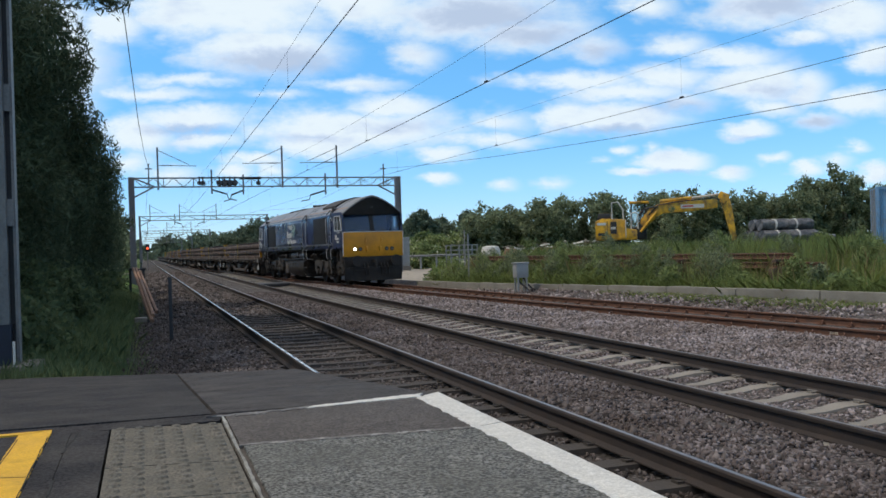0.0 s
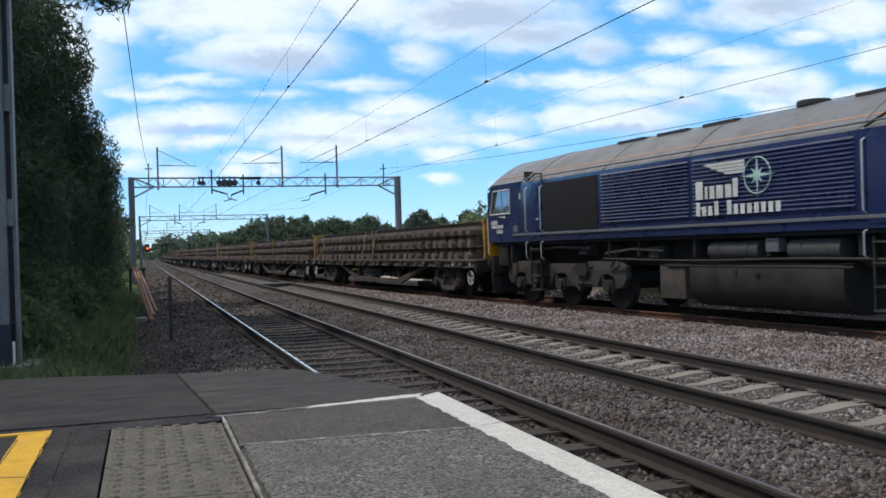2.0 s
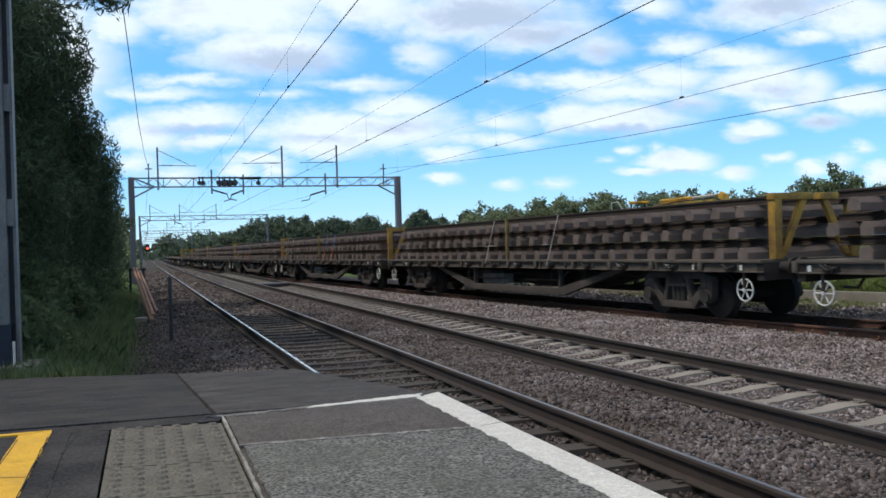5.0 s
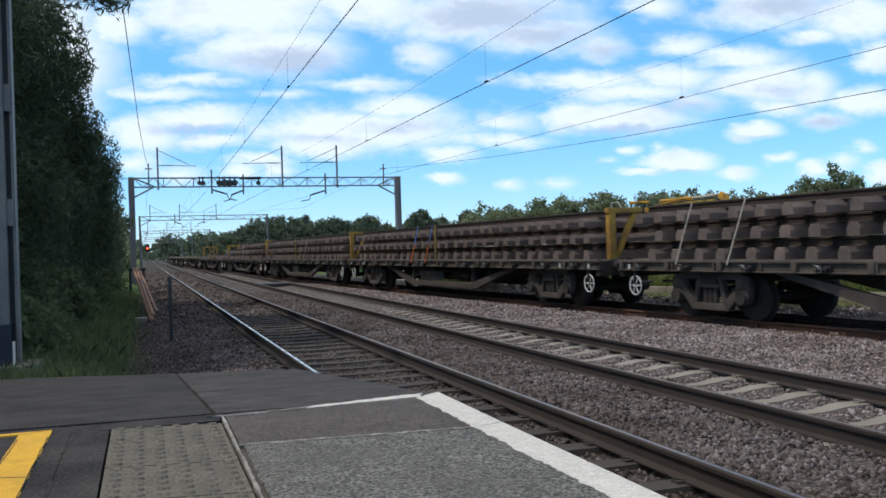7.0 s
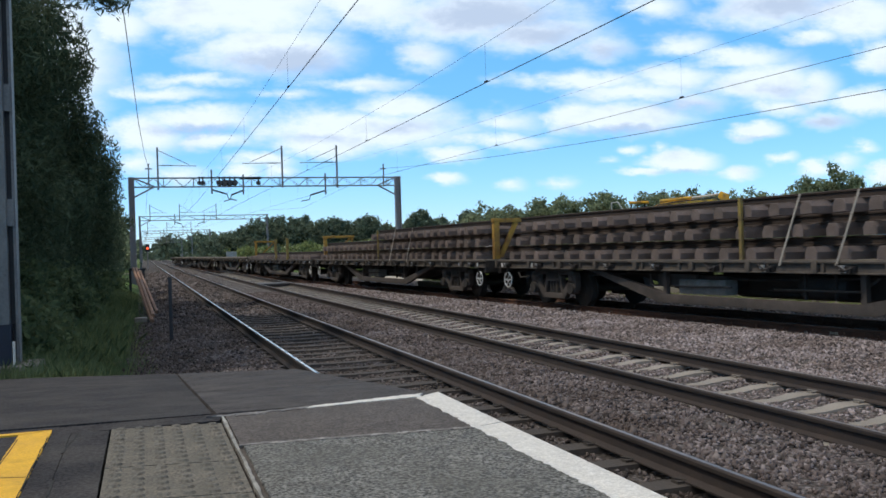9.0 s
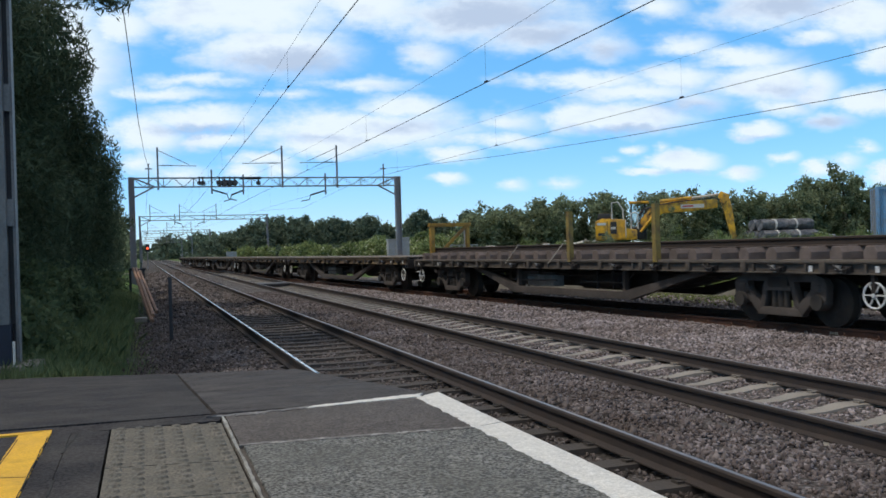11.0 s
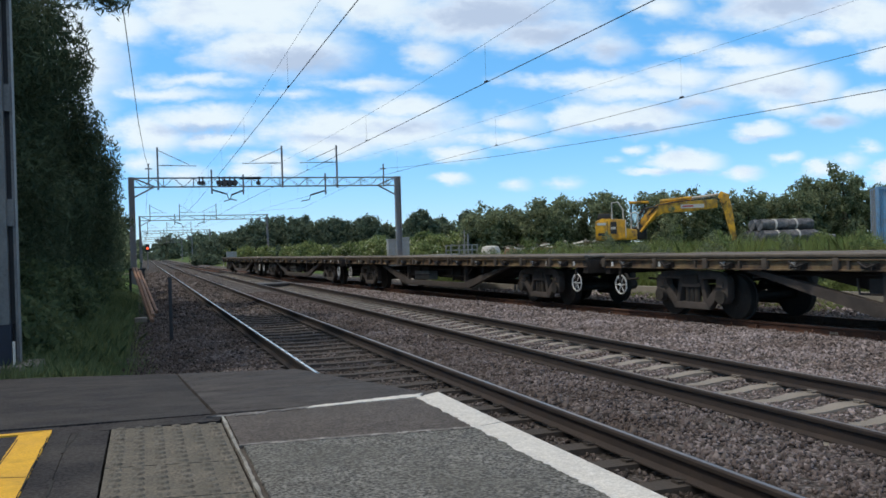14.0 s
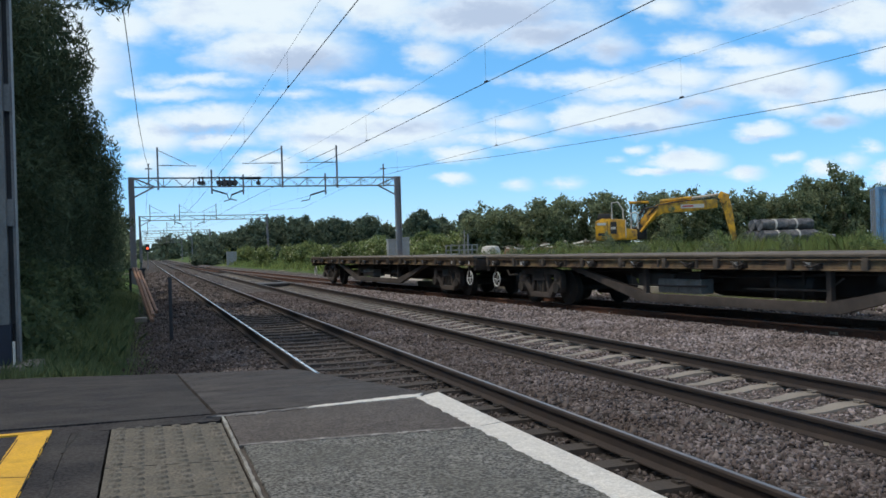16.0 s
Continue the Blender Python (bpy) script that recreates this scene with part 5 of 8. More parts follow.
# weeds with broad leaves on the bank
for i in range(24):
    yy = 11 + i * 1.12
    xx = float(wall_x(yy)) + 0.55 + 0.9 * ((i * 7) % 5) / 4
    tree(xx, yy, 0.45 + 0.3 * ((i * 5) % 4) / 3, 0.42, 0.5, 0.0, 700, 0.06, MAT["leaf_light"] if i % 3 else MAT["leaf_mid"], "leafy green weed on the bank", 9, "bush", "weeds on the bank", trunk=False, spiky=0.5)
for i in range(26):
    yy = 20.5 + i * 0.62
    xx = float(wall_x(yy)) + 1.0 + 0.7 * ((i * 5) % 4) / 3
    tree(xx, yy, 0.7 + 0.5 * ((i * 7) % 5) / 4, 0.5, 0.55, 0.0, 1400, 0.05, MAT["leaf_mid"] if i % 3 else MAT["leaf_light"], "tall feathery green weed on the bank", 12, "bush", "weeds on the bank", trunk=False, spiky=0.7, slim=True, droop=-1.2)
for i in range(12):
    yy = 15 + i * 1.9
    xx = float(wall_x(yy)) + 2.6 + 1.5 * ((i * 3) % 4) / 3
    tree(xx, yy, 0.95 + 0.35 * ((i * 5) % 3) / 2, 0.5, 0.5, 0.0, 900, 0.07, MAT["leaf_mid"] if i % 2 else MAT["leaf_light"], "tall leafy weed on the bank", 10, "bush", "weeds on the bank", trunk=False, spiky=0.6, slim=True, droop=-1.2)

X, Y = scatter(900, 16, 26, 42, 50, 0.0)
P3 = np.stack([X, Y, ground_z(X, Y) + rng.uniform(0.55, 1.0, len(X))], -1)
tagged(new("wild_flowers", leaf_soup("wild_flowers", P3, 0.07, MAT["blossom"], up=3)), "white wild flower heads in the rough grass", "wild flowers", kind="stuff")
for i, (x, y, h) in enumerate([(23.8, 37.0, 2.6), (24.2, 37.4, 2.0), (23.6, 36.6, 1.2), (26.0, 36.8, 1.1), (27.6, 36.5, 1.2), (22.4, 36.9, 0.95), (29.4, 36.0, 1.1), (31.0, 35.2, 1.0)]):
    tree(x, y, h, 0.55, 0.5, 0.0, 1500, 0.07, MAT["leaf_light"] if i % 2 else MAT["leaf_mid"], "tall green weed before the parked machine", 12, "bush", "tall weeds", trunk=False, spiky=0.7, slim=True, droop=-1.2)

# ---- yard ----
MAT["wall_concrete"] = surface("pale_weathered_concrete", (0.26, 0.245, 0.215), (0.16, 0.15, 0.13), 0.92, 0, 1.5, 50, 0.4, dirt=(0.14, 0.12, 0.09), dirt_amt=0.6, dirt_scale=1.2, piece=0.1)
wall = thing("wall_low", "low weathered concrete wall at the foot of the bank", "low wall", kind="structure")
wy = 2.0
while wy < 35:
    ln = 2.45
    x0, x1 = float(wall_x(wy)), float(wall_x(wy + ln - 0.03))
    top = 0.2 - 0.12 * min(1.0, max(0.0, (wy - 18) / 13))
    s = M().loft([[(x + u, y, z) for u, z in ((-0.13, -0.45), (0.13, -0.45), (0.13, top), (-0.13, top))] for x, y in ((x0, wy), (x1, wy + ln - 0.03))])
    part("wall_panel", s, MAT["wall_concrete"], wall, bevel=0.02)
    wy += ln
MAT["gravel"] = surface("gravel_track", (0.36, 0.32, 0.27), (0.26, 0.23, 0.19), 0.95, 0, 1.0, 40, 0.5)
ry = np.linspace(40.0, 71.0, 34)
RY = np.repeat(ry[:, None], 14, 1)
RX = 0.25 * RY + 0.3 * np.sin(RY * 0.9) + (0.068 * RY + 0.25 * np.sin(RY * 1.3)) * np.linspace(0, 1, 14)
RZ = ground_z(RX, RY) + 0.03 + 0.01 * lumps(RX, RY, 2.3)
road_me = bpy.data.meshes.new("road")
ri = (np.arange(33)[:, None] * 14 + np.arange(13)[None]).reshape(-1)
road_me.from_pydata(np.stack([RX, RY, RZ], -1).reshape(-1, 3).tolist(), [], np.stack([ri, ri + 1, ri + 15, ri + 14], -1).tolist())
road_me.materials.append(MAT["gravel"])
road_me.polygons.foreach_set("use_smooth", [True] * len(road_me.polygons))
tagged(new("road", road_me), "pale gravel access track into the yard", "gravel road", kind="structure")

MAT["box_grey"] = surface("grey_cabinet_paint", (0.33, 0.35, 0.36), (0.26, 0.27, 0.28), 0.55, 0, 3, 40, 0.05, dirt=(0.2, 0.18, 0.15), dirt_amt=0.4)


def cabinet(x, y, z0, w, d, h, label, legs=0.0):
    c = thing("lineside_cabinet", label, "cabinet", "lineside cabinets", m=pose(x, y, z0))
    part("body", M().box(-w / 2, w / 2, -d / 2, d / 2, legs, legs + h), MAT["box_grey"], c, bevel=0.012)
    part("lid", M().box(-w / 2 - 0.03, w / 2 + 0.03, -d / 2 - 0.03, d / 2 + 0.03, legs + h, legs + h + 0.05), MAT["box_grey"], c, bevel=0.01)
    if legs:
        for sx in (-1, 1):
            for sy in (-1, 1):
                part("leg", M().box(sx * w * 0.36 - 0.025, sx * w * 0.36 + 0.025, sy * d * 0.36 - 0.025, sy * d * 0.36 + 0.025, -0.1, legs), MAT["box_grey"], c)
        part("cable", M().tube([(0.1, 0, legs), (0.16, -0.1, legs * 0.5), (0.3, -0.2, 0.0)], 0.03), MAT["wire"], c)
        part("cable", M().tube([(-0.1, 0, legs), (-0.06, -0.1, legs * 0.5), (0.12, -0.25, 0.0)], 0.03), MAT["wire"], c)
    else:
        part("door", M().box(-w * 0.45, -0.01, -d / 2 - 0.012, -d / 2, 0.08, h - 0.06), MAT["box_grey"], c)
        part("door", M().box(0.01, w * 0.45, -d / 2 - 0.012, -d / 2, 0.08, h - 0.06), MAT["box_grey"], c)
        part("plinth", M().box(-w / 2 - 0.05, w / 2 + 0.05, -d / 2 - 0.05, d / 2 + 0.05, -0.5, 0.0), MAT["concrete"], c)


cabinet(11.94, 27.7, 0.0, 0.42, 0.35, 0.46, "small grey lineside box on legs with cables", 0.36)
cabinet(15.6, 57.6, 0.3, 0.5, 0.5, 1.75, "tall grey relay cabinet behind the gantry mast")
cabinet(16.4, 57.3, 0.3, 0.6, 0.5, 1.85, "tall grey relay cabinet behind the gantry mast")
cabinet(11.3, 124, -0.2, 1.3, 0.6, 1.9, "grey equipment cabinet far along the line")
cabinet(15.1, 112, 0.1, 0.9, 0.6, 1.5, "grey equipment cabinet far along the line")
pl = thing("timber_crossing_panel", "dark rubber crossing panel laid between the rails", "crossing panel")
part("panel", M().box(5.2, 6.55, 42.6, 44.6, -0.14, -0.015), MAT["wire"], pl, bevel=0.02)

sp = thing("sign_post", "thin grey post at the wall", "post")
part("shaft", M().cyl((12.0, 32.9, -0.2), (12.0, 32.9, 1.95), 0.03, 7), MAT["galv"], sp)
sp = thing("sign_post", "thin grey post in the yard grass", "post")
part("shaft", M().cyl((16.4, 45.5, 0.1), (16.4, 45.5, 2.35), 0.035, 7), MAT["galv"], sp)

st = thing("stillage", "grey steel stillage frame in the yard", "stillage", m=pose(16.4, 46.0, 0.55))
for x in (-0.75, 0.0, 0.75):
    for y in (-0.4, 0.4):
        part("upright", M().box(x - 0.03, x + 0.03, y - 0.03, y + 0.03, -0.2, 1.0), MAT["galv"], st)
for z in (0.2, 0.45, 0.7, 0.97):
    for y in (-0.4, 0.4):
        part("rail_bar", M().box(-0.78, 0.78, y - 0.025, y + 0.025, z, z + 0.05), MAT["galv"], st)
bag = thing("bulk_bag", "white bulk bag of material in the yard grass", "bulk bag", m=pose(19.9, 50.6, 0.4))
s = M().loft([[(r * math.cos(a) * 0.62, r * math.sin(a) * 0.55, z) for a in np.linspace(0, 2 * math.pi, 13)[:-1]] for z, r in ((0, 0.85), (0.3, 1.0), (0.75, 0.97), (1.0, 0.8), (1.05, 0.4))])
part("sack", s, MAT["white_line"], bag)
# white scrap heap
heap = thing("scrap_heap", "heap of pale scrap pipes and sheets in the grass", "scrap heap", m=pose(22.9, 47.5, 0.6) @ Matrix.Diagonal((0.85, 0.8, 0.75, 1)))
for i in range(22):
    a, r = rng.uniform(0, math.pi), rng.uniform(0.2, 2.6)
    cx, cz = rng.uniform(-2.6, 2.6), rng.uniform(0.3, 0.95)
    part("scrap_pipe", M().cyl((cx - 0.9 * math.cos(a), rng.uniform(-0.6, 0.6), cz - 0.1), (cx + 0.9 * math.cos(a), rng.uniform(-0.6, 0.6), cz + rng.uniform(-0.15, 0.25)), 0.05, 7),
         MAT["white_line"] if i % 3 else MAT["galv"], heap)
for i in range(7):
    part("scrap_sheet", M().box(-0.5, 0.5, -0.3, 0.3, 0, 0.02, m=pose(rng.uniform(-2.4, 2.4), rng.uniform(-0.5, 0.5), rng.uniform(0.35, 0.85), rng.uniform(-40, 40), rng.uniform(-25, 25), rng.uniform(0, 180))), MAT["white_line"], heap)
part("heap_core", M().loft([[(2.7 * r * math.cos(a), 0.9 * r * math.sin(a), z) for a in np.linspace(0, 2 * math.pi, 15)[:-1]] for z, r in ((-0.2, 1.0), (0.3, 0.85), (0.6, 0.5))]), MAT["ballast"], heap)

bar = thing("crash_barrier", "low pale steel barrier beside the access road", "barrier")
for x in (15.9, 16.9, 17.9):
    part("post", M().box(x - 0.05, x + 0.05, 51.95, 52.05, 0.2, 1.0), MAT["galv"], bar)
part("barrier_rail", M().prism([(51.86, 0.9), (51.91, 0.93), (51.86, 0.97), (51.86, 1.0), (51.91, 1.04), (51.95, 1.04), (51.95, 0.9)], "x", 15.2, 18.2), MAT["galv"], bar, "pale rolled steel rail")

# stored rails on the bank
for lv, z, n in ((0, 0.62, 5), (1, 0.86, 4)):
    for i in range(n):
        ya, yb = 18.6 + 0.4 * i + lv, 36.0 - 0.7 * ((i * 3) % 4)
        r = thing("stored_rail", "rusty rail lying in a stack on the bank", "rail", "stored rails")
        off = 2.1 + 0.2 * i + 0.1 * lv
        s = M().loft([[(float(wall_x(y)) + off + u, y, z + 0.159 + w) for u, w in RAIL_PROFILE] for y in (ya, (ya + yb) / 2, yb)])
        part("rail", s, MAT["rail_side"] if i % 2 else MAT["rust"], r)
for i in range(5):
    y = 20.0 + i * 3.6
    b = thing("timber_bearer", "old dark timber bearer under the stored rails", "timber", "bearers")
    part("beam", M().box(float(wall_x(y)) + 1.8, float(wall_x(y)) + 3.3, y - 0.12, y + 0.12, 0.28, 0.62), MAT["timber_dark"], b, bevel=0.015)
    b = thing("timber_bearer", "old timber bearer between the stored rails", "timber", "bearers")
    part("beam", M().box(float(wall_x(y)) + 1.9, float(wall_x(y)) + 3.2, y - 0.08, y + 0.08, 0.785, 0.86), MAT["timber_dark"], b, bevel=0.01)

# container
MAT["container_blue"] = surface("faded_blue_container", (0.14, 0.30, 0.50), (0.10, 0.23, 0.40), 0.55, 0, 1.5, 30, 0.05, dirt=(0.22, 0.15, 0.1), dirt_amt=0.4, dirt_scale=2.5)
ct = thing("shipping_container", "faded blue corrugated shipping container in the yard", "container", m=pose(31.27, 32.12, 0.98, 0, 0, -38))
CW, CL, CH = 2.44, 6.06, 2.59
for x in (0.06, CL - 0.06):
    for y in (0.06, CW - 0.06):
        part("corner_post", M().box(x - 0.07, x + 0.07, y - 0.07, y + 0.07, 0, CH), MAT["container_blue"], ct, bevel=0.01)
for y in (0.06, CW - 0.06):
    for z in (0.0, CH - 0.12):
        part("side_rail", M().box(0.13, CL - 0.13, y - 0.05, y + 0.05, z, z + 0.12), MAT["container_blue"], ct)
    prof = []
    for i in range(22):
        a = 0.15 + i * 0.265
        prof += [(a, 0.0), (a + 0.07, 0.0), (a + 0.11, 0.036), (a + 0.2, 0.036), (a + 0.24, 0.0)]
    prof = [(a, b) for a, b in prof if a < CL - 0.14]
    s = M().loft([[(a, y + b - 0.018, z) for a, b in prof] + [(a, y + b - 0.014, z) for a, b in reversed(prof)] for z in (0.1, CH - 0.1)])
    part("corrugated_side", s, MAT["container_blue"], ct, smooth=False)
for x in (0.06, CL - 0.06):
    for z in (0.0, CH - 0.12):
        part("end_rail", M().box(x - 0.05, x + 0.05, 0.13, CW - 0.13, z, z + 0.12), MAT["container_blue"], ct)
    part("end_panel", M().box(x - 0.02, x + 0.02, 0.13, CW - 0.13, 0.1, CH - 0.1), MAT["container_blue"], ct)
for y in (0.5, 0.95, 1.5, 1.95):
    part("lock_rod", M().cyl((-0.02, y, 0.08), (-0.02, y, CH - 0.08), 0.022, 8), MAT["galv"], ct)
part("roof", M().box(0.05, CL - 0.05, 0.05, CW - 0.05, CH - 0.03, CH), MAT["container_blue"], ct)

# pipe rolls
MAT["pipe_grey"] = surface("dark_grey_wrapped_roll", (0.13, 0.13, 0.14), (0.035, 0.035, 0.04), 0.55, 0, 5, 30, 0.6, spread=(0.42, 0.6), dirt=(0.2, 0.19, 0.18), dirt_amt=0.5, dist=0.05)
n = 0
for row, z in ((0, 0.0), (1, 0.56)):
    for i in range(3 if row == 0 else 2):
        g = thing("pipe_roll", "dark grey wrapped pipe roll with pale straps, stacked in the yard", "pipe roll", "pipe rolls", m=pose(29.35 + 0.1 * row, 37.6 + 0.62 * i + 0.3 * row, 1.52 + z, 0, 0, -3))
        rings = [[(x, 0.3 * math.cos(a) * (1 + 0.07 * math.sin(a * 3 + 2.3 * x + i)), 0.28 * math.sin(a) * (1 + 0.09 * math.sin(a * 4 + 5 * x + row))) for a in np.linspace(0, 2 * math.pi, 15)[:-1]] for x in np.linspace(0, 3.1 - 0.1 * row, 19)]
        part("roll", M().loft(rings), MAT["pipe_grey"], g)
        for x in (0.75, 1.95):
            part("strap", M().loft([[(x + q, 0.325 * math.cos(a), 0.305 * math.sin(a)) for a in np.linspace(0, 2 * math.pi, 15)[:-1]] for q in (0, 0.09)]), MAT["white_line"], g, "pale strap")
for x, y, z in ((32.9, 37.8, 1.4), (33.7, 38.0, 1.3), (33.3, 38.5, 1.45)):
    g = thing("rubble_block", "grey concrete block beside the pipe rolls", "concrete block", "blocks", m=pose(x, y, z, 4, 8, 20 * x))
    part("block", M().box(-0.45, 0.45, -0.35, 0.35, -0.4, 0.25, taper=0.06), MAT["pipe_grey"], g, bevel=0.05)


# ---- excavator ----
def excavator():
    MAT["plant_yellow"] = surface("plant_yellow_paint", (0.8, 0.43, 0.014), (0.64, 0.33, 0.014), 0.45, 0, 2, 40, 0.08, dirt=(0.13, 0.08, 0.035), dirt_amt=0.95, dirt_scale=3.4)
    MAT["plant_black"] = surface("plant_black", (0.03, 0.03, 0.03), None, 0.7)
    e = thing("excavator", "yellow tracked excavator parked in the grass with its arm down", "excavator", m=pose(22.52, 39.78, 0.48, 0, 0, -30) @ Matrix.Diagonal((0.85, 1, 1.06, 1)))
    Y = MAT["plant_yellow"]
    for y in (-1.0, 1.0):
        prof = [(-1.9, 0.35), (-1.75, 0.1), (-1.5, 0.0), (1.5, 0.0), (1.75, 0.1), (1.9, 0.35), (1.75, 0.65), (1.5, 0.75), (-1.5, 0.75), (-1.75, 0.65)]
        tr = part("crawler_track", M().prism(prof, "y", y - 0.28, y + 0.28), MAT["plant_black"], e, "black crawler track", bevel=0.03)
        for x in np.arange(-1.5, 1.6, 0.3):
            part("grouser", M().box(x - 0.04, x + 0.04, y - 0.3, y + 0.3, -0.03, 0.02).box(x - 0.04, x + 0.04, y - 0.3, y + 0.3, 0.74, 0.78), MAT["plant_black"], tr)
        for x in (-1.5, 1.5):
            part("sprocket", M().cyl((x, y - 0.3, 0.37), (x, y + 0.3, 0.37), 0.28, 14), Y, tr)
    part("turntable", M().cyl((0, 0, 0.7), (0, 0, 1.02), 0.7, 20), MAT["plant_black"], e)
    s = M().prism([(-1.3, 1.0), (1.05, 1.0), (1.05, 1.45), (0.4, 1.55), (0.4, 1.95), (-0.9, 2.02), (-1.3, 1.9)], "y", -1.0, 1.2)
    house = part("house", s, Y, e, "yellow engine housing", bevel=0.06)
    part("engine_cover", M().prism([(-1.2, 1.95), (-0.35, 1.98), (-0.45, 2.25), (-1.1, 2.25)], "y", -0.9, 0.9), MAT["plant_black"], house, "dark engine cover", bevel=0.05)
    part("vent_panel", M().box(-0.45, -0.1, -1.02, -1.0, 1.3, 1.85), MAT["plant_black"], house, "black vent panel")
    part("side_stripe", M().box(-1.2, -0.7, -1.015, -1.0, 1.7, 1.82), MAT["white_line"], house, "pale marking")
    part("panel_gap", M().box(-0.62, -0.6, -1.012, -1.0, 1.05, 1.9), MAT["plant_black"], house, "dark panel gap")
    part("marking_bar", M().box(-1.15, -0.72, -1.012, -1.0, 1.22, 1.34), MAT["plant_black"], house, "dark marking bar")
    part("door_label", M().box(-0.42, -0.14, -1.03, -1.02, 1.5, 1.62), MAT["white_line"], house, "pale label")
    part("grab_rail", M().tube([(0.42, -1.0, 1.1), (0.42, -1.06, 1.2), (0.42, -1.06, 1.8), (0.42, -1.0, 1.9)], 0.025, 6), MAT["white_line"], house, "pale grab rail")
    part("side_door", M().box(0.0, 0.38, -1.015, -1.0, 1.1, 1.85), Y, house)
    # guard rail
    s = M().tube([(-0.35, -0.95, 1.95), (-0.35, -0.95, 2.72), (0.0, -0.95, 2.75), (0.28, -0.95, 2.4), (0.3, -0.95, 1.6)], 0.045, 7)
    part("guard_rail", s, MAT["white_line"], e, "pale tubular guard rail")
    s = M().tube([(0.72, -0.95, 1.45), (0.72, -0.95, 2.2), (0.95, -0.95, 2.25), (1.1, -0.95, 2.2), (1.1, -0.95, 1.5)], 0.04, 7)
    part("guard_rail", s, MAT["white_line"], e, "pale tubular guard rail")
    # cab on the far side
    cab = part("cab", M().box(0.72, 1.62, 0.3, 1.18, 1.0, 1.6), MAT["plant_black"], e, "dark cab with a yellow roof", bevel=0.04)
    for x, y in ((0.76, 0.34), (1.58, 0.34), (0.76, 1.14), (1.58, 1.14)):
        part("pillar", M().box(x - 0.04, x + 0.04, y - 0.04, y + 0.04, 1.55, 2.75), MAT["plant_black"], cab)
    part("cab_roof", M().box(0.64, 1.78, 0.26, 1.22, 2.7, 2.81), Y, cab, bevel=0.04)
    for a, b in (((0.8, 0.33, 1.6), (1.54, 0.345, 2.7)), ((1.57, 0.36, 1.6), (1.585, 1.12, 2.7)), ((0.755, 0.36, 1.6), (0.77, 1.12, 2.7))):
        part("window", M().box(a[0], b[0], a[1], b[1], a[2], b[2]), MAT["lens_glass"], cab, "cab glass")
    # boom in two pieces, arm, bucket linkage
    def beam(name, pts, w, label=""):
        s = M()
        rings = []
        for i, (x, z, h) in enumerate(pts):
            a, b = pts[max(i - 1, 0)], pts[min(i + 1, len(pts) - 1)]
            d = Vector((b[0] - a[0], b[1] - a[1])).normalized()
            nx, nz = -d.y * h / 2, d.x * h / 2
            rings.append([(x + nx, -w, z + nz), (x + nx, w, z + nz), (x - nx, w, z - nz), (x - nx, -w, z - nz)])
        s.loft(rings)
        return part(name, s, Y, e, label, bevel=0.03)
    beam("boom", [(1.0, 1.3, 0.42), (1.5, 1.8, 0.5), (2.05, 2.26, 0.56), (2.55, 2.43, 0.5), (4.0, 2.46, 0.46), (5.6, 2.55, 0.4)], 0.2, "yellow boom")
    b2 = beam("arm", [(5.72, 2.98, 0.3), (6.0, 2.82, 0.5), (6.15, 2.3, 0.48), (6.34, 1.5, 0.36), (6.48, 0.85, 0.26)], 0.16, "yellow arm")
    part("pivot", M().cyl((5.9, -0.26, 2.7), (5.9, 0.26, 2.7), 0.16, 14), Y, b2)
    s = M().cyl((2.4, 0, 2.74), (4.2, 0, 2.86), 0.085, 10)
    part("ram_barrel", s, Y, e, "yellow hydraulic ram")
    part("ram_rod", M().cyl((4.2, 0, 2.86), (5.75, 0, 2.98), 0.05, 8), MAT["white_line"], e, "bright ram rod")
    for y in (-0.32, 0.32):
        part("boom_ram", M().cyl((1.25, y, 1.35), (2.2, y, 2.25), 0.08, 10), Y, e)
    part("boom_marking", M().box(3.55, 4.85, -0.213, -0.2, 2.38, 2.55), MAT["white_line"], e, "pale maker's band")
    part("marking_bar", M().box(3.65, 4.25, -0.218, -0.213, 2.44, 2.5), MAT["strap_red"], e, "red bar")
    s = M().prism([(6.28, 0.75), (6.78, 0.8), (6.83, 0.3), (6.53, -0.02), (6.03, 0.1), (6.08, 0.4)], "y", -0.5, 0.5)
    part("bucket", s, MAT["plant_black"], e, "dark digging bucket", bevel=0.03)
    s = M().tube([(1.7, -0.22, 2.1), (2.3, -0.24, 2.58), (3.5, -0.24, 2.7), (5.4, -0.24, 2.82), (6.1, -0.2, 2.6)], 0.03, 6)
    part("hydraulic_hose", s, MAT["plant_black"], e)
    for q in (0.0, 0.12, 0.24):
        s = M().tube([(0.9 + q, -0.3, 1.5), (1.15 + q, -0.34, 2.15 + q), (1.6 + q, -0.3, 2.45), (2.05 + q, -0.24, 2.5)], 0.035, 6)
        part("hydraulic_hose", s, MAT["plant_black"], e)
    part("boom_foot", M().prism([(0.85, 1.0), (1.35, 1.0), (1.5, 1.55), (1.2, 1.75), (0.9, 1.5)], "y", -0.34, -0.24), MAT["plant_black"], e, "dark boom bracket", bevel=0.02)


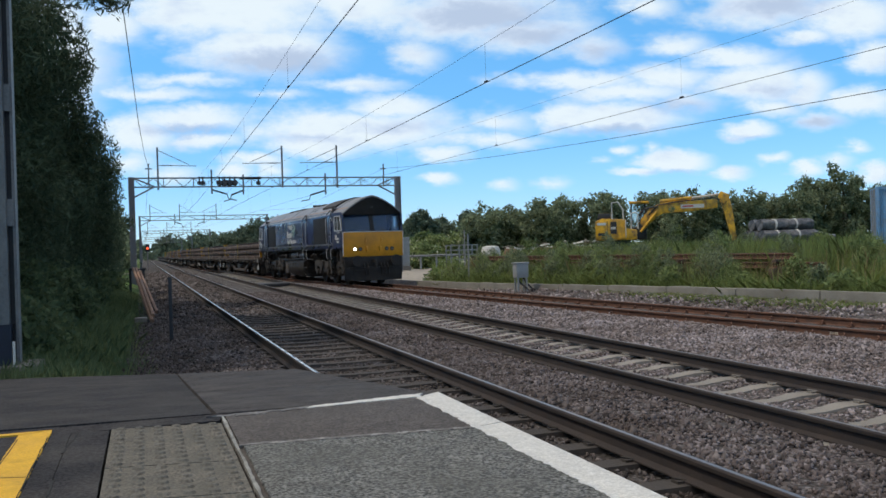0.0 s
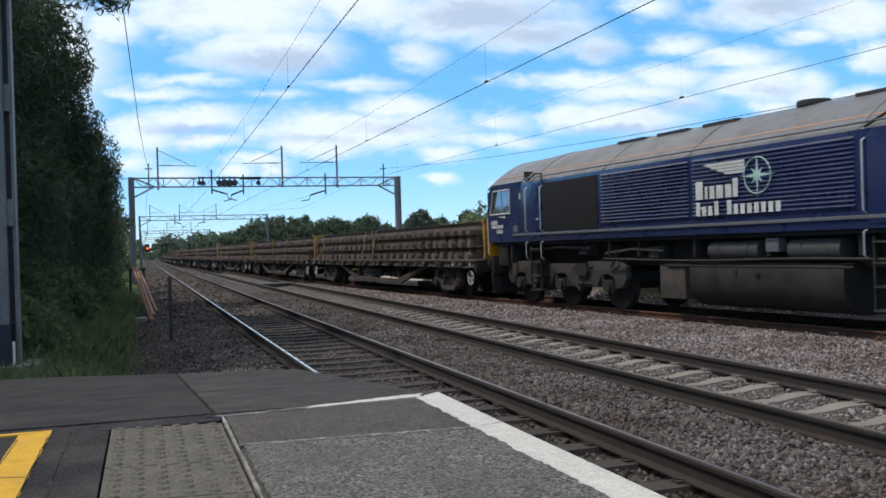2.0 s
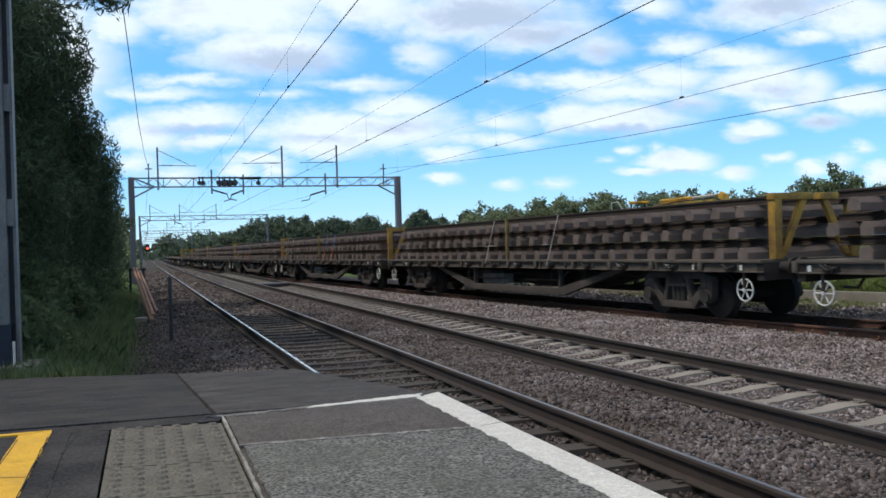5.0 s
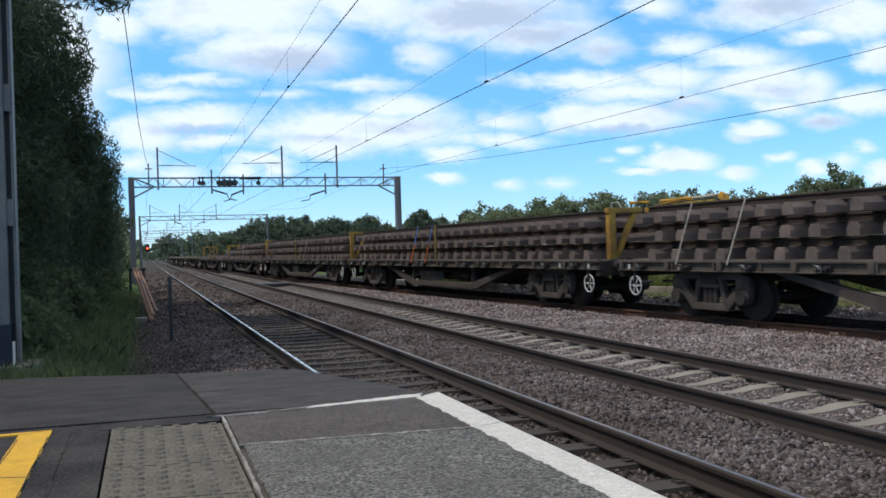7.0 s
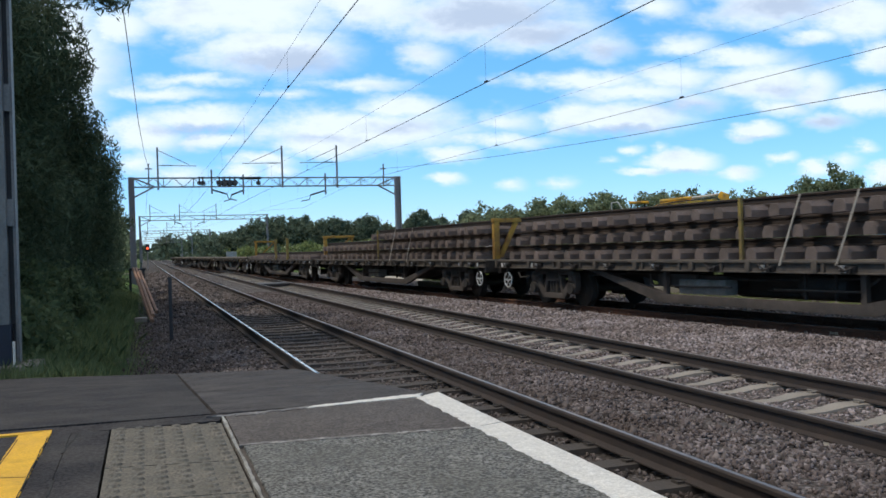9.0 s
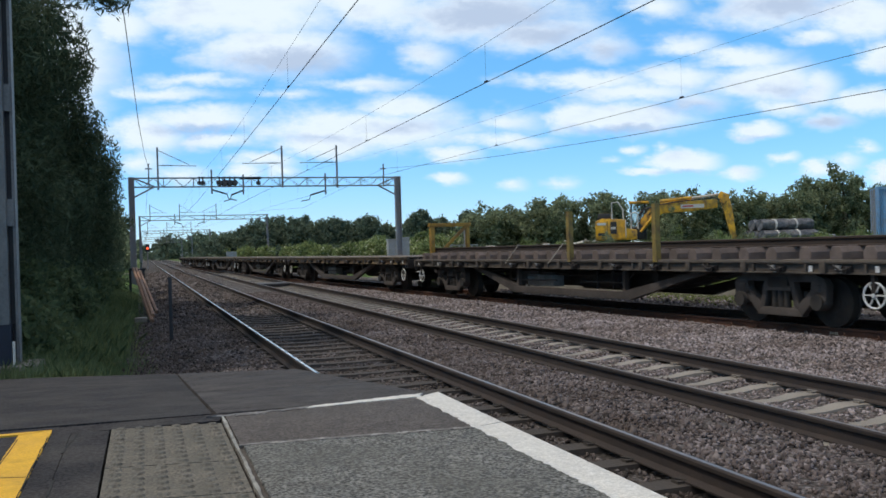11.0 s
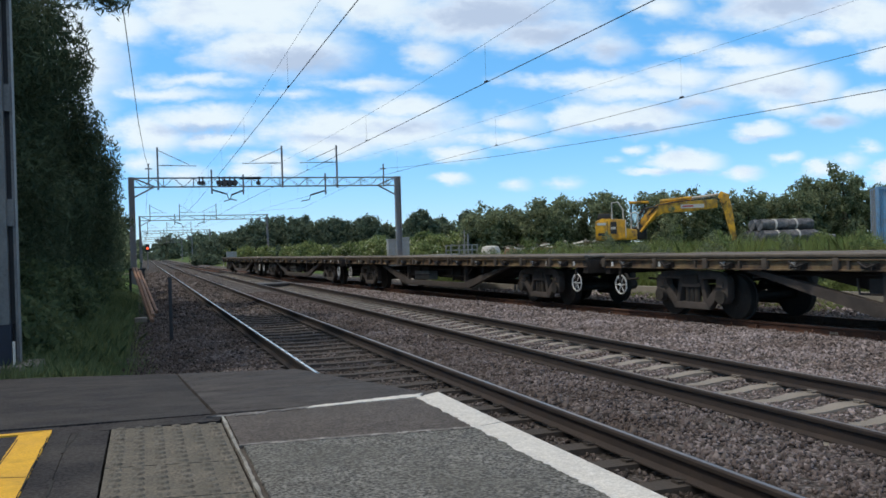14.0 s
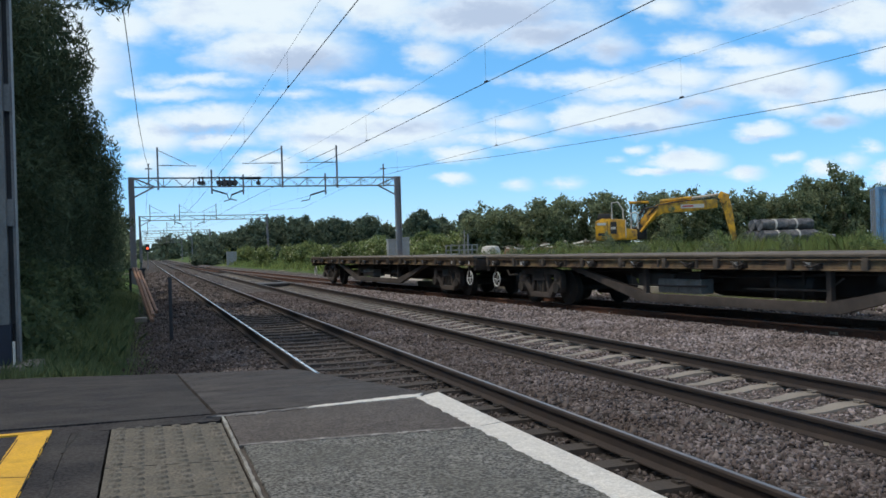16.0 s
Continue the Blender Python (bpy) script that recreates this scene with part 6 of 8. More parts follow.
def scrap_heap(x, y, w, n):
    h = thing("scrap_heap", "heap of pale broken boards and sheets lying in the grass", "scrap heap", "scrap heaps")
    z = float(ground_z(np.array([x]), np.array([y]))[0])
    part("heap_core", M().box(x - w * 0.4, x + w * 0.4, y - 0.4, y + 0.4, z - 0.1, 1.28, taper=0.2), MAT["timber_orange"], h, "dark jumbled core", bevel=0.05)
    for i in range(n):
        a = x + random.uniform(-w, w) * 0.5
        t = pose(a, y + random.uniform(-0.5, 0.3), random.uniform(1.22, 1.55), random.uniform(-35, 35), random.uniform(-30, 30), random.uniform(-80, 80))
        s = M().box(-random.uniform(0.12, 0.38), random.uniform(0.12, 0.38), -0.05, 0.07, -0.02, 0.02, m=t)
        part("broken_board", s, MAT["wall_concrete"] if i % 3 else MAT["white_line"], h, "grey broken board" if i % 3 else "pale broken board")


for x, y, w, n in ((18.6, 44.2, 1.4, 5), (20.3, 44.0, 1.3, 6), (21.9, 43.6, 1.8, 10), (22.9, 43.4, 1.2, 8), (21.2, 45.0, 1.2, 5)):
    scrap_heap(x, y, w, n)

MAT["strap_red"] = surface("red_marking", (0.55, 0.05, 0.03), None, 0.6)
gl, gn, gb = nodes_of("cab_pane")
gb.inputs["Base Color"].default_value = (0.5, 0.55, 0.56, 1)
gb.inputs["Roughness"].default_value = 0.05
gb.inputs["Transmission Weight"].default_value = 0.95
gb.inputs["IOR"].default_value = 1.08
MAT["lens_glass"] = gl
excavator()


# ---- train ----
def paint(name, col, rough=0.35, dirt=(0.09, 0.08, 0.07), amt=0.35, metal=0.0, scale=1.6, bumpy=0.03, coat=0.0):
    m = surface(name, col, tuple(c * 0.85 for c in col), rough, metal, 1.2, 40, bumpy, dirt=dirt, dirt_amt=amt, dirt_scale=scale)
    m.node_tree.nodes["Principled BSDF"].inputs["Coat Weight"].default_value = coat
    return m


MAT.update({
    "blue": paint("dark_blue_loco_paint", (0.022, 0.035, 0.112), 0.3, (0.06, 0.068, 0.105), 0.3, coat=0.35),
    "roof": paint("grey_blue_loco_roof", (0.165, 0.175, 0.2), 0.42, (0.09, 0.08, 0.072), 0.65, scale=2.4),
    "roof_dark": paint("sooty_roof", (0.03, 0.029, 0.03), 0.8, (0.06, 0.05, 0.045), 0.5),
    "yellow": paint("yellow_warning_panel", (0.72, 0.31, 0.002), 0.45, (0.3, 0.12, 0.012), 0.5, scale=2.2),
    "yellow_old": paint("worn_yellow_frame", (0.39, 0.23, 0.03), 0.75, (0.14, 0.07, 0.03), 0.95, scale=2.6),
    "black": surface("black_underframe", (0.042, 0.037, 0.035), (0.024, 0.021, 0.02), 0.6, 0.1, 3, 50, 0.2, spec=0.25, dirt=(0.055, 0.044, 0.036), dirt_amt=0.5),
    "box_grey": paint("dusty_grey_box_paint", (0.27, 0.26, 0.245), 0.7, (0.1, 0.085, 0.07), 0.7, scale=3),
    "bogie": surface("brake_dust_bogie", (0.105, 0.086, 0.076), (0.052, 0.043, 0.038), 0.85, 0.1, 3, 50, 0.3, dirt=(0.042, 0.034, 0.029), dirt_amt=0.6),
    "white": paint("off_white_paint", (0.72, 0.72, 0.70), 0.5, (0.3, 0.27, 0.24), 0.35, scale=6),
    "silver": paint("silver_handrail", (0.62, 0.63, 0.64), 0.4, (0.3, 0.28, 0.26), 0.3, metal=0.2),
    "teal": paint("pale_teal_marking", (0.42, 0.6, 0.57), 0.5),
    "mesh_black": surface("dark_grille", (0.02, 0.02, 0.022), (0.01, 0.01, 0.011), 0.75, 0.2, 10, 120, 0.4),
    "bogie_grey": surface("grey_dusty_bogie", (0.08, 0.072, 0.068), (0.042, 0.038, 0.035), 0.8, 0.1, 3, 50, 0.3, dirt=(0.035, 0.03, 0.027), dirt_amt=0.65),
    "olive": paint("worn_olive_yellow", (0.27, 0.2, 0.05), 0.8, (0.1, 0.07, 0.045), 0.9, scale=4),
    "tank_grey": paint("dull_grey_tank_paint", (0.06, 0.06, 0.064), 0.5, (0.1, 0.09, 0.08), 0.4),
    "cantrail": paint("faded_orange_line", (0.44, 0.25, 0.16), 0.6, (0.24, 0.19, 0.15), 0.7, scale=5),
    "solebar": surface("rusty_wagon_steel", (0.1, 0.083, 0.072), (0.05, 0.042, 0.037), 0.85, 0.1, 3, 60, 0.3, dirt=(0.15, 0.12, 0.085), dirt_amt=0.45, dirt_scale=2.2),
    "solebar_rusty": surface("rusty_yellowed_wagon_steel", (0.15, 0.098, 0.06), (0.062, 0.043, 0.034), 0.85, 0.1, 3, 60, 0.3, spread=(0.42, 0.6), dirt=(0.3, 0.225, 0.11), dirt_amt=0.6, dirt_scale=2.1),
    "deck": surface("wagon_deck_planks", (0.17, 0.14, 0.11), (0.09, 0.075, 0.06), 0.9, 0, 4, 60, 0.3, piece=0.2),
    "load": surface("old_concrete_sleepers", (0.195, 0.15, 0.133), (0.115, 0.088, 0.079), 0.92, 0, 2.5, 60, 0.3, dirt=(0.08, 0.062, 0.052), dirt_amt=0.6, dirt_scale=1.5, island=0.16),
    "load_rail": surface("rusty_panel_rail", (0.055, 0.037, 0.029), (0.03, 0.021, 0.017), 0.8, 0.2, 3, 60, 0.2),
    "strap_white": paint("pale_ratchet_strap", (0.36, 0.33, 0.29), 0.8),
    "strap_orange": paint("orange_ratchet_strap", (0.75, 0.16, 0.03), 0.8, amt=0.15),
    "strap_blue": paint("blue_ratchet_strap", (0.07, 0.22, 0.62), 0.8, amt=0.15),
    "cab_inside": surface("dim_cab_lining", (0.05, 0.05, 0.055), None, 0.8),
})
# blue sky reflection is put into the windscreen's base and specular tints
for key, name, tint, ior in (("glass", "sky_tinted_windscreen", (0.36, 0.5, 0.72), 1.45), ("glass_dark", "cab_side_glass", (0.78, 0.82, 0.82), 1.2)):
    g_mat, g_nt, g_b = nodes_of(name)
    g_b.inputs["Base Color"].default_value = (*tint, 1)
    g_b.inputs["Roughness"].default_value = 0.03
    g_b.inputs["Transmission Weight"].default_value = 0.92
    g_b.inputs["IOR"].default_value = ior
    g_b.inputs["Specular Tint"].default_value = (0.35, 0.6, 1.0, 1) if key == "glass" else (1, 1, 1, 1)
    MAT[key] = g_mat
MAT["headlight"] = glowing("lit_headlight", (1.0, 0.96, 0.85), 9.0)
MAT["lens"] = paint("dull_lamp_lens", (0.16, 0.15, 0.13), 0.15, amt=0.1)

WHEEL_R_LOCO, WHEEL_R_WAGON = 0.53, 0.42
spinning = []  # (part, its place on the vehicle, radius)


def wheelset(parent, y, r, half=0.7525):
    s = M()
    for sd in (-1, 1):
        s.cyl((sd * (half - 0.065), 0, 0), (sd * (half + 0.065), 0, 0), r, 28)
        s.cyl((sd * (half - 0.09), 0, 0), (sd * (half - 0.06), 0, 0), r + 0.028, 28)
        s.cyl((sd * (half + 0.06), 0, 0), (sd * (half + 0.085), 0, 0), r * 0.42, 16)
        for k in range(4):
            w = math.pi / 2 * k
            s.cyl((sd * (half + 0.064), r * 0.62 * math.cos(w), r * 0.62 * math.sin(w)), (sd * (half + 0.072), r * 0.62 * math.cos(w), r * 0.62 * math.sin(w)), r * 0.09, 8)
    s.cyl((-half, 0, 0), (half, 0, 0), 0.09, 12)
    o = part("wheelset", s, MAT["steel_dark"], parent)
    spinning.append((o, (0, y, r), r))
    return o


def arc_roof(z_eave, z_top, half, n=9):
    """Half-width points of the roof, from one eave over the ridge to the other."""
    pts = []
    for i in range(n):
        t = -1 + 2 * i / (n - 1)
        pts.append((half * t, z_eave + (z_top - z_eave) * (1 - abs(t) ** 1.55)))
    return pts


def locomotive():
    L = thing("locomotive", "dark blue diesel freight locomotive with a yellow nose, pulling the train", "locomotive")
    W, E, T = 1.33, 3.14, 3.92
    B, F = 1.62, 10.1
    # underframe and side walls
    s = M().box(-0.82, 0.82, -9.95, 9.95, 1.0, 1.58).box(-1.28, 1.28, -9.9, 9.9, 1.54, 1.62)
    for y in (-9.2, -4.3, -2.4, -0.45, 1.5, 3.3, 4.4, 8.9):
        s.box(-1.24, 1.24, y - 0.04, y + 0.04, 1.2, 1.56)
    part("underframe", s, MAT["black"], L, "black underframe", bevel=0.02)
    for sd in (-1, 1):
        part("side_wall", M().box(sd * W - 0.03, sd * W + 0.03, -8.15, 8.15, B, E), MAT["blue"], L, "dark blue side wall", bevel=0.008)
    part("floor", M().box(-W + 0.03, W - 0.03, -8.9, 8.9, B, B + 0.05), MAT["black"], L)
    # roof
    prof = arc_roof(E, T, W + 0.02, 13)
    s = M().loft([[(x, y, z) for x, z in prof] + [(x, y, z - 0.05) for x, z in reversed(prof)] for y in (-8.2, -4, 0, 4, 8.2)])
    part("roof", s, MAT["roof"], L, "dusty grey-blue roof")
    rib = M()
    for y in (-8.2, -6.1, -3.3, -2.5, 1.5, 4.4, 7.6):
        rib.loft([[(x, yy, z + 0.012) for x, z in prof] + [(x, yy, z - 0.03) for x, z in reversed(prof)] for yy in (y - 0.03, y + 0.03)])
    for sd in (-1, 1):
        rib.tube([(sd * (W + 0.03), y, E + 0.1) for y in np.linspace(-8, 8, 9)], 0.018)
    part("roof_rib", rib, MAT["roof"], L)
    for sd in (-1, 1):
        s = M().loft([[(sd * (W + 0.02) * t, y, E + (T - E) * (1 - t ** 1.55) + up) for t, up in ((0.808, 0.006), (0.782, 0.006), (0.782, -0.01), (0.808, -0.01))] for y in (-10.02, 10.02)])
        part("cantrail_line", s, MAT["cantrail"], L, "faded orange line along the roof")
    cap = arc_roof(E + 0.1, T + 0.03, W + 0.03, 13)[2:-2]
    s = M().loft([[(x, y, z + 0.02) for x, z in cap] + [(x, y, z - 0.12) for x, z in reversed(cap)] for y in (-7.5, -4.9)])
    part("roof_hatch", s, MAT["roof_dark"], L, "sooty black radiator hatch")
    for k in range(3):
        part("engine_hatch", M().box(-0.36, 0.36, 1.2 + k * 1.5, 2.2 + k * 1.5, T - 0.16, T - 0.03), MAT["roof_dark"], L, "sooty roof hatch", bevel=0.015)
    part("exhaust", M().cyl((0.0, -0.4, T - 0.05), (0, -0.4, T + 0.06), 0.3, 18), MAT["roof_dark"], L, "sooty exhaust outlet", bevel=0.015)
    part("silencer_hatch", M().box(-0.35, 0.35, -3.2, -1.6, T - 0.16, T - 0.03), MAT["roof_dark"], L, "sooty roof hatch", bevel=0.015)
    # cabs at both ends
    for e, front in ((-1, True), (1, False)):
        cab = part("cab", M().box(-W + 0.06, W - 0.06, *sorted((e * 8.35, e * 9.85)), B - 0.02, B + 0.04), MAT["cab_inside"], L)
        def yy(d):
            return e * (F - d)
        # side sheets with a window opening
        for sd in (-1, 1):
            s = M()
            xs = sorted((sd * (W - 0.03), sd * (W + 0.03)))
            def quad(a, b, z0, z1, a2=None, b2=None):
                a2, b2 = a if a2 is None else a2, b if b2 is None else b2
                s.loft([[(x, yy(a), z0), (x, yy(b), z0), (x, yy(b2), z1), (x, yy(a2), z1)] for x in xs])
            quad(0.02, 2.0, B, 2.36)
            quad(0.02, 0.14, 2.36, 3.02, 0.02, 0.38)
            quad(1.34, 2.0, 2.36, 3.02)
            quad(0.14, 2.0, 3.02, E + 0.05, 0.25, 2.0)
            part("cab_side", s, MAT["blue"], cab, "dark blue cab side")
            fr = M()
            xo = sd * (W + 0.035)
            pts = [(xo, yy(0.16), 2.38), (xo, yy(1.33), 2.38), (xo, yy(1.33), 3.02), (xo, yy(0.40), 3.02)]
            for i in range(4):
                fr.cyl(pts[i], pts[(i + 1) % 4], 0.028, 6)
            fr.cyl((xo, yy(0.86), 2.38), (xo, yy(0.86), 3.02), 0.022, 6)
            win = part("cab_window", fr, MAT["silver"], cab, "silver window frame")
            part("pane", M().loft([[(xo - sd * 0.03, y, z) for _, y, z in pts], [(xo - sd * 0.036, y, z) for _, y, z in pts]]), MAT["glass_dark"], win, "dark window glass")
        # nose
        s = M().loft([[(-W - 0.03, yy(0.0), 1.24), (W + 0.03, yy(0.0), 1.24), (W + 0.03, yy(-0.03), 2.3), (-W - 0.03, yy(-0.03), 2.3)],
                      [(-W - 0.03, yy(0.055), 1.24), (W + 0.03, yy(0.055), 1.24), (W + 0.03, yy(0.055), 2.3), (-W - 0.03, yy(0.055), 2.3)]])
        nose = part("nose", s, MAT["yellow"], cab, "yellow warning panel", bevel=0.035)
        ed = M()
        ed.cyl((-W, yy(-0.035), 2.31), (W, yy(-0.035), 2.31), 0.018, 6)
        for sd in (-1, 1):
            ed.cyl((sd * (W + 0.03), yy(0.0), 1.3), (sd * (W + 0.03), yy(-0.03), 2.31), 0.016, 6)
        part("nose_trim", ed, MAT["white"], nose, "pale edge trim")
        # windscreen wall
        for x0, x1 in ((-W, -W + 0.1), (-0.09, 0.09), (W - 0.1, W)):
            s = M().loft([[(x0, yy(0.02), 2.3), (x1, yy(0.02), 2.3), (x1, yy(0.34), 3.1), (x0, yy(0.34), 3.1)],
                    [(x0, yy(0.12), 2.3), (x1, yy(0.12), 2.3), (x1, yy(0.42), 3.1), (x0, yy(0.42), 3.1)]])
            part("windscreen_pillar", s, MAT["mesh_black"], cab)
        for sd in (-1, 1):
            a, b = sd * 0.09, sd * (W - 0.1)
            part("windscreen", M().loft([[(a, yy(0.05), 2.32), (b, yy(0.05), 2.32), (b, yy(0.37), 3.1), (a, yy(0.37), 3.1)],
                                         [(a, yy(0.065), 2.32), (b, yy(0.065), 2.32), (b, yy(0.385), 3.1), (a, yy(0.385), 3.1)]]), MAT["glass"], cab, "dark windscreen tinted sky blue")
            w = M().cyl((sd * 0.15, yy(0.02), 2.36), (sd * 0.62, yy(0.045), 2.4), 0.01, 5)
            part("wiper", w, MAT["black"], cab)
        # brow and cab roof
        cp = arc_roof(E, T - 0.02, W + 0.02, 13)
        s = M().loft([[(x, yy(1.95), z) for x, z in cp] + [(x, yy(1.95), z - 0.06) for x, z in reversed(cp)],
                      [(x, yy(0.06), z) for x, z in cp] + [(x, yy(0.06), z - 0.06) for x, z in reversed(cp)],
                      [(x * 0.99, yy(0.0), z - 0.02) for x, z in cp] + [(x * 0.99, yy(0.0), z - 0.08) for x, z in reversed(cp)]])
        part("cab_roof", s, MAT["roof"], cab, "dusty grey cab roof")
        s = M().loft([[(x * 0.98, yy(0.06), z - 0.04) for x, z in cp] + [(W * 0.98, yy(0.36), 3.06), (-W * 0.98, yy(0.36), 3.06)],
                      [(x * 0.98, yy(0.12), z - 0.04) for x, z in cp] + [(W * 0.98, yy(0.42), 3.06), (-W * 0.98, yy(0.42), 3.06)]])
        brow = part("brow", s, MAT["roof_dark"], cab, "black brow over the windscreen")
        part("marker_light", M().cyl((0, yy(0.1), 3.42), (0, yy(0.28), 3.42), 0.06, 12), MAT["lens"], brow)
        part("end_skirt", M().box(-0.95, 0.95, *sorted((yy(0.06), yy(1.5))), 1.1, B), MAT["black"], cab, "black box frame under the cab", bevel=0.02)
        for sd in (-1, 1):
            part("sand_box", M().box(*sorted((sd * 0.98, sd * (W - 0.06))), *sorted((yy(0.42), yy(0.95))), 0.98, B - 0.03), MAT["black"], cab, "black sand box", bevel=0.03)
            part("skirt_bracket", M().box(*sorted((sd * 0.98, sd * (W - 0.03))), *sorted((yy(1.2), yy(1.28))), 1.05, B - 0.01), MAT["black"], cab)
            part("sand_pipe", M().tube([(sd * 1.1, yy(0.7), 0.98), (sd * 1.08, yy(0.75), 0.6), (sd * 0.85, yy(0.95), 0.25)], 0.022, 6), MAT["black"], cab)
        # bulkhead
        part("bulkhead", M().box(-W + 0.05, W - 0.05, *sorted((yy(2.02), yy(2.0))), B, E + 0.3), MAT["cab_inside"], cab)
        part("desk", M().box(-W + 0.1, W - 0.1, *sorted((yy(0.3), yy(0.75))), B, 2.28), MAT["cab_inside"], cab)
        # lamps
        for sd in (-1, 1):
            for dx, r, lit in ((0.84, 0.06, front and sd < 0), (0.6, 0.055, False)):
                c = (sd * dx, 1.56)
                lamp = part("headlight", M().cyl((c[0], yy(0.02), c[1]), (c[0], yy(-0.035), c[1]), r + 0.03, 16), MAT["black"], nose)
                part("lens", M().cyl((c[0], yy(-0.02), c[1]), (c[0], yy(-0.045), c[1]), r, 16), MAT["headlight"] if lit else MAT["lens"], lamp, "glowing lens" if lit else "dull lens")
        for sd in (-1, 1):
            part("jumper_socket", M().box(*sorted((sd * 0.35, sd * 0.25)), *sorted((yy(0.0), yy(-0.09))), 1.45, 1.68), MAT["yellow"], nose, bevel=0.01)
            part("jumper_cable", M().cyl((sd * 0.36, yy(-0.03), 2.05), (sd * 0.36, yy(-0.05), 1.85), 0.025, 6), MAT["yellow"], nose)
        # buffer beam, buffers, plough
        s = M().box(-1.3, 1.3, *sorted((yy(0.03), yy(0.17))), 0.74, 1.24)
        beam = part("buffer_beam", s, MAT["black"], L, "black buffer beam", bevel=0.02)
        for sd in (-1, 1):
            s = M().cyl((sd * 0.87, yy(0.05), 1.05), (sd * 0.87, yy(-0.42), 1.05), 0.11, 14).cyl((sd * 0.87, yy(-0.42), 1.05), (sd * 0.87, yy(-0.5), 1.05), 0.24, 20)
            part("buffer", s, MAT["black"], beam)
        s = M().loft([[(-1.3, yy(0.1), 0.2), (0, yy(-0.28), 0.2), (1.3, yy(0.1), 0.2), (1.3, yy(0.0), 0.78), (0, yy(-0.08), 0.78), (-1.3, yy(0.0), 0.78)],
                      [(-1.3, yy(0.16), 0.2), (0, yy(-0.2), 0.2), (1.3, yy(0.16), 0.2), (1.3, yy(0.06), 0.78), (0, yy(-0.02), 0.78), (-1.3, yy(0.06), 0.78)]])
        part("snow_plough", s, MAT["black"], beam, "black snow plough", bevel=0.01)
        for x in (-0.45, -0.3, 0.3, 0.45, 0.6):
            part("air_hose", M().tube([(x, yy(-0.02), 0.95), (x, yy(-0.2), 0.75), (x + 0.03, yy(-0.16), 0.45)], 0.028, 6), MAT["black"], beam, "black air hose")
        s = M().box(-0.07, 0.07, *sorted((yy(0.0), yy(-0.38))), 0.98, 1.1).cyl((0, yy(-0.36), 0.72), (0, yy(-0.36), 1.05), 0.04, 8)
        part("coupling_hook", s, MAT["steel_dark"], beam)
    # sides
    for sd in (-1, 1):
        xo = sd * (W + 0.032)
        def panel(name, y0, y1, z0, z1, mat, label="", d=0.015, bevel=0.004, parent=None):
            return part(name, M().box(*sorted((xo, xo + sd * d)), y0, y1, z0, z1), mat, parent or L, label, bevel=bevel)
        for y0, y1 in ((-7.5, -4.85), (4.6, 7.0)):
            g = panel("radiator_grille", y0, y1, 1.86, 3.06, MAT["mesh_black"], "black mesh grille", 0.02)
            s = M()
            for k in range(22):
                z = 1.9 + k * 0.052
                s.box(*sorted((xo + sd * 0.02, xo + sd * 0.023)), y0 + 0.03, y1 - 0.03, z, z + 0.018)
            part("grille_bar", s, MAT["mesh_black"], g)
        for y0, y1 in ((-2.5, 1.35), (1.4, 4.45)):
            lv = panel("louvre_panel", y0, y1, 1.92, 3.08, MAT["blue"], "ribbed dark blue panel", 0.012)
            for k in range(15):
                z = 1.96 + k * 0.074
                s = M().loft([[(xo + sd * 0.012, y, z), (xo + sd * 0.04, y, z + 0.01), (xo + sd * 0.04, y, z + 0.02), (xo + sd * 0.012, y, z + 0.055)] for y in (y0 + 0.04, y1 - 0.04)])
                part("slat", s, MAT["blue"], lv)
        # stripe and sill
        panel("sill_stripe", -8.55, 8.6, 1.77, 1.83, MAT["roof"], "pale grey-blue sill line", 0.03, 0.006)
        # doors with handrails and steps
        for y0 in (-8.2, -3.35, 7.1):
            d = panel("door", y0, y0 + 0.66, 1.7, 3.08, MAT["blue"], "dark blue door", 0.02)
            part("door_handle", M().box(*sorted((xo + sd * 0.02, xo + sd * 0.06)), y0 + 0.08, y0 + 0.18, 2.15, 2.2), MAT["silver"], d)
            part("notice", M().box(*sorted((xo, xo + sd * 0.008)), y0 - 0.2, y0 - 0.13, 2.84, 2.98), MAT["white"], d, "small white notice")
            for yr in (y0 - 0.05, y0 + 0.71):
                s = M().tube([(xo, yr, 3.0), (xo + sd * 0.07, yr, 2.95), (xo + sd * 0.07, yr, 1.9), (xo, yr, 1.85)], 0.017, 6)
                s.tube([(xo, yr, 1.6), (xo + sd * 0.07, yr, 1.58), (xo + sd * 0.07, yr, 1.22), (xo, yr, 1.16)], 0.015, 6)
                part("handrail", s, MAT["silver"], d, "silver handrail")
            s = M()
            for z in (0.36, 0.72, 1.08, 1.4):
                part("step", M().box(*sorted((xo - sd * 0.22, xo + sd * 0.04)), y0 + 0.05, y0 + 0.6, z, z + 0.035), MAT["steel_dark"], d, "steel step")
            for yr in (y0 + 0.05, y0 + 0.57):
                s.box(*sorted((xo - sd * 0.02, xo + sd * 0.02)), yr, yr + 0.03, 0.36, 1.5)
            part("step_frame", s, MAT["black"], d)
            s = M().tube([(xo, y0 - 0.12, 3.02), (xo + sd * 0.04, y0 - 0.1, 3.14), (xo - sd * 0.03, y0, 3.3), (xo - sd * 0.05, y0 + 0.33, 3.34), (xo + sd * 0.03, y0 + 0.68, 3.16)], 0.024, 6)
            part("rain_gutter", s, MAT["black"], d, "black gutter over the door")
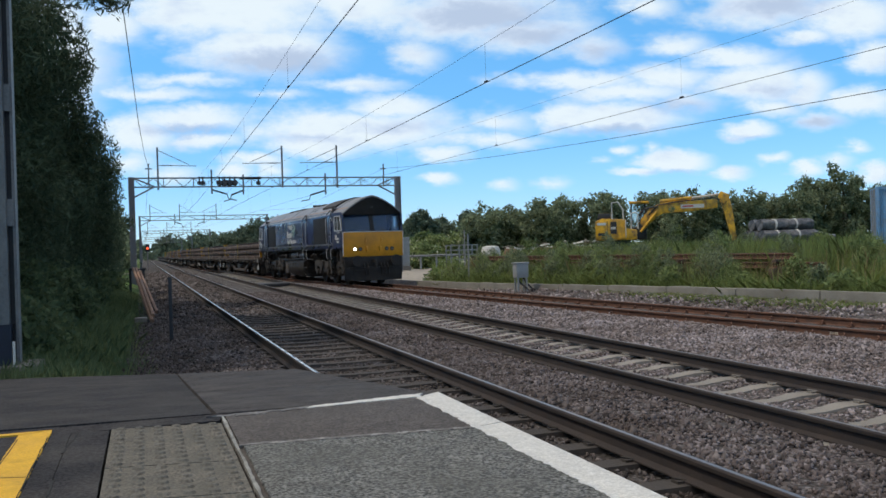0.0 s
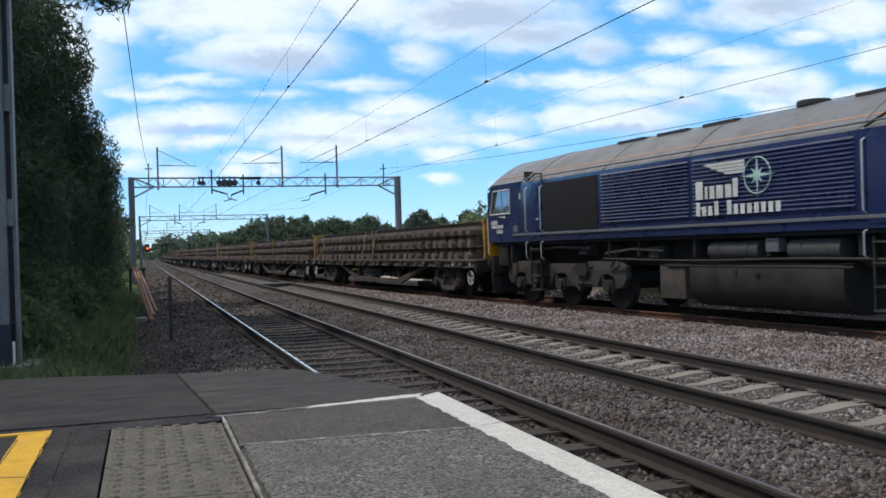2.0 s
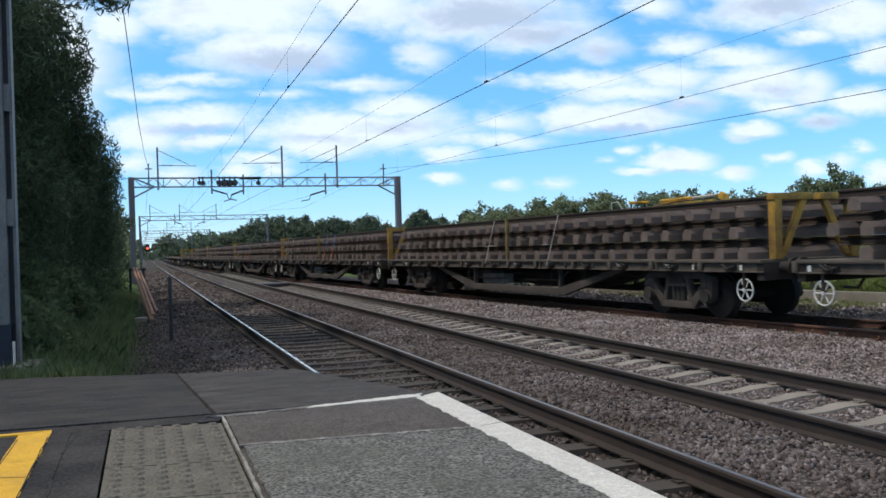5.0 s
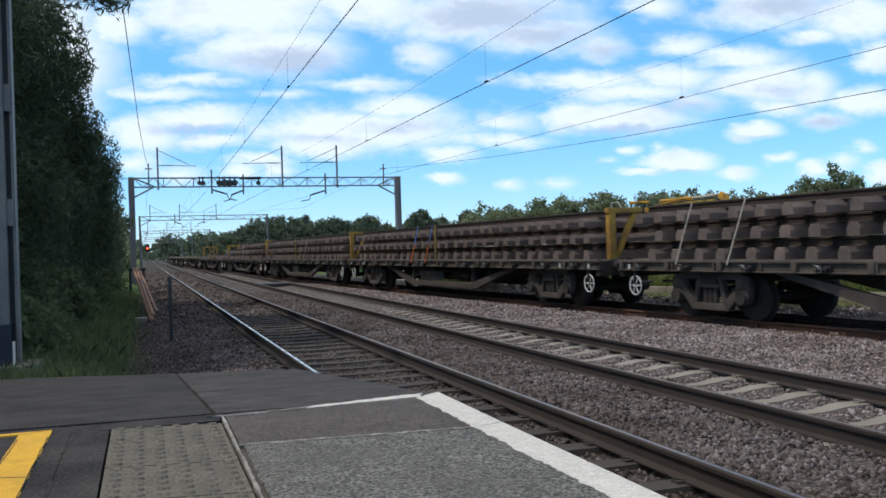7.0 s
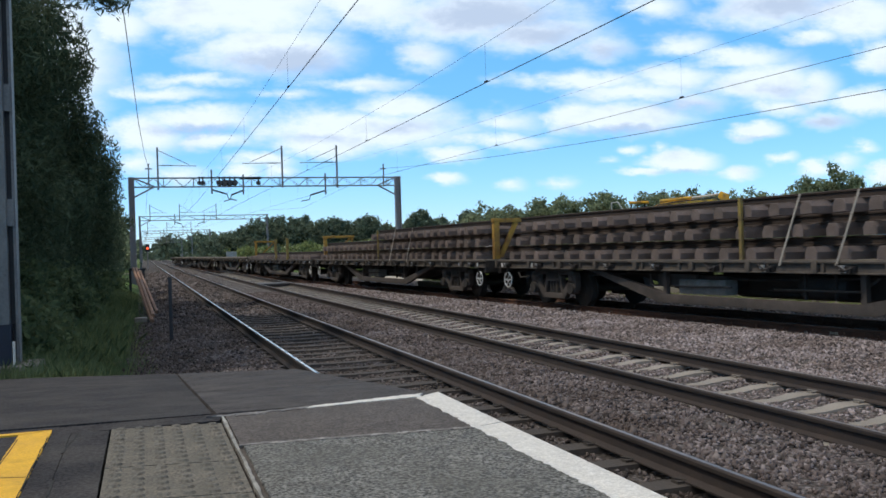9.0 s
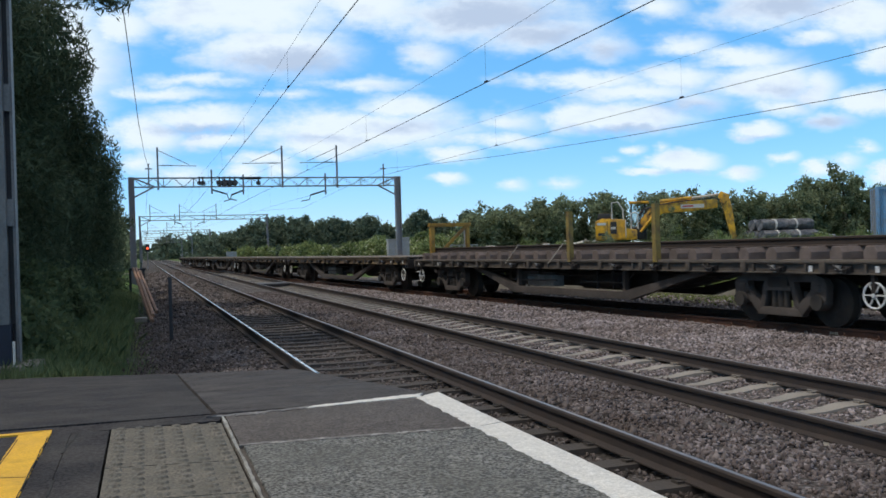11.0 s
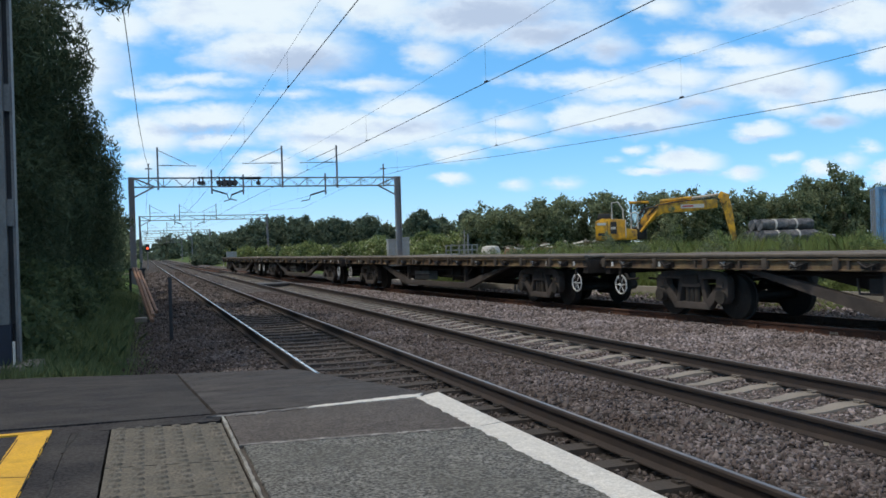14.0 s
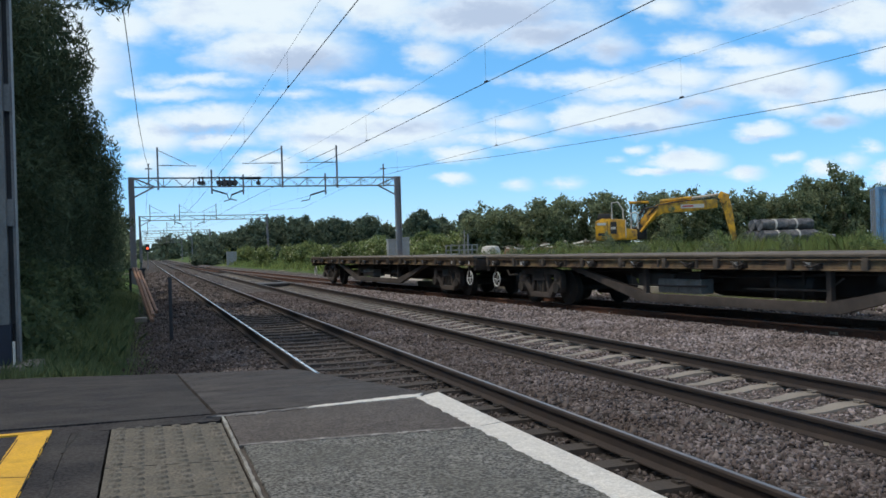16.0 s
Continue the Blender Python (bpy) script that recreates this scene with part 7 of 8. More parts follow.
        # plain shapes for the markings
        mk = panel("body_marking", 0.98, 1.22, 2.1, 2.14, MAT["white"], "white marking", 0.045)
        s = M()
        def bar(y0, y1, z0, z1, m=s):
            m.box(*sorted((xo + sd * 0.041, xo + sd * 0.047)), y0, y1, z0, z1)
        for k, (a, b) in enumerate(((0.0, 0.2), (0.26, 0.33), (0.39, 0.52), (0.57, 0.75), (0.81, 0.97), (1.01, 1.14))):
            bar(1.2 - b, 1.2 - a, 2.28, 2.62 if k in (0, 5) else 2.52)
        for k in range(13):
            if k != 4:
                bar(1.2 - k * 0.17 - 0.11, 1.2 - k * 0.17, 1.97, 2.23 if k in (0, 3, 5) else 2.15)
        part("letter_bar", s, MAT["white"], mk)
        s = M()
        for z0, ya, yb in ((2.88, 0.98, -0.12), (2.82, 0.82, -0.12), (2.76, 0.64, -0.12), (2.70, 0.44, -0.12)):
            s.loft([[(xo + sd * t, ya, z0 + 0.05), (xo + sd * t, ya - 0.1, z0), (xo + sd * t, yb, z0), (xo + sd * t, yb, z0 + 0.05)] for t in (0.041, 0.047)])
        part("wing_shape", s, MAT["white"], mk)
        s = M()
        for i in range(24):
            a, b = 2 * math.pi * i / 24, 2 * math.pi * (i + 1) / 24
            s.cyl((xo + sd * 0.043, -0.42 + 0.32 * math.cos(a), 2.62 + 0.32 * math.sin(a)), (xo + sd * 0.043, -0.42 + 0.32 * math.cos(b), 2.62 + 0.32 * math.sin(b)), 0.014, 5)
        for i in range(8):
            a, r = math.pi / 4 * i, 0.42 if i % 2 == 0 else 0.2
            s.add([(xo + sd * 0.045, -0.42 + 0.06 * math.cos(a + 0.6), 2.62 + 0.06 * math.sin(a + 0.6)), (xo + sd * 0.045, -0.42 + r * math.cos(a), 2.62 + r * math.sin(a)),
                   (xo + sd * 0.045, -0.42 + 0.06 * math.cos(a - 0.6), 2.62 + 0.06 * math.sin(a - 0.6)), (xo + sd * 0.052, -0.42, 2.62)], [(0, 1, 3), (1, 2, 3)])
        part("compass_shape", s, MAT["teal"], mk, "pale teal compass shape")
        for e in (-1, 1):
            y = -8.78 if e < 0 else 9.86
            s = M()
            for z0, h, gaps in ((2.1, 0.115, (0.0, 0.085, 0.125, 0.18, 0.25, 0.315)), (2.0, 0.085, (0.0, 0.075, 0.13, 0.165, 0.23, 0.3, 0.36, 0.41, 0.46, 0.51, 0.57, 0.63)), (1.86, 0.1, (0.3, 0.375, 0.45, 0.525, 0.6))):
                for g in gaps:
                    s.box(*sorted((xo, xo + sd * 0.006)), y - g - 0.045, y - g, z0, z0 + h)
            part("marking_bar", s, MAT["white"], L, "small white marking bars")
            part("warning_plate", M().box(*sorted((xo, xo + sd * 0.008)), e * 8.2 - 0.42 * (e < 0) - 0.04, e * 8.2 - 0.42 * (e < 0) + 0.04, 2.72, 2.88), MAT["white"], L, "small white notice plate")
            y = -9.1 if e < 0 else 9.5
            s = M().loft([[(xo + sd * t, y, 2.32), (xo + sd * t, y - 0.45, 2.33), (xo + sd * t, y - 0.45, 2.26)] for t in (0.0, 0.006)])
            part("wing_marking", s, MAT["white"], L, "white wing shape")
            panel("data_plate", -8.65 if e < 0 else 8.35, -8.4 if e < 0 else 8.6, 1.72 + 0.15, 2.05, MAT["roof"], "small grey plate", 0.006, 0)
        # under the floor
        tank = [(0.2, 0.24), (0.88, 0.24), (1.06, 0.29), (1.2, 0.4), (1.28, 0.56), (1.3, 0.7), (1.3, 1.0), (1.25, 1.08), (0.2, 1.08)]
        s = M().loft([[(sd * x, y, z) for x, z in tank] for y in (-2.12, 1.58)])
        s.cyl((sd * 1.29, -0.25, 0.9), (sd * 1.34, -0.25, 0.9), 0.06, 12).box(*sorted((sd * 1.29, sd * 1.325)), 0.25, 0.33, 0.84, 0.96)
        part("fuel_tank", s, MAT["black"], L, "black fuel tank", bevel=0.04)
        s = M().box(*sorted((sd * 0.6, sd * 1.27)), 1.75, 2.55, 0.36, 1.05)
        part("battery_box", s, MAT["bogie"], L, "dusty equipment box", bevel=0.03)
        for y0, y1 in ((-0.2, 1.1), (-2.0, -0.9)):
            s = M().cyl((sd * 1.06, y0, 1.31), (sd * 1.06, y1, 1.31), 0.19, 18).cyl((sd * 1.06, y0 + 0.25, 1.31), (sd * 1.06, y0 + 0.3, 1.31), 0.2, 18).cyl((sd * 1.06, y1 - 0.3, 1.31), (sd * 1.06, y1 - 0.25, 1.31), 0.2, 18)
            part("air_tank", s, MAT["tank_grey"], L, "dull dark grey air tank")
        part("valve_box", M().box(*sorted((sd * 1.05, sd * 1.26)), -0.72, -0.42, 1.28, 1.52), MAT["roof"], L, "small grey valve box", bevel=0.01)
        for y0, y1, z in ((2.5, 4.6, 1.32), (-9.3, -8.3, 1.3), (-4.6, -3.4, 1.34), (-7.8, -5.2, 1.4), (5.2, 8.0, 1.4)):
            s = M().tube([(sd * 1.18, y0, z), (sd * 1.2, (y0 + y1) / 2, z + 0.05), (sd * 1.17, y1, z - 0.04)], 0.035, 7)
            part("underfloor_pipe", s, MAT["bogie"], L, "dusty pipe under the floor")
            part("valve_box", M().box(*sorted((sd * 0.85, sd * 1.16)), y0 + 0.2, y0 + 0.55, z - 0.14, z + 0.1), MAT["bogie"], L, "dusty valve box", bevel=0.01)
            s = M().tube([(sd * 1.2, y1 - 0.5, z + 0.1), (sd * 1.22, y1 - 0.42, z - 0.2), (sd * 1.2, y1 - 0.2, z - 0.34)], 0.022, 6)
            part("hose", s, MAT["black"], L, "black hose")
        s = M().tube([(sd * 1.3, y, 1.14 - 0.02 * math.sin(y)) for y in np.linspace(-4.5, 4.5, 10)], 0.03).tube([(sd * 1.29, y, 1.02) for y in np.linspace(-2.3, 2.3, 4)], 0.022)
        part("pipe_run", s, MAT["black"], L)
    # bogies
    for c in (-6.65, 6.65):
        b = part("bogie", M().box(-0.5, 0.5, c - 2.2, c + 2.2, 0.6, 0.85), MAT["black"], L)
        for sd in (-1, 1):
            half = [(2.75, 0.72), (2.72, 0.98), (2.5, 1.1), (1.35, 1.1), (1.1, 1.04)]
            arch = [(0.32, 0.74), (0.4, 0.62), (0.46, 0.5), (1.6, 0.5), (1.66, 0.62), (1.78, 0.76), (2.0, 0.82), (2.22, 0.76), (2.36, 0.62), (2.4, 0.5), (2.6, 0.52)]
            prof = [(c + y, z) for y, z in half] + [(c - y, z) for y, z in reversed(half)] + [(c - y, z) for y, z in reversed(arch)] + [(c - 0.2, 0.8), (c + 0.2, 0.8)] + [(c + y, z) for y, z in arch]
            s = M().prism(prof, "x", *sorted((sd * 0.98, sd * 1.14)))
            for q in (-1.03, 1.03):
                s.box(*sorted((sd * 1.12, sd * 1.17)), c + q - 0.42, c + q + 0.42, 0.56, 0.6).box(*sorted((sd * 1.12, sd * 1.17)), c + q - 0.42, c + q + 0.42, 0.96, 1.0)
            part("side_frame", s, MAT["bogie_grey"], b, "dusty cast side frame", bevel=0.015)
            for yw in (c - 2.05, c, c + 2.05):
                s = M().box(*sorted((sd * 0.98, sd * 1.13)), yw - 0.17, yw + 0.17, 0.4, 0.68)
                s.cyl((sd * 1.1, yw, 0.53), (sd * 1.2, yw, 0.53), 0.13, 14)
                for q in (-0.26, 0.26):
                    s.cyl((sd * 1.06, yw + q, 0.48), (sd * 1.06, yw + q, 0.8), 0.06, 10)
                part("axle_box", s, MAT["steel_dark"], b)
            for yw in (c - 1.05, c + 1.05):
                s = M()
                s.box(*sorted((sd * 1.12, sd * 1.22)), yw - 0.22, yw + 0.22, 0.78, 1.05).tube([(sd * 1.2, yw - 0.3, 0.95), (sd * 1.24, yw, 0.42), (sd * 1.2, yw + 0.3, 0.6)], 0.03)
                part("brake_gear", s, MAT["black"], b)
        for yw in (c - 2.05, c, c + 2.05):
            wheelset(L, yw, WHEEL_R_LOCO)
    return L


# parts that all wagons share
def wagon_parts():
    P = {}
    P["solebar_rusty"] = M().prism([(1.2, 0.915), (1.34, 0.915), (1.34, 0.935), (1.29, 0.94), (1.29, 1.08), (1.34, 1.085), (1.34, 1.105), (1.2, 1.105)], "y", -9.62, 9.62).mesh("solebar", MAT["solebar_rusty"])
    P["solebar"] = M().prism([(1.2, 0.915), (1.34, 0.915), (1.34, 0.935), (1.29, 0.94), (1.29, 1.08), (1.34, 1.085), (1.34, 1.105), (1.2, 1.105)], "y", -9.62, 9.62).mesh("solebar", MAT["solebar"])
    s = M()
    for e in (-1, 1):
        s.box(-1.3, 1.3, *sorted((e * 9.45, e * 9.62)), 0.78, 1.1)
    for y in np.arange(-8.4, 8.5, 1.4):
        s.box(-1.2, 1.2, y - 0.05, y + 0.05, 0.92, 1.08)
    s.box(-0.25, 0.25, -9.5, 9.5, 0.85, 1.05)
    s.prism([(-5.3, 0.9), (-2.8, 0.44), (1.7, 0.44), (1.7, 0.9)], "x", -0.3, 0.3).prism([(2.7, 0.9), (2.7, 0.44), (2.9, 0.44), (5.3, 0.9)], "x", -0.3, 0.3)
    P["underframe"] = s.mesh("underframe", MAT["black"])
    P["deck"] = M().box(-1.2, 1.2, -9.55, 9.45, 1.085, 1.102).mesh("deck", MAT["deck"])
    P["plank"] = M().box(-1.26, 1.26, 0.0, 0.228, 1.1, 1.14).mesh("plank", MAT["deck"], bevel=0.006, smooth=False)
    x0, x1 = 1.06, 1.2
    P["truss"] = M().box(x0, x1, -2.65, 2.65, 0.26, 0.43).mesh("truss", MAT["bogie"], bevel=0.008)
    for n, q in (("front", -1), ("rear", 1)):
        P["strut_" + n] = M().loft([[(x, q * 5.5, 0.96), (x, q * 5.1, 0.96), (x, q * 2.352, 0.43), (x, q * 2.652, 0.26)] for x in (x0 + 0.003, x1 - 0.003)]).mesh("strut", MAT["bogie"])
        P["post_" + n] = M().box(x0 + 0.02, x1 - 0.02, q * 2.45 - 0.05, q * 2.45 + 0.05, 0.4, 0.96).mesh("post", MAT["bogie"])
    s = M().cyl((-0.4, -1.2, 0.72), (-0.4, 0.3, 0.72), 0.2, 14).box(-1.0, -0.4, 0.9, 1.6, 0.6, 0.82).cyl((-1.05, -3.4, 0.78), (-0.7, -3.4, 0.78), 0.12, 10)
    s.tube([(-0.9, y, 0.8 - 0.05 * math.cos(y)) for y in np.linspace(-5.5, 5.5, 12)], 0.025).box(0.3, 0.9, -1.8, -0.8, 0.55, 0.85)
    P["brake_gear"] = s.mesh("brake_gear", MAT["black"])
    P["brake_rigging"] = M().box(-1.0, -0.62, 1.7, 2.9, 0.6, 0.84).tube([(-1.08, 0.6, 0.62), (-1.1, 1.6, 0.6), (-1.1, 3.0, 0.6), (-1.08, 3.05, 0.84)], 0.022, 6).tube([(-1.0, -2.6, 0.84), (-1.04, -2.3, 0.62), (-1.0, -0.4, 0.6)], 0.022, 6).mesh("brake_rigging", MAT["bogie"])
    P["equipment_box"] = M().box(-1.02, -0.7, 0.85, 2.2, 0.45, 0.74).mesh("equipment_box", MAT["box_grey"], bevel=0.02)
    P["equipment_lid"] = M().box(-1.035, -1.02, 0.9, 1.48, 0.48, 0.71).box(-1.035, -1.02, 1.56, 2.15, 0.48, 0.71).mesh("equipment_lid", MAT["box_grey"], bevel=0.006)
    P["air_reservoir"] = M().cyl((-0.75, -1.9, 0.66), (-0.75, -0.9, 0.66), 0.21, 16).box(-0.99, -0.93, -1.75, -1.7, 0.45, 0.92).box(-0.99, -0.93, -1.1, -1.05, 0.45, 0.92).mesh("air_reservoir", MAT["black"], bevel=0.01)
    P["brake_panel"] = M().box(-1.22, -1.17, 8.15, 8.5, 0.62, 0.88).mesh("brake_panel", surface("faded_green_panel", (0.1, 0.26, 0.1), (0.06, 0.16, 0.07), 0.6, 0, 5, 60, 0.1))
    # bogie
    s = M()
    for sd in (1,):
        x0, x1 = sorted((sd * 0.98, sd * 1.12))
        s.prism([(-1.0, 0.82), (-0.82, 0.9), (-0.4, 0.93), (0.4, 0.93), (0.82, 0.9), (1.0, 0.82), (0.92, 0.76), (-0.92, 0.76)], "x", x0, x1)
        for q in (-1, 1):
            s.prism([(q * 1.0, 0.83), (q * 1.07, 0.72), (q * 1.05, 0.4), (q * 0.97, 0.36), (q * 0.93, 0.5), (q * 0.72, 0.56), (q * 0.74, 0.77)], "x", x0 - 0.01, x1 + 0.02)
            s.prism([(q * 0.9, 0.6), (q * 0.74, 0.66), (q * 0.36, 0.3), (q * 0.5, 0.17)], "x", x0, x1)
            s.prism([(q * 0.34, 0.78), (q * 0.23, 0.78), (q * 0.36, 0.28), (q * 0.48, 0.28)], "x", x0, x1)
            s.cyl((x0, q * 0.9, 0.43), (x1 + 0.03, q * 0.9, 0.43), 0.14, 14)
            s.box(x1, x1 + 0.05, q * 0.86 - 0.09, q * 0.86 + 0.09, 0.6, 0.72)
        s.prism([(-0.52, 0.17), (0.52, 0.17), (0.42, 0.31), (-0.42, 0.31)], "x", x0, x1 + 0.01)
        s.box(x0 + 0.02, x1 + 0.03, -0.3, 0.3, 0.6, 0.68)
    P["side_frame"] = s.mesh("side_frame", MAT["bogie"], bevel=0.02)
    s = M()
    for sd in (-1, 1):
        for q in (-0.14, 0, 0.14):
            s.cyl((sd * 1.06, q, 0.31), (sd * 1.06, q, 0.6), 0.06, 9)
        for q in (-0.9, 0.9):
            s.cyl((sd * 1.05, q, 0.43), (sd * 1.2, q, 0.43), 0.13, 12)
    s.box(-1.15, 1.15, -0.22, 0.22, 0.66, 0.84).box(-0.9, 0.9, -0.45, -0.35, 0.5, 0.6).box(-0.9, 0.9, 0.35, 0.45, 0.5, 0.6)
    P["bolster"] = s.mesh("bolster", MAT["steel_dark"])
    # ends
    P["buffer"] = M().cyl((0, -0.05, 1.0), (0, 0.28, 1.0), 0.1, 12).cyl((0, 0.28, 1.0), (0, 0.34, 1.0), 0.18, 18).mesh("buffer", MAT["black"])
    P["coupling"] = M().box(-0.06, 0.06, 0, 0.34, 0.92, 1.04).mesh("coupling", MAT["black"])
    P["brake_hose"] = M().tube([(0.3, 0.0, 0.85), (0.3, 0.2, 0.6), (0.1, 0.34, 0.62)], 0.03).mesh("brake_hose", MAT["black"])
    P["stiffener"] = M().box(-1.335, -1.285, -0.02, 0.02, 0.912, 1.088).mesh("stiffener", MAT["solebar"])
    P["hand_wheel"] = M().wheel((-1.27, 0, 0.6), 0.2, 0.04, 0.016, 6).mesh("hand_wheel", MAT["white"])
    s = M().box(-1.3, -1.24, -0.03, 0.03, 0.6, 0.95)
    P["bracket"] = s.mesh("bracket", MAT["black"])
    s = M()
    s.box(-1.37, -1.29, -0.15, 0.13, 0.95, 1.04).cyl((-1.4, -0.05, 0.985), (-1.31, -0.05, 0.985), 0.06, 10).tube([(-1.38, -0.14, 1.02), (-1.41, 0.0, 0.97), (-1.39, 0.17, 1.06)], 0.018, 6)
    P["lashing_ring"] = s.mesh("lashing_ring", MAT["black"])
    P["ratchet_end"] = M().box(-1.4, -1.36, 0.03, 0.12, 0.99, 1.055).box(-1.415, -1.385, -0.02, 0.01, 0.94, 1.0).mesh("ratchet_end", MAT["galv"])
    P["stake_pocket"] = M().box(-1.36, -1.28, -0.06, 0.06, 0.925, 1.125).mesh("stake_pocket", MAT["solebar"], bevel=0.008)
    P["deck_edge"] = M().prism([(-1.345, 1.105), (-1.25, 1.105), (-1.25, 1.145), (-1.335, 1.14)], "y", -9.58, 9.58).mesh("deck_edge", MAT["solebar"])
    P["deck_edge_worn"] = M().prism([(-1.25, 1.105), (-1.25, 1.192), (-1.34, 1.188), (-1.35, 1.175), (-1.345, 1.14), (-1.3, 1.135), (-1.3, 1.105)], "y", -9.58, 9.58).mesh("deck_edge", MAT["deck"])
    P["side_plate"] = M().box(-1.318, -1.302, -0.035, 0.035, 0.95, 1.05).mesh("side_plate", MAT["white"])
    # one layer of the load: two rails on 26 sleepers
    return P


WP = wagon_parts()


def panel_mesh(y0, y1, first):
    """A track panel: sleepers with both rails on top, base at z = 0."""
    s = M()
    for i, y in enumerate(np.arange(y0 + first, y1 - 0.05, 0.69)):
        dx, dy = random.uniform(-0.05, 0.05), random.uniform(-0.04, 0.04)
        h = 1.25
        rings = []
        for x, w, t in ((-h, 0.118, 0.2), (-h + 0.012, 0.128, 0.208), (-0.4, 0.128, 0.208), (0, 0.11, 0.17), (0.4, 0.128, 0.208), (h - 0.012, 0.128, 0.208), (h, 0.118, 0.2)):
            rings.append([(x + dx, y + dy + u * w, z * t) for u, z in ((-1, 0), (1, 0), (1, 0.58), (0.6, 1), (-0.6, 1), (-1, 0.58))])
        s.loft(rings)
        for c in (-0.7525, 0.7525):
            s.box(c + dx - 0.15, c + dx + 0.15, y + dy - 0.07, y + dy + 0.07, 0.2, 0.222)
    me = s.mesh("sleepers", MAT["load"], smooth=False)
    r = M()
    for c in (-0.7525, 0.7525):
        r.loft([[(c + u, y, 0.372 + w) for u, w in RAIL_PROFILE] for y in (y0 - 0.25, y1 + 0.25)])
    return me, r.mesh("panel_rail", MAT["load_rail"])


DECK, LAYER = 1.145, 0.38
PANELS = [panel_mesh(-9.1, 9.1, 0.2), panel_mesh(-9.1, 9.1, 0.45), panel_mesh(-9.1, 9.1, 0.3)]
SHORT = [panel_mesh(-9.1, 1.2, 0.3), panel_mesh(-9.1, 9.1, 0.35)]


def yellow_frame(parent, y, height=1.07, single=False):
    """An end frame of the load, in two halves: two posts, a raking brace and a top bar each."""
    for n in (1,) if single else (1, -1):
        x0, x1 = -0.9 * n, 0.42 if single else -0.2 * n
        s = M()
        for x, w in ((x0, 0.075), (x1, 0.06)) if single else ((x0, 0.085),):
            s.box(x - w, x + w, y - w, y + w, DECK, DECK + height)
        s.loft([[(x0 + n * 0.06, y + q, DECK + 0.05), (x0 + n * 0.2, y + q, DECK + 0.05), (x1 + n * 0.03, y + q, DECK + height), (x1 - n * 0.12, y + q, DECK + height)] for q in (-0.05, 0.05)])
        s.box(min(x0, x1) - 0.11, max(x0, x1) + 0.11, y - 0.085, y + 0.085, DECK + height - 0.02, DECK + height + 0.1)
        part("end_frame", s, MAT["yellow_old"], parent, "worn yellow end frame", bevel=0.012)


def strap(parent, y, z1, colours, lean):
    s, n = None, len(colours)
    for i, c in enumerate(colours):
        a, b = i / n, (i + 1) / n
        p = [(-1.36 + 0.16 * t, y + lean * t, DECK - 0.1 + (z1 - DECK + 0.1) * t) for t in (a, b)]
        m = M().loft([[(q[0], q[1] - 0.02, q[2]), (q[0], q[1] + 0.02, q[2]), (q[0] - 0.012, q[1] + 0.02, q[2]), (q[0] - 0.012, q[1] - 0.02, q[2])] for q in p])
        part("strap", m, MAT[c], parent, "ratchet strap")


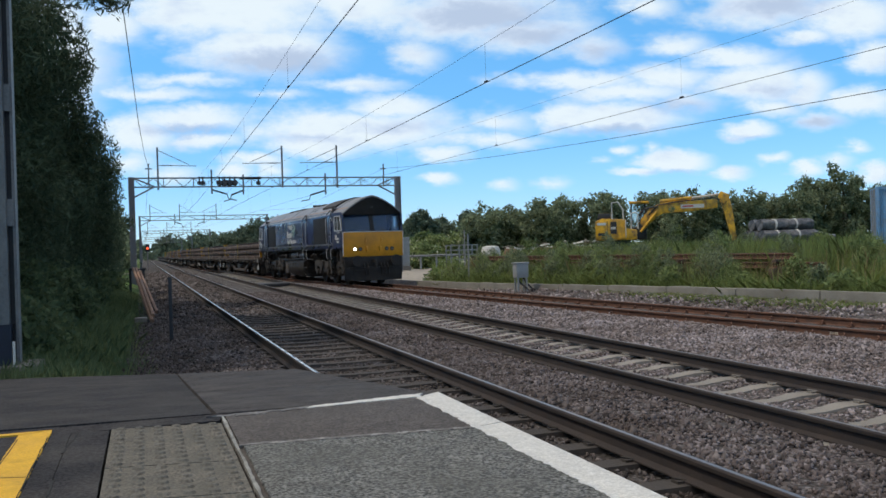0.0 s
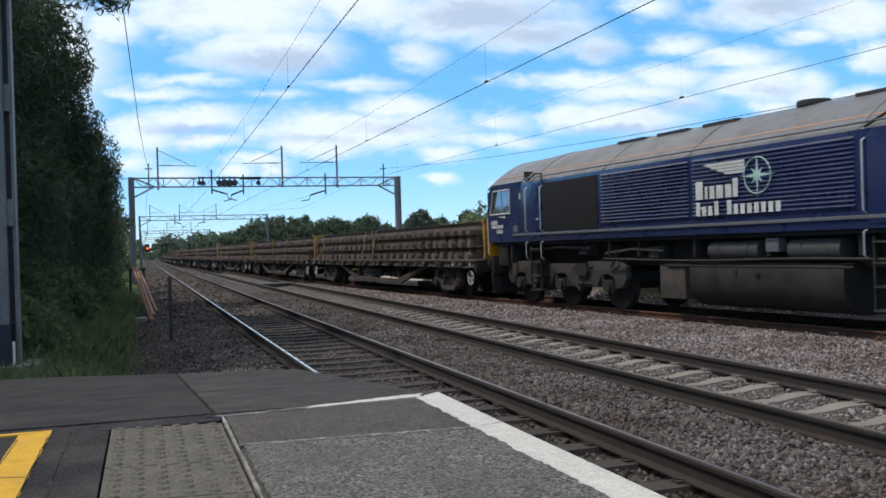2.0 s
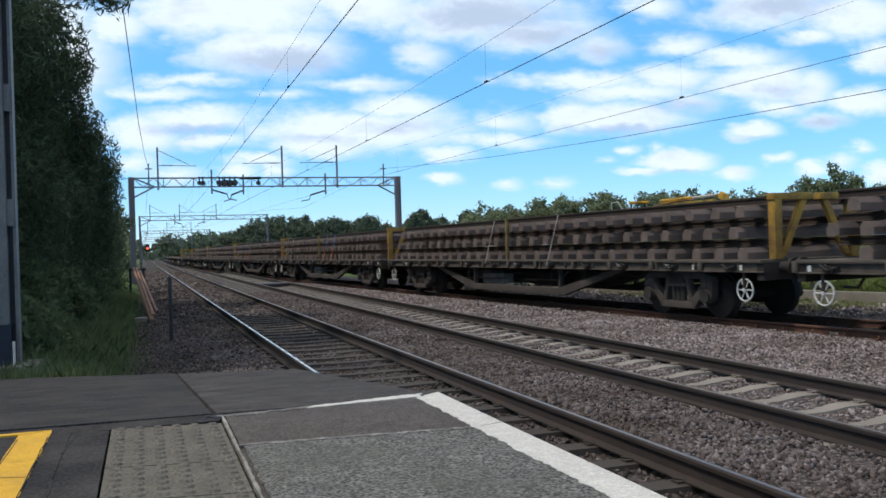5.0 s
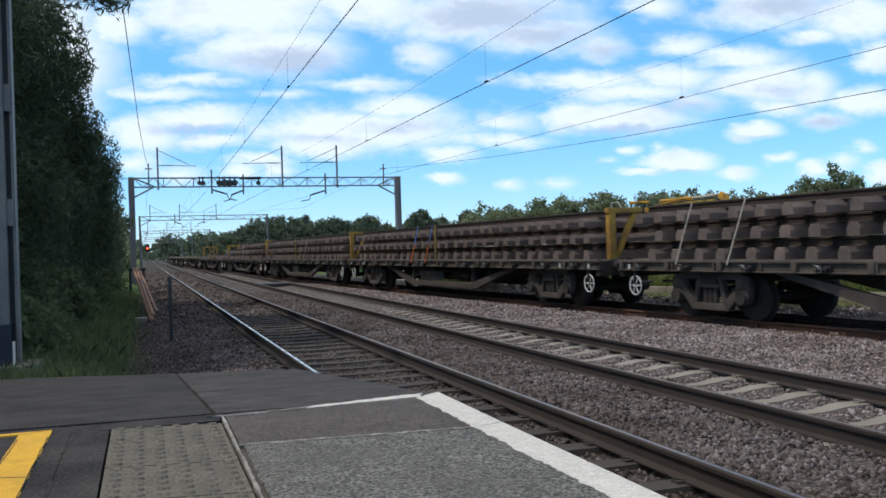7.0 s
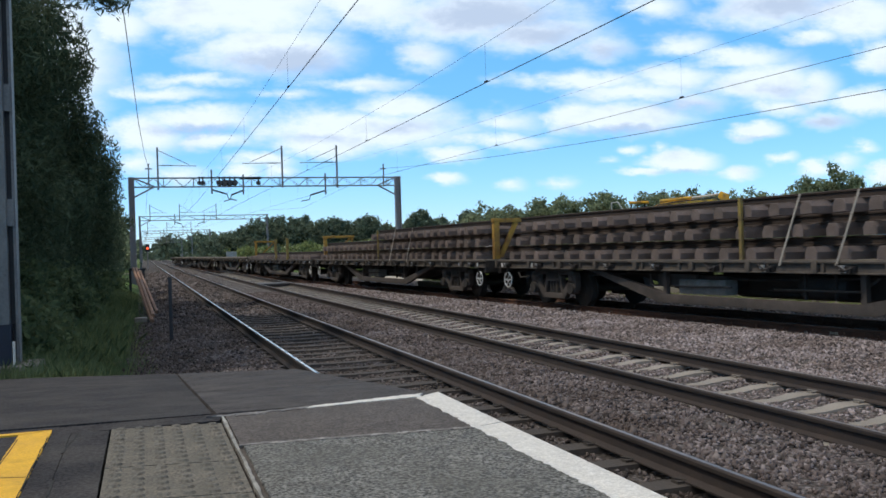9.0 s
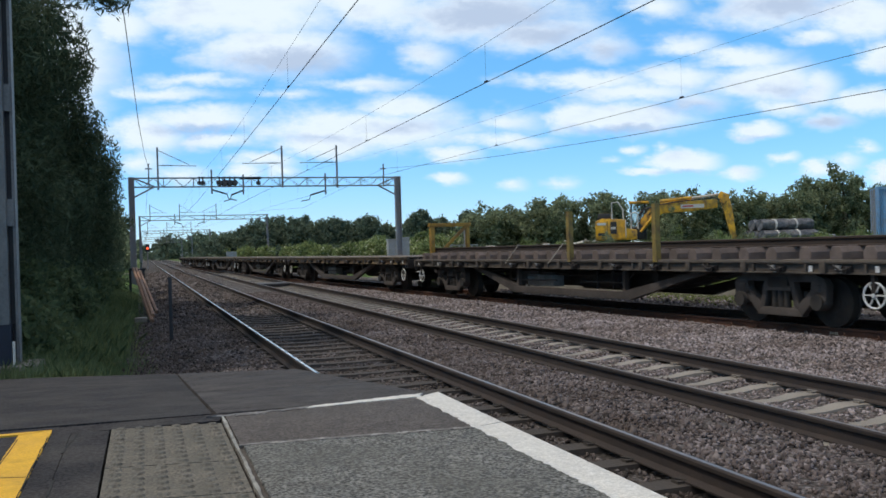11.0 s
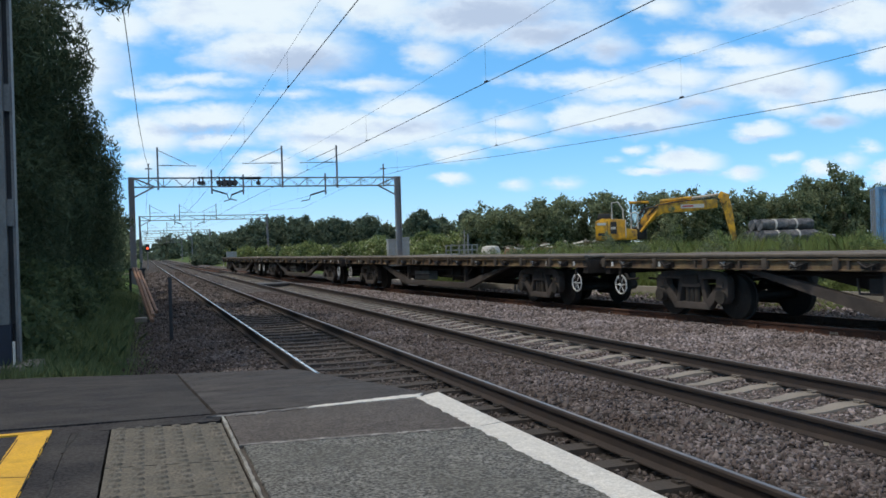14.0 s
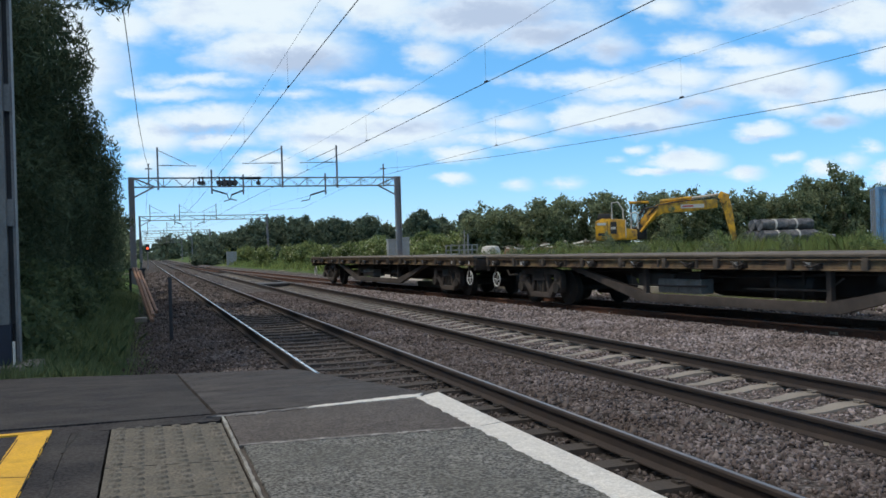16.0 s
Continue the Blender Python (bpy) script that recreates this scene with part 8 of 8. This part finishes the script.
def wagon(k, load):
    w = thing("flat_wagon", "bogie flat wagon carrying stacked track panels of concrete sleepers" if load else "empty rusty bogie flat wagon with a planked deck", "wagon", "wagons of the train")
    lift = 0.0 if load else 0.05  # unladen springs
    for n in ("underframe", "brake_gear"):
        part(n, WP[n], None, w, m=pose(0, 0, lift))
    deck = part("deck", WP["deck"], None, w, "grey timber deck", m=pose(0, 0, lift))
    for j, y in enumerate(np.arange(-9.55, 9.4, 0.24)):
        part("plank", WP["plank"], None, deck, m=pose(0.01 * math.sin(j * 5.1 + k), float(y), 0.003 * math.sin(j * 7 + k) + (0.0 if load else 0.045)))
    part("brake_rigging", WP["brake_rigging"], None, w, "grey brake box and pipes")
    bx = part("equipment_box", WP["equipment_box"], None, w, "grey equipment box under the floor")
    part("lid", WP["equipment_lid"], None, bx)
    part("air_reservoir", WP["air_reservoir"], None, w, "dark air reservoir")
    if k == 5:
        part("brake_panel", WP["brake_panel"], None, w, "faded green panel under the end")
    for turn in (0, 180):
        part("solebar", WP["solebar" if load else "solebar_rusty"], None, w, "rusty steel solebar", m=pose(0, 0, lift, 0, 0, turn))
        tr = part("truss", WP["truss"], None, w, m=pose(0, 0, 0, 0, 0, turn))
        for n in ("front", "rear"):
            part("strut", WP["strut_" + n], None, tr)
            part("post", WP["post_" + n], None, tr)
    for c in (-6.98, 6.98):
        b = part("bogie", WP["bolster"], None, w, m=pose(0, c, 0))
        for turn in (0, 180):
            part("side_frame", WP["side_frame"], None, b, m=pose(0, 0, 0, 0, 0, turn))
        for q in (-0.9, 0.9):
            wheelset_wagon(w, c + q)
    for e in (-1, 1):
        turn = 0 if e > 0 else 180
        for x in (-0.87, 0.87):
            part("buffer", WP["buffer"], None, w, m=pose(x, e * 9.6, lift, 0, 0, turn))
        for n in ("coupling", "brake_hose"):
            part(n, WP[n], None, w, m=pose(0, e * 9.6, lift, 0, 0, turn))
        h = part("hand_wheel", WP["hand_wheel"], None, w, "white spoked brake wheel", m=pose(0, e * 9.1, 0))
        part("bracket", WP["bracket"], None, h)
    for j, y in enumerate(np.arange(-8.8, 8.9, 1.6)):
        r = part("lashing_ring", WP["lashing_ring"], None, w, "dark lashing gear", m=pose(0, float(y) + 0.1 * ((j * 7 + k) % 3), lift))
        if (j * 5 + k) % 3:
            part("ratchet_end", WP["ratchet_end"], None, r, "pale worn metal")
        part("stake_pocket", WP["stake_pocket"], None, w, "yellowed stake pocket", m=pose(0, float(y) + 0.62 + 0.07 * ((j * 3 + k) % 4), lift))
    part("deck_edge", WP["deck_edge" if load else "deck_edge_worn"], None, w, "yellowed steel deck edge" if load else "worn grey timber deck edge", m=pose(0, 0, lift))
    for y in np.arange(-9.0, 9.1, 1.2):
        part("stiffener", WP["stiffener"], None, w, m=pose(0, float(y), lift))
    for y in (-9.2, -7.9, 7.6, 9.25):
        part("side_plate", WP["side_plate"], None, w, m=pose(0, y + 0.05 * (k % 4), lift))
    def layer(me, z, lab="stacked track panel of concrete sleepers and rails"):
        p = part("track_panel", me[0], None, w, lab, m=pose(0, 0.03 * ((k * 5) % 3) - 0.17, z))
        part("panel_rail", me[1], None, p, "rusty rail")
    top = DECK + 3 * LAYER
    if load == 3:
        for i in range(3):
            layer(PANELS[(i + k) % 3], DECK + i * LAYER)
    elif load == 2:
        layer(PANELS[k % 3], DECK)
        layer(SHORT[1], DECK + LAYER)
        layer(SHORT[0], DECK + 2 * LAYER)
    elif load == 1:
        layer(PANELS[0], DECK)
    return w


wheel_mesh = None


def wheelset_wagon(parent, y):
    global wheel_mesh
    if wheel_mesh is None:
        o = wheelset(parent, y, WHEEL_R_WAGON)
        wheel_mesh = o.data
        return
    o = part("wheelset", wheel_mesh, None, parent)
    spinning.append((o, (0, y, WHEEL_R_WAGON), WHEEL_R_WAGON))


loco = locomotive()
LOADS = [3, 3, 3, 3, 3, 3, 2, 1, 0, 0, 0, 0, 0]
PITCH_W = 19.963
wagons = [wagon(k + 1, n) for k, n in enumerate(LOADS)]
PALE, TWO = ("strap_white",), ("strap_orange", "strap_blue")
STRAPS = {0: ((1.7, PALE), (0.4, PALE)), 1: ((-1.1, PALE), (-3.4, PALE)), 2: ((-2.0, PALE), (1.5, PALE)), 3: ((-2.15, TWO), (-0.8, TWO), (7.85, PALE), (6.4, PALE)),
          4: ((1.05, TWO), (2.35, TWO)), 5: ((-0.7, PALE), (-1.9, PALE)), 6: ((-3.0, PALE), (-1.2, PALE))}
for k, w in enumerate(wagons[:8]):
    n = LOADS[k]
    if n >= 2:
        yellow_frame(w, -9.5)
        if k == 6:
            yellow_frame(w, 9.2, 1.0, True)
        part("stanchion", M().box(-1.31, -1.255, 0.05, 0.12, DECK - 0.05, DECK + 1.12), MAT["olive"], w, "worn olive-yellow stanchion")
        for y, cols in STRAPS.get(k, ()):
            strap(w, y - 0.2, DECK + 1.1, cols, -0.35)
    else:
        yellow_frame(w, 9.0, 1.1, True)
        for y in (-0.55, -3.9):
            part("stanchion", M().box(-1.38, -1.26, y, y + 0.12, DECK - 0.05, DECK + 1.15), MAT["olive"], w, "worn olive-yellow stanchion")
        for y in (0.5, 2.8):
            strap(w, y, DECK + 0.4, ("strap_white",), -0.5)


# ---- what moves ----
# distance along the loop of the joint between locomotive and first wagon, second by second
JOINT = [(0.0, 58.75), (0.5, 50.1), (1.0, 41.5), (1.5, 32.6), (2.0, 24.2), (2.5, 15.36), (3.0, 7.15), (3.5, -1.82), (4.0, -9.97), (4.2, -13.4),
         (6.3, -49.6), (6.5, -53.1), (7.0, -62.1), (7.5, -70.15), (8.0, -79.2), (8.5, -87.3), (9.0, -96.2), (9.2, -99.5), (11.3, -135.0),
         (11.5, -138.5), (12.0, -147.35), (12.5, -155.55), (13.0, -164.4), (13.5, -172.9), (14.0, -181.35), (14.5, -189.55), (15.0, -198.4), (15.5, -206.55), (16.0, -215.3)]


def joint_at(t):
    ts = [a for a, _ in JOINT]
    return float(np.interp(t, ts, [b for _, b in JOINT]))


def motions():
    walk(loco, [(t, vehicle_pose(j - 10.45, 6.65)) for t, j in JOINT])
    for k, w in enumerate(wagons):
        walk(w, [(t, vehicle_pose(j + 0.22 + PITCH_W * (k + 0.5), 6.98)) for t, j in JOINT])
    # every wheelset turns with the way that its vehicle goes
    n = int(CLIP * FPS)
    for o, place, r in spinning:
        base = Matrix.Translation(place)
        o.rotation_mode = "QUATERNION"
        walk(o, [(i / FPS, base @ Matrix.Rotation((joint_at(0) - joint_at(i / FPS)) / r, 4, "X")) for i in range(n + 1)])
    # the clouds drift slowly
    start = VIEW @ Matrix.Translation((0, 0, -SKY_FAR))
    walk(clouds, [(0.0, start), (CLIP, VIEW @ Matrix.Translation((25.0 / 15.92 * SKY_FAR / 100, 0, -SKY_FAR)))])


motions()
